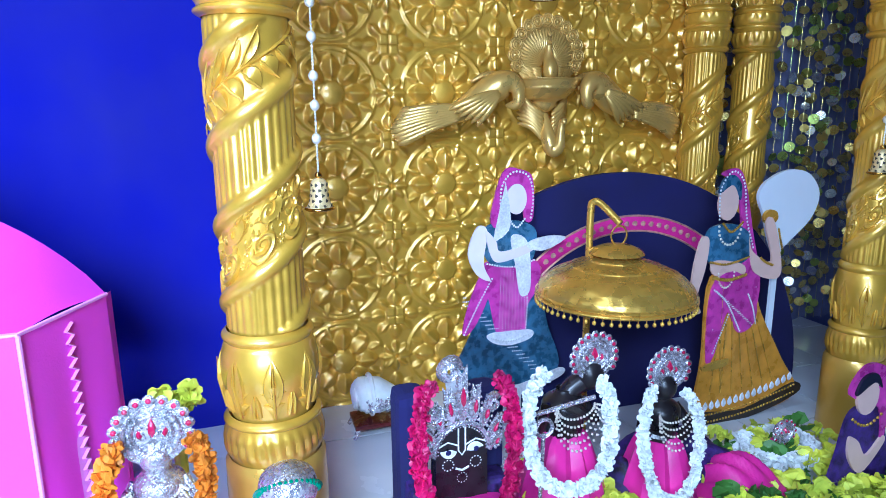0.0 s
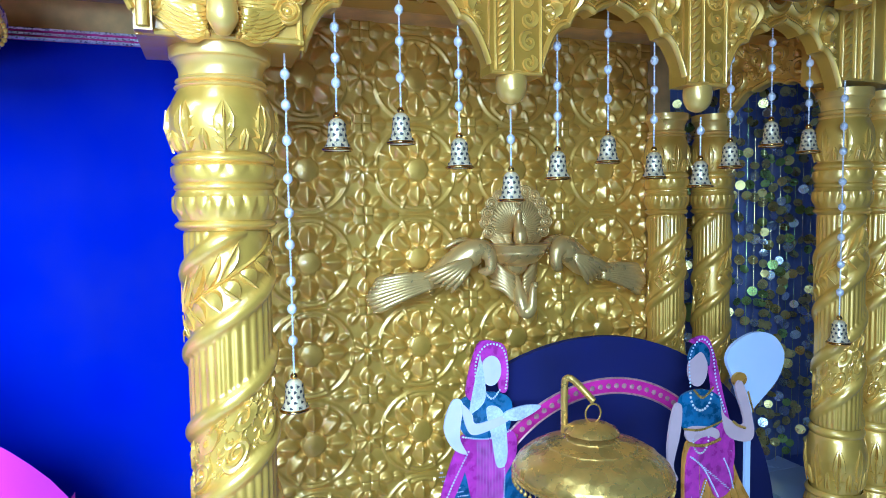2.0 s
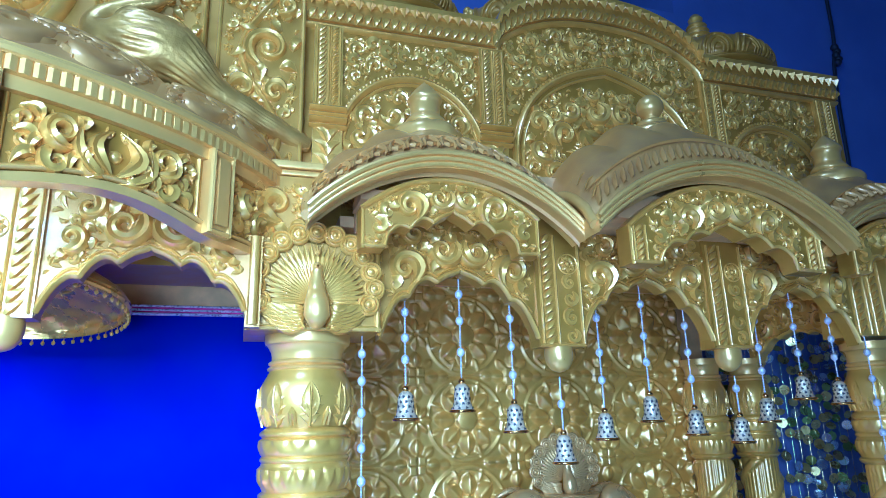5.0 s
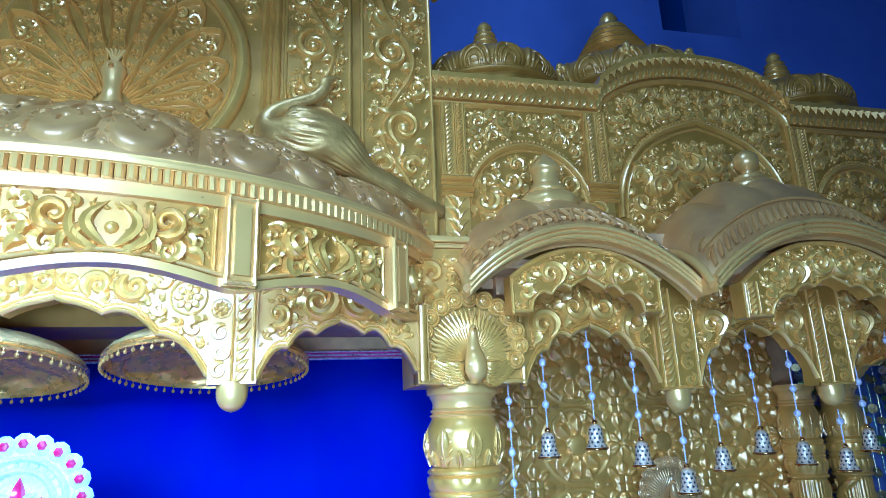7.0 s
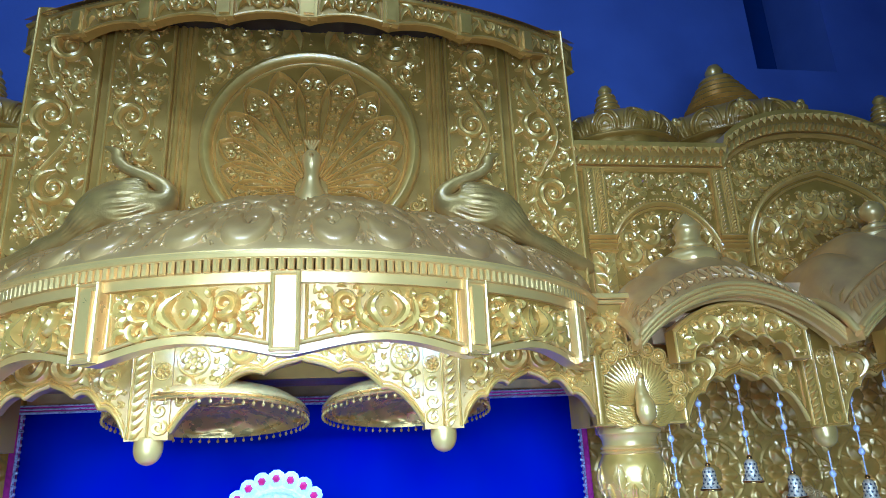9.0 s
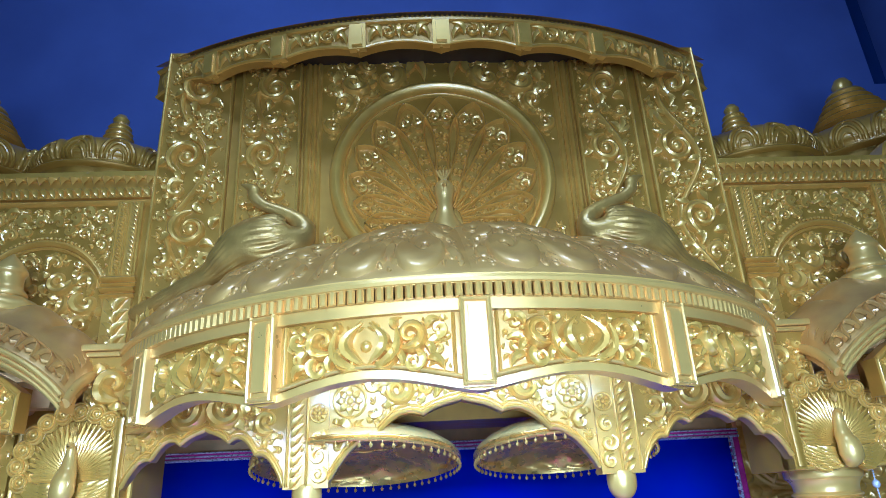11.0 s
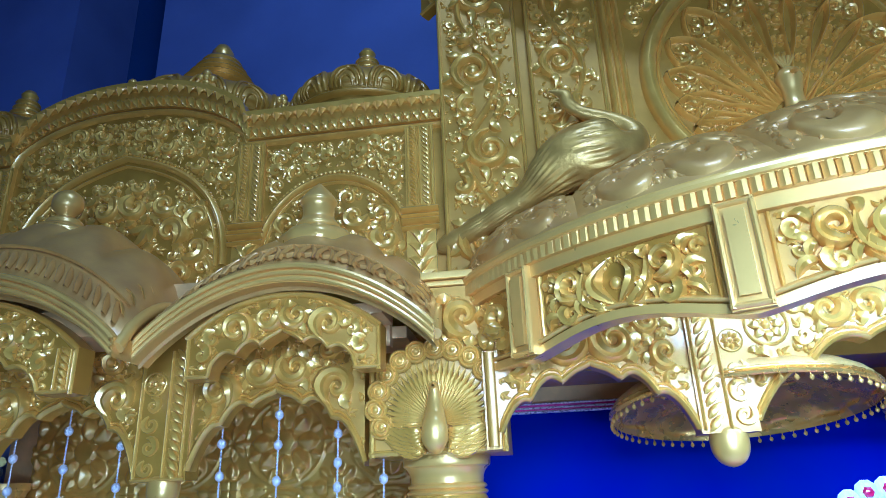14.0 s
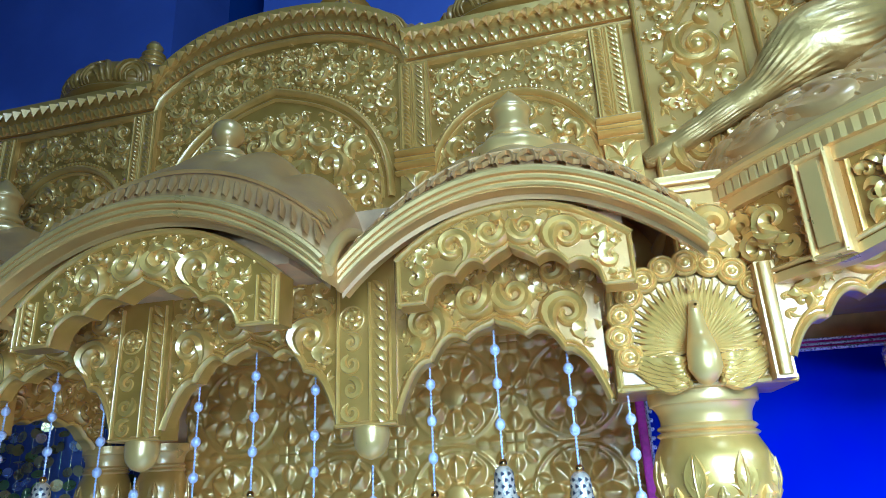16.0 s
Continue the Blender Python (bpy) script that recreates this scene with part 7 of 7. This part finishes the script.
def altar_umbrella():
    root = thing("altar_umbrella", "embossed brass ceremonial umbrella hung on a bent pole", "umbrella")
    sub = new("dome")
    sub.parent = root
    umbrella_form(0.178, 0.100, root, BRASS)
    bpy.data.objects.remove(sub)
    g = Geo()
    tube(g, smooth_path([(-0.035, 0.06, FLOOR - 1.085), (-0.035, 0.06, 0.0), (-0.035, 0.06, 0.18), (-0.030, 0.055, 0.208), (-0.018, 0.04, 0.203), (0.006, 0.0, 0.165)], 6), 0.0085, 10)
    g.make("pole", BRASS, root, "bent brass pole")
    g = Geo()
    a = np.linspace(0, 2 * np.pi, 21)
    tube(g, np.stack([0.004 + 0.020 * np.cos(a), 0 * a, 0.138 + 0.022 * np.sin(a)], 1), 0.0022, 6)
    g.make("ring", BRASS, root)
    g = Geo()
    lathe(g, [(0.06, 0.098), (0.05, 0.108), (0.03, 0.116), (0.001, 0.119)], 0, 0, 40, bump=lambda th, z: 0.003 * np.abs(np.sin(th * 14)))
    g.make("cap", BRASS, root)
    root.matrix_basis = pose(1.628, 1.28, 1.086)
    return root


altar_umbrella()


def plinth(x, y, w, d, z1, material, name="stand", label="low cloth covered stand under a statue"):
    return tagged(part(name, box(x - w, x + w, y - d, y + d, FLOOR, z1, 0.01), material), label, "stand")


# black faced plaque with a filigree crown
def dark_plaque():
    x, y, z = 1.197, 1.105, 0.788
    g = Geo()
    g.paint(BLACK_STONE)
    a = np.linspace(0, np.pi, 20)
    cut(g, np.concatenate([np.stack([x + 0.052 * np.cos(a), z + 0.075 + 0.058 * np.sin(a)], 1), [[x - 0.052, z - 0.1], [x + 0.052, z - 0.1]]]), y, 0.035, 1, False)
    M = flat(x, y, z)
    g.paint(SILVER)
    rope(g, M, np.stack([0.056 * np.cos(a), 0.075 + 0.062 * np.sin(a)], 1), 0.005, 1.0)
    for k in range(26):
        b = math.pi * (k + 0.5) / 26
        dome_bead(g, M, (0.049 * math.cos(b), 0.075 + 0.054 * math.sin(b)), 0.0022, 1.0, 0.001, 6, 2)
    # overlapping sprays: tall in the middle, spread at the sides, each set with a red stone
    plan = [(0.0, 0.132, 0.0, 0.255, 0.021)] + [(sg * u, v, sg * u2, v2, w) for sg in (-1, 1) for u, v, u2, v2, w in ((0.020, 0.130, 0.030, 0.215, 0.017), (0.038, 0.118, 0.058, 0.190, 0.016), (0.052, 0.095, 0.080, 0.150, 0.014), (0.058, 0.075, 0.080, 0.112, 0.012))]
    for u, v, u2, v2, w in plan:
        g.paint(SILVER)
        for d in (-0.5, 0.5):
            leaf(g, M, (u, v), (u2 + d * w, v2), w * 0.62, 0.5, 0.10 * d, 0.002, 8)
        e = np.array([u2 - u, v2 - v])
        L = np.linalg.norm(e)
        n = np.array([-e[1], e[0]]) / L
        for q in np.linspace(0.15, 0.95, 7):
            for d in (-1, 1):
                p = np.array([u, v]) + e * q + n * d * w * 0.8 * math.sin(math.pi * q ** 0.8)
                dome_bead(g, M, p, 0.0032, 0.9, 0.006, 6, 2)
        g.paint(RUBY)
        m = np.array([u, v]) + e * 0.5
        leaf(g, M, m - e * 0.16, m + e * 0.16, w * 0.24, 0.7, 0, 0.011, 6)
    g.paint(SILVER)
    for sg, r in ((-1, 0.020), (1, 0.018)):
        curl(g, M, (sg * 0.062, 0.172), r, 0.5, sg, 1.2, 0.26, 1.0, 0.006)
    curl(g, M, (-0.026, 0.246), 0.024, 0.2, 1, 1.2, 0.30, 1.0, 0.006)
    for sg in (-1, 1):
        for k in range(7):
            dome_bead(g, M, (sg * (0.098 - 0.004 * abs(k - 3)), 0.03 + 0.016 * k), 0.0055, 0.9, 0, 6, 2)
    g.paint(WHITE_PETAL)
    for sg in (-1, 1):
        leaf(g, M, (sg * 0.010, 0.078), (sg * 0.044, 0.082), 0.009, 0.3, 0.15)
        rope(g, M, [(sg * 0.008, 0.091), (sg * 0.028, 0.100), (sg * 0.047, 0.092)], 0.0016, 0.6)
        for k in range(11):
            dome_bead(g, M, (sg * 0.028 + 0.011 * math.cos(k * 0.571), 0.052 + 0.011 * math.sin(k * 0.571)), 0.0016, 0.8, 0, 5, 1)
            dome_bead(g, M, (0.010 * math.cos(k * 0.571), 0.022 + 0.010 * math.sin(k * 0.571)), 0.0014, 0.8, 0, 5, 1)
        rope(g, M, [(sg * 0.007, 0.080), (sg * 0.007, 0.128)], 0.0016, 0.6)
        g.paint(NAVY)
        dome_bead(g, M, (sg * 0.028, 0.080), 0.0058, 0.5, 0.003, 8, 2)
        g.paint(WHITE_PETAL)
    rope(g, M, [(-0.007, 0.080), (0, 0.070), (0.007, 0.080)], 0.0016, 0.6)
    rope(g, M, [(-0.014, 0.044), (0, 0.038), (0.014, 0.044)], 0.0022, 0.6)
    ob = g.make("plaque_statue", None)
    tagged(ob, "black stone plaque statue with silver filigree and ruby crown", "statue")
    plinth(x, 1.145, 0.10, 0.035, 0.79, INDIGO)


dark_plaque()
tagged(part("velvet_cushion", box(1.085, 1.15, 1.16, 1.24, FLOOR, 0.965, 0.02), NAVY), "navy velvet cushion with braid standing behind the plaque", "cushion")
tagged(part("velvet_cushion", box(1.245, 1.31, 1.16, 1.24, FLOOR, 0.955, 0.02), NAVY), "navy velvet cushion with braid standing behind the plaque", "cushion")
for sg in (-1, 1):
    garland("rose_garland", "thick rose red petal garland hanging beside the plaque", [(1.195 + sg * 0.066, 1.085, 1.02), (1.195 + sg * 0.088, 1.075, 0.97), (1.195 + sg * 0.094, 1.065, 0.88), (1.195 + sg * 0.080, 1.06, 0.79), (1.195 + sg * 0.06, 1.06, 0.70)], 0.018, MAROON_PETAL, 26, 3 + sg)
g = Geo()
lathe(g, spun([(0.16, FLOOR), (0.15, 0.70), (0.11, 0.755), (0.0, 0.772)], 5), 1.19, 1.05, 40, bump=lambda th, z: 0.012 * np.sin(th * 7 + z * 30))
tagged(g.make("pink_cloth", PINK), "rumpled hot pink satin cloth before the plaque", "cloth")


def robed_statue(x, y, z_head, r, body, skirt, label, crown_r, flute=False, bend=0.0):
    """A small dressed statue kept as one plain form."""
    g = Geo()
    h = z_head - FLOOR
    g.paint(skirt)
    lathe(g, spun([(r * 1.35, FLOOR), (r * 1.15, FLOOR + h * 0.22), (r * 0.75, FLOOR + h * 0.5), (r * 0.5, FLOOR + h * 0.58)], 5), x, y, 32, bump=lambda th, z: 0.006 * np.sin(th * 11))
    g.paint(body)
    lathe(g, spun([(r * 0.5, FLOOR + h * 0.55), (r * 0.62, FLOOR + h * 0.72), (r * 0.58, FLOOR + h * 0.80), (r * 0.25, FLOOR + h * 0.86), (r * 0.25, FLOOR + h * 0.88)], 5), x, y, 24)
    tube(g, smooth_path([(x, y, FLOOR + h * 0.80), (x + bend * 0.4, y, FLOOR + h * 0.88), (x + bend, y - 0.005, z_head - 0.02)], 4), r * 0.3, 10)
    ball(g, (x + bend, y - 0.005, z_head - 0.012), r * 0.42, 16, 10, 1, 1, 1.15)
    for sg in (-1, 1):
        tube(g, smooth_path([(x + sg * r * 0.55, y, FLOOR + h * 0.78), (x + sg * r * 0.85, y - 0.02, FLOOR + h * 0.65), (x + (sg * 0.3 - (0.6 if flute else 0)) * r, y - 0.05, FLOOR + h * (0.84 if flute else 0.62))], 4), 0.011, 8)
    if flute:
        g.paint(SILVER)
        tube(g, [(x - r * 1.6, y - 0.055, FLOOR + h * 0.80), (x + r * 0.5, y - 0.06, FLOOR + h * 0.88)], 0.005, 8)
        tube(g, [(x - r * 1.25, y - 0.08, FLOOR), (x - r * 1.15, y - 0.08, FLOOR + h * 0.72)], 0.0045, 8)
        ring(g, flat(x - r * 1.15, y - 0.08, FLOOR + h * 0.76), (0, 0), 0.018, 0.004, 1.0, 0, 14)
    necklaces(g, x, y - r * 0.55, FLOOR + h * 0.82, r * 0.75, 5)
    g.paint(SILVER)
    jewel_crown(g, x + bend, y - r * 0.30, z_head + crown_r * 0.55, crown_r)
    ob = g.make("dressed_statue", None)
    return tagged(ob, label, "statue")


robed_statue(1.450, 1.175, 0.968, 0.075, BLACK_STONE, PINK, "dark flute-bearing statue in pink cloth with jewelled silver crown", 0.054, True, 0.055)
robed_statue(1.655, 1.125, 0.940, 0.066, BLACK_STONE, PINK, "dark statue in pink dress with pearl strings and silver crown", 0.051)
garland("white_garland", "white blossom garland looped round the flute-bearing statue", [(1.372, 1.11, 1.0), (1.330, 1.09, 0.955), (1.325, 1.08, 0.87), (1.350, 1.07, 0.80), (1.395, 1.06, 0.768), (1.45, 1.06, 0.772), (1.495, 1.07, 0.82), (1.505, 1.085, 0.91), (1.500, 1.11, 0.965)], 0.017, WHITE_PETAL, 64, 21)
garland("white_garland", "white blossom garland looped round the pink dressed statue", [(1.585, 1.065, 0.955), (1.562, 1.05, 0.90), (1.560, 1.04, 0.82), (1.585, 1.035, 0.745), (1.63, 1.03, 0.715), (1.668, 1.035, 0.735), (1.690, 1.04, 0.82), (1.686, 1.05, 0.89), (1.672, 1.07, 0.93)], 0.014, WHITE_PETAL, 66, 22)
g = Geo()
g.paint(PINK)
lathe(g, spun([(0.035, FLOOR), (0.032, FLOOR + 0.03), (0.014, FLOOR + 0.05), (0.018, FLOOR + 0.065), (0.002, FLOOR + 0.08)], 4), 2.015, 1.155, 20)
jewel_crown(g, 2.015, 1.135, FLOOR + 0.10, 0.032, 9)
tagged(g.make("infant_statue", None), "tiny pink dressed statue with a silver crown", "statue")
garland("white_garland", "white blossom garland ring round the tiny statue", [(2.025 + 0.085 * math.cos(a * 0.7854), 1.165 + 0.07 * math.sin(a * 0.7854), FLOOR + 0.040) for a in range(9)], 0.024, WHITE_PETAL, 46, 23)


def petal_bed():
    rng = random.Random(8)
    g = Geo()
    for k in range(330):
        x, y = rng.uniform(1.28, 2.20), rng.uniform(0.90, 1.28)
        if 1.58 < x < 1.76 and y > 1.02 or x < 1.37 and y > 1.0:
            continue
        c = (x, y, FLOOR + rng.uniform(0.01, 0.05))
        g.paint(rng.choice((YELLOW_PETAL, YELLOW_PETAL, YELLOW_PETAL, LEAF_GREEN)))
        petals(g, c, rng.uniform(0.022, 0.040), 9, rng, 0.9, 0.55)
    tagged(g.make("petal_bed", YELLOW_PETAL), "scattered yellow green petals and leaves on the platform", "petals", kind="stuff")


petal_bed()
g = Geo()
u, v = np.meshgrid(np.linspace(0, 1, 40), np.linspace(0, 1, 24), indexing="ij")
hgt = FLOOR + 0.004 + 0.13 * np.sin(np.pi * u) ** 0.6 * np.sin(np.pi * v) ** 0.5 * (0.85 + 0.15 * np.sin(u * 23 + v * 9)) + 0.010 * np.sin(u * 40) * np.sin(np.pi * v)
g.grid(np.stack([1.50 + 0.42 * u, 1.09 + 0.18 * v, hgt], -1))
tagged(g.make("brocade_cloth", INDIGO), "indigo and red brocade cloth draped between the statues", "cloth")
g = Geo()
u, v = np.meshgrid(np.linspace(0, 1, 30), np.linspace(0, 1, 20), indexing="ij")
hgt = FLOOR + 0.004 + 0.09 * np.sin(np.pi * u) ** 0.7 * np.sin(np.pi * v) ** 0.5 + 0.008 * np.sin(u * 30 + v * 12) * np.sin(np.pi * v)
g.grid(np.stack([1.73 + 0.22 * u, 1.01 + 0.16 * v, hgt], -1))
tagged(g.make("pink_cloth", PINK), "folded pink satin end of a draped cloth", "cloth")


# silvered conch on a small lacquer stool
def conch():
    g = Geo()
    x, y, z = 1.146, 1.65, 0.722
    p = smooth_path([(x - 0.075, y, z + 0.030), (x - 0.045, y, z + 0.035), (x, y - 0.01, z + 0.028), (x + 0.05, y - 0.015, z + 0.012), (x + 0.085, y - 0.015, z)], 6)
    tube(g, p, np.interp(np.linspace(0, 1, len(p)), [0, 0.2, 0.45, 0.75, 1], [0.012, 0.046, 0.050, 0.028, 0.006]), 18)
    for k in range(4):
        a = np.linspace(0, 2 * np.pi, 17)
        r = 0.030 + 0.008 * k
        tube(g, np.stack([x - 0.066 + 0.014 * k + 0 * a, y + r * np.cos(a), z + 0.032 + r * np.sin(a)], 1), 0.006, 6)
    g.paint(SILVER)
    M = flat(x + 0.015, y - 0.055, z + 0.02)
    fill(g, M, lambda a, b: abs(a) < 0.06 and abs(b) < 0.022, (-0.06, 0.06, -0.025, 0.025), 0.014, 0.005, 55, None, 0.7, 300)
    tagged(g.make("conch_shell", WHITE_PETAL), "large white conch shell with silver mounting on a stool", "conch shell")
    root = thing("lacquer_stool", "small maroon lacquer stool with curved legs under a conch", "stool")
    part("top", box(x - 0.075, x + 0.075, y - 0.05, y + 0.05, 0.675, 0.687, 0.004), MAROON_WOOD, root)
    for sx in (-1, 1):
        for sy in (-1, 1):
            g = Geo()
            tube(g, smooth_path([(x + sx * 0.062, y + sy * 0.038, 0.677), (x + sx * 0.070, y + sy * 0.044, 0.665), (x + sx * 0.078, y + sy * 0.048, FLOOR + 0.002)], 4), np.linspace(0.009, 0.005, 9), 8)
            g.make("leg", SILVER, root, "silvered curved leg")


conch()


# figure board at the front right, and things in the central bay
g = Geo()
y = 1.02
g.paint(INDIGO)
cut(g, [(1.955, FLOOR), (1.965, 0.78), (1.99, 0.86), (2.06, 0.86), (2.10, 0.78), (2.14, FLOOR)], y, 0.008)
g.paint(ROSE)
cut(g, [(1.975, 0.90), (2.0, 0.955), (2.04, 0.965), (2.075, 0.94), (2.09, 0.86), (2.08, 0.76), (2.06, 0.86)], y - 0.004, 0.008)
g.paint(SKIN)
disc(g, 2.02, y - 0.008, 0.893, 0.030, 0.042, 0.006)
cut(g, [(1.985, 0.80), (2.01, 0.79), (2.04, 0.75), (2.08, 0.79), (2.085, 0.77), (2.03, 0.71), (1.99, 0.75)], y - 0.006, 0.008)
g.paint(HAIR)
cut(g, [(1.985, 0.90), (2.0, 0.938), (2.035, 0.945), (2.055, 0.91), (2.03, 0.925)], y - 0.010, 0.006)
g.paint(BRASS)
for k in range(10):
    dome_bead(g, flat(0, y - 0.006, 0), (1.985 + 0.009 * k, 0.845 - 0.02 * math.sin(k * 0.35)), 0.004, 0.8, 0, 6, 2)
low = g.make("figure_board", None, sharp=30)
low.matrix_basis = Matrix.Translation((0.058, -0.02, 0.002))
tagged(low, "small cut-out board of a figure in navy dress among petals", "cut-out figure")

robed_statue(0.657, 1.165, 0.940, 0.070, SILVER, PINK, "silver faced statue with broad jewelled crown beside the pillar", 0.064)
for sg in (-1, 1):
    garland("marigold_garland", "orange marigold garland hanging beside the silver faced statue", [(0.662 + sg * 0.060, 1.12, 0.975), (0.662 + sg * 0.074, 1.11, 0.93), (0.662 + sg * 0.074, 1.10, 0.85), (0.662 + sg * 0.05, 1.09, 0.74), (0.662 + sg * 0.02, 1.09, 0.69)], 0.021, ORANGE_PETAL, 15, 41 + sg)
rng = random.Random(31)
g = Geo()
for k in range(16):
    petals(g, (0.680 + rng.uniform(-0.035, 0.035), 1.265 + rng.uniform(-0.02, 0.02), 0.965 + rng.uniform(-0.02, 0.025)), 0.026, 12, rng, 1.0, 0.5)
tube(g, [(0.685, 1.265, FLOOR), (0.682, 1.264, 0.96)], 0.012, 8)
tagged(g.make("bouquet", YELLOW_PETAL), "bouquet of yellow green flowers behind the silver faced statue", "flowers")
g = Geo()
g.paint(SILVER)
lathe(g, spun([(0.05, FLOOR), (0.045, 0.82), (0.03, 0.88), (0.036, 0.91), (0.045, 0.935), (0.038, 0.965), (0.002, 0.982)], 5), 0.866, 0.965, 24)
g.paint(surface("green_glass_bead", (0.02, 0.30, 0.16), 0.2, 0.2, 0.2, 60))
for k in range(26):
    a = math.pi * (k / 25 - 0.5) * 1.3
    ball(g, (0.866 + 0.047 * math.sin(a), 0.965 - 0.03 * math.cos(a), 0.935 + 0.03 * math.cos(a)), 0.006, 6, 4)
tagged(g.make("small_statue", None), "small silver statue with green beaded headdress", "statue")


def throne():
    root = thing("draped_throne", "cloth covered throne draped in sheer bright pink fabric", "throne")
    per = [(-0.62, 1.42), (-0.62, 1.16), (0.478, 1.16), (0.568, 1.37), (0.568, 1.42)]
    zt = (1.16, 1.16, 1.165, 1.165, 1.16)
    for (a, b), (za, zb) in zip(zip(per, per[1:]), zip(zt, zt[1:])):
        t, v = np.meshgrid(np.linspace(0, 1, 40), np.linspace(0, 1, 20), indexing="ij")
        x = a[0] + (b[0] - a[0]) * t
        yy = a[1] + (b[1] - a[1]) * t
        z = FLOOR + (za + (zb - za) * t - FLOOR) * v
        f = 0.006 * np.sin(t * 30 * max(0.3, abs(b[0] - a[0]))) * (1 - v)
        g = Geo()
        g.grid(np.stack([x + f * 0.5, yy - f, z], -1))
        g.make("skirt_cloth", PINK_PALE, root)
    g = Geo()
    t, v = np.meshgrid(np.linspace(0, 1, 40), np.linspace(0, 1, 16), indexing="ij")
    xl, xr = -0.62, 0.478 + 0.090 * v
    x = xl + (xr - xl) * t
    z = 1.167 + 0.42 * (1 - np.abs(2 * t - 1)) ** 0.8 * (0.25 + 0.75 * v) + 0.006 * np.sin(t * 25 + v * 4)
    g.grid(np.stack([x, 1.16 + 0.22 * v, z], -1))
    g.make("top_cloth", PINK_PALE, root)
    # pale border with a zigzag stitch
    g = Geo()
    e = np.array([0.085, 0.22]) / math.hypot(0.085, 0.22)
    for s0, s1 in ((0.10, 0.232),):
        v = np.linspace(FLOOR, 1.16, 12)
        a = np.stack([0.476 + e[0] * s0 + 0.003 + 0 * v, 1.16 + e[1] * s0 - 0.003 + 0 * v, v], 1)
        b = np.stack([0.476 + e[0] * s1 + 0.003 + 0 * v, 1.16 + e[1] * s1 - 0.003 + 0 * v, v], 1)
        g.grid(np.stack([a, b], 1))
    g.make("border", PINK_LIGHT, root, "pale pink border strip")
    g = Geo()
    zz = np.linspace(FLOOR, 1.145, 46)
    d = 0.108 + 0.018 * (np.arange(46) % 2)
    tube(g, np.stack([0.476 + e[0] * d + 0.007, 1.16 + e[1] * d - 0.005, zz], 1), 0.0035, 5)
    tube(g, [(0.478, 1.157, FLOOR), (0.480, 1.157, 1.165)], 0.004, 6)
    tube(g, [(-0.62, 1.158, 1.163), (0.480, 1.158, 1.167), (0.570, 1.368, 1.167)], 0.004, 6)
    g.make("piping", PINK_LIGHT, root, "pale zigzag stitching and piping")
    return root


throne()
g = Geo()
g.paint(BLACK_STONE)
lathe(g, spun([(0.12, 1.36), (0.11, 1.42), (0.07, 1.55), (0.075, 1.62), (0.03, 1.66), (0.05, 1.70), (0.045, 1.75), (0.002, 1.78)], 5), -0.065, 1.30, 28)
jewel_crown(g, -0.065, 1.275, 1.765, 0.128, 15, LACE)
tagged(g.make("enthroned_statue", None), "dark statue on the throne with large white and pink crown", "statue")
g = Geo()
ball(g, (0.30, 1.20, 1.30), 0.035, 18, 12)
tube(g, [(0.30, 1.20, 1.22), (0.30, 1.20, 1.27)], 0.01, 8)
tagged(g.make("blue_ornament", surface("teal_glass", (0.01, 0.12, 0.3), 0.15)), "round teal glass ornament on the throne", "ornament")

# cable on the wall
g = Geo()
tube(g, smooth_path([(3.96, 2.39, 4.9), (3.95, 2.385, 4.12), (3.93, 2.38, 3.85), (3.90, 2.385, 3.70), (3.875, 2.385, 3.44), (3.86, 2.39, 2.9)], 6), 0.010, 8)
for k in range(5):
    ball(g, (3.92 + 0.012 * (k % 2), 2.375, 3.83 - 0.025 * k), 0.022, 8, 5)
tagged(g.make("wall_cable", CABLE), "black cable with a taped joint on the wall", "cable")

# ---- marble slabs of the platform, last ----
gs = Geo()
gbox(gs, -0.148, 0.148, -0.148, 0.148, -0.012, 0.0)
slab = gs.make("marble_slab", MARBLE, dais)
first_slab = True
for i in range(-9, 10):
    for j in range(6):
        o = slab if first_slab else new("marble_slab", slab.data)
        first_slab = False
        o.parent = dais
        o.matrix_basis = Matrix.Translation((0.3 * i + 0.15, 0.87 + 0.3 * j - 0.15 + 0.15, FLOOR))
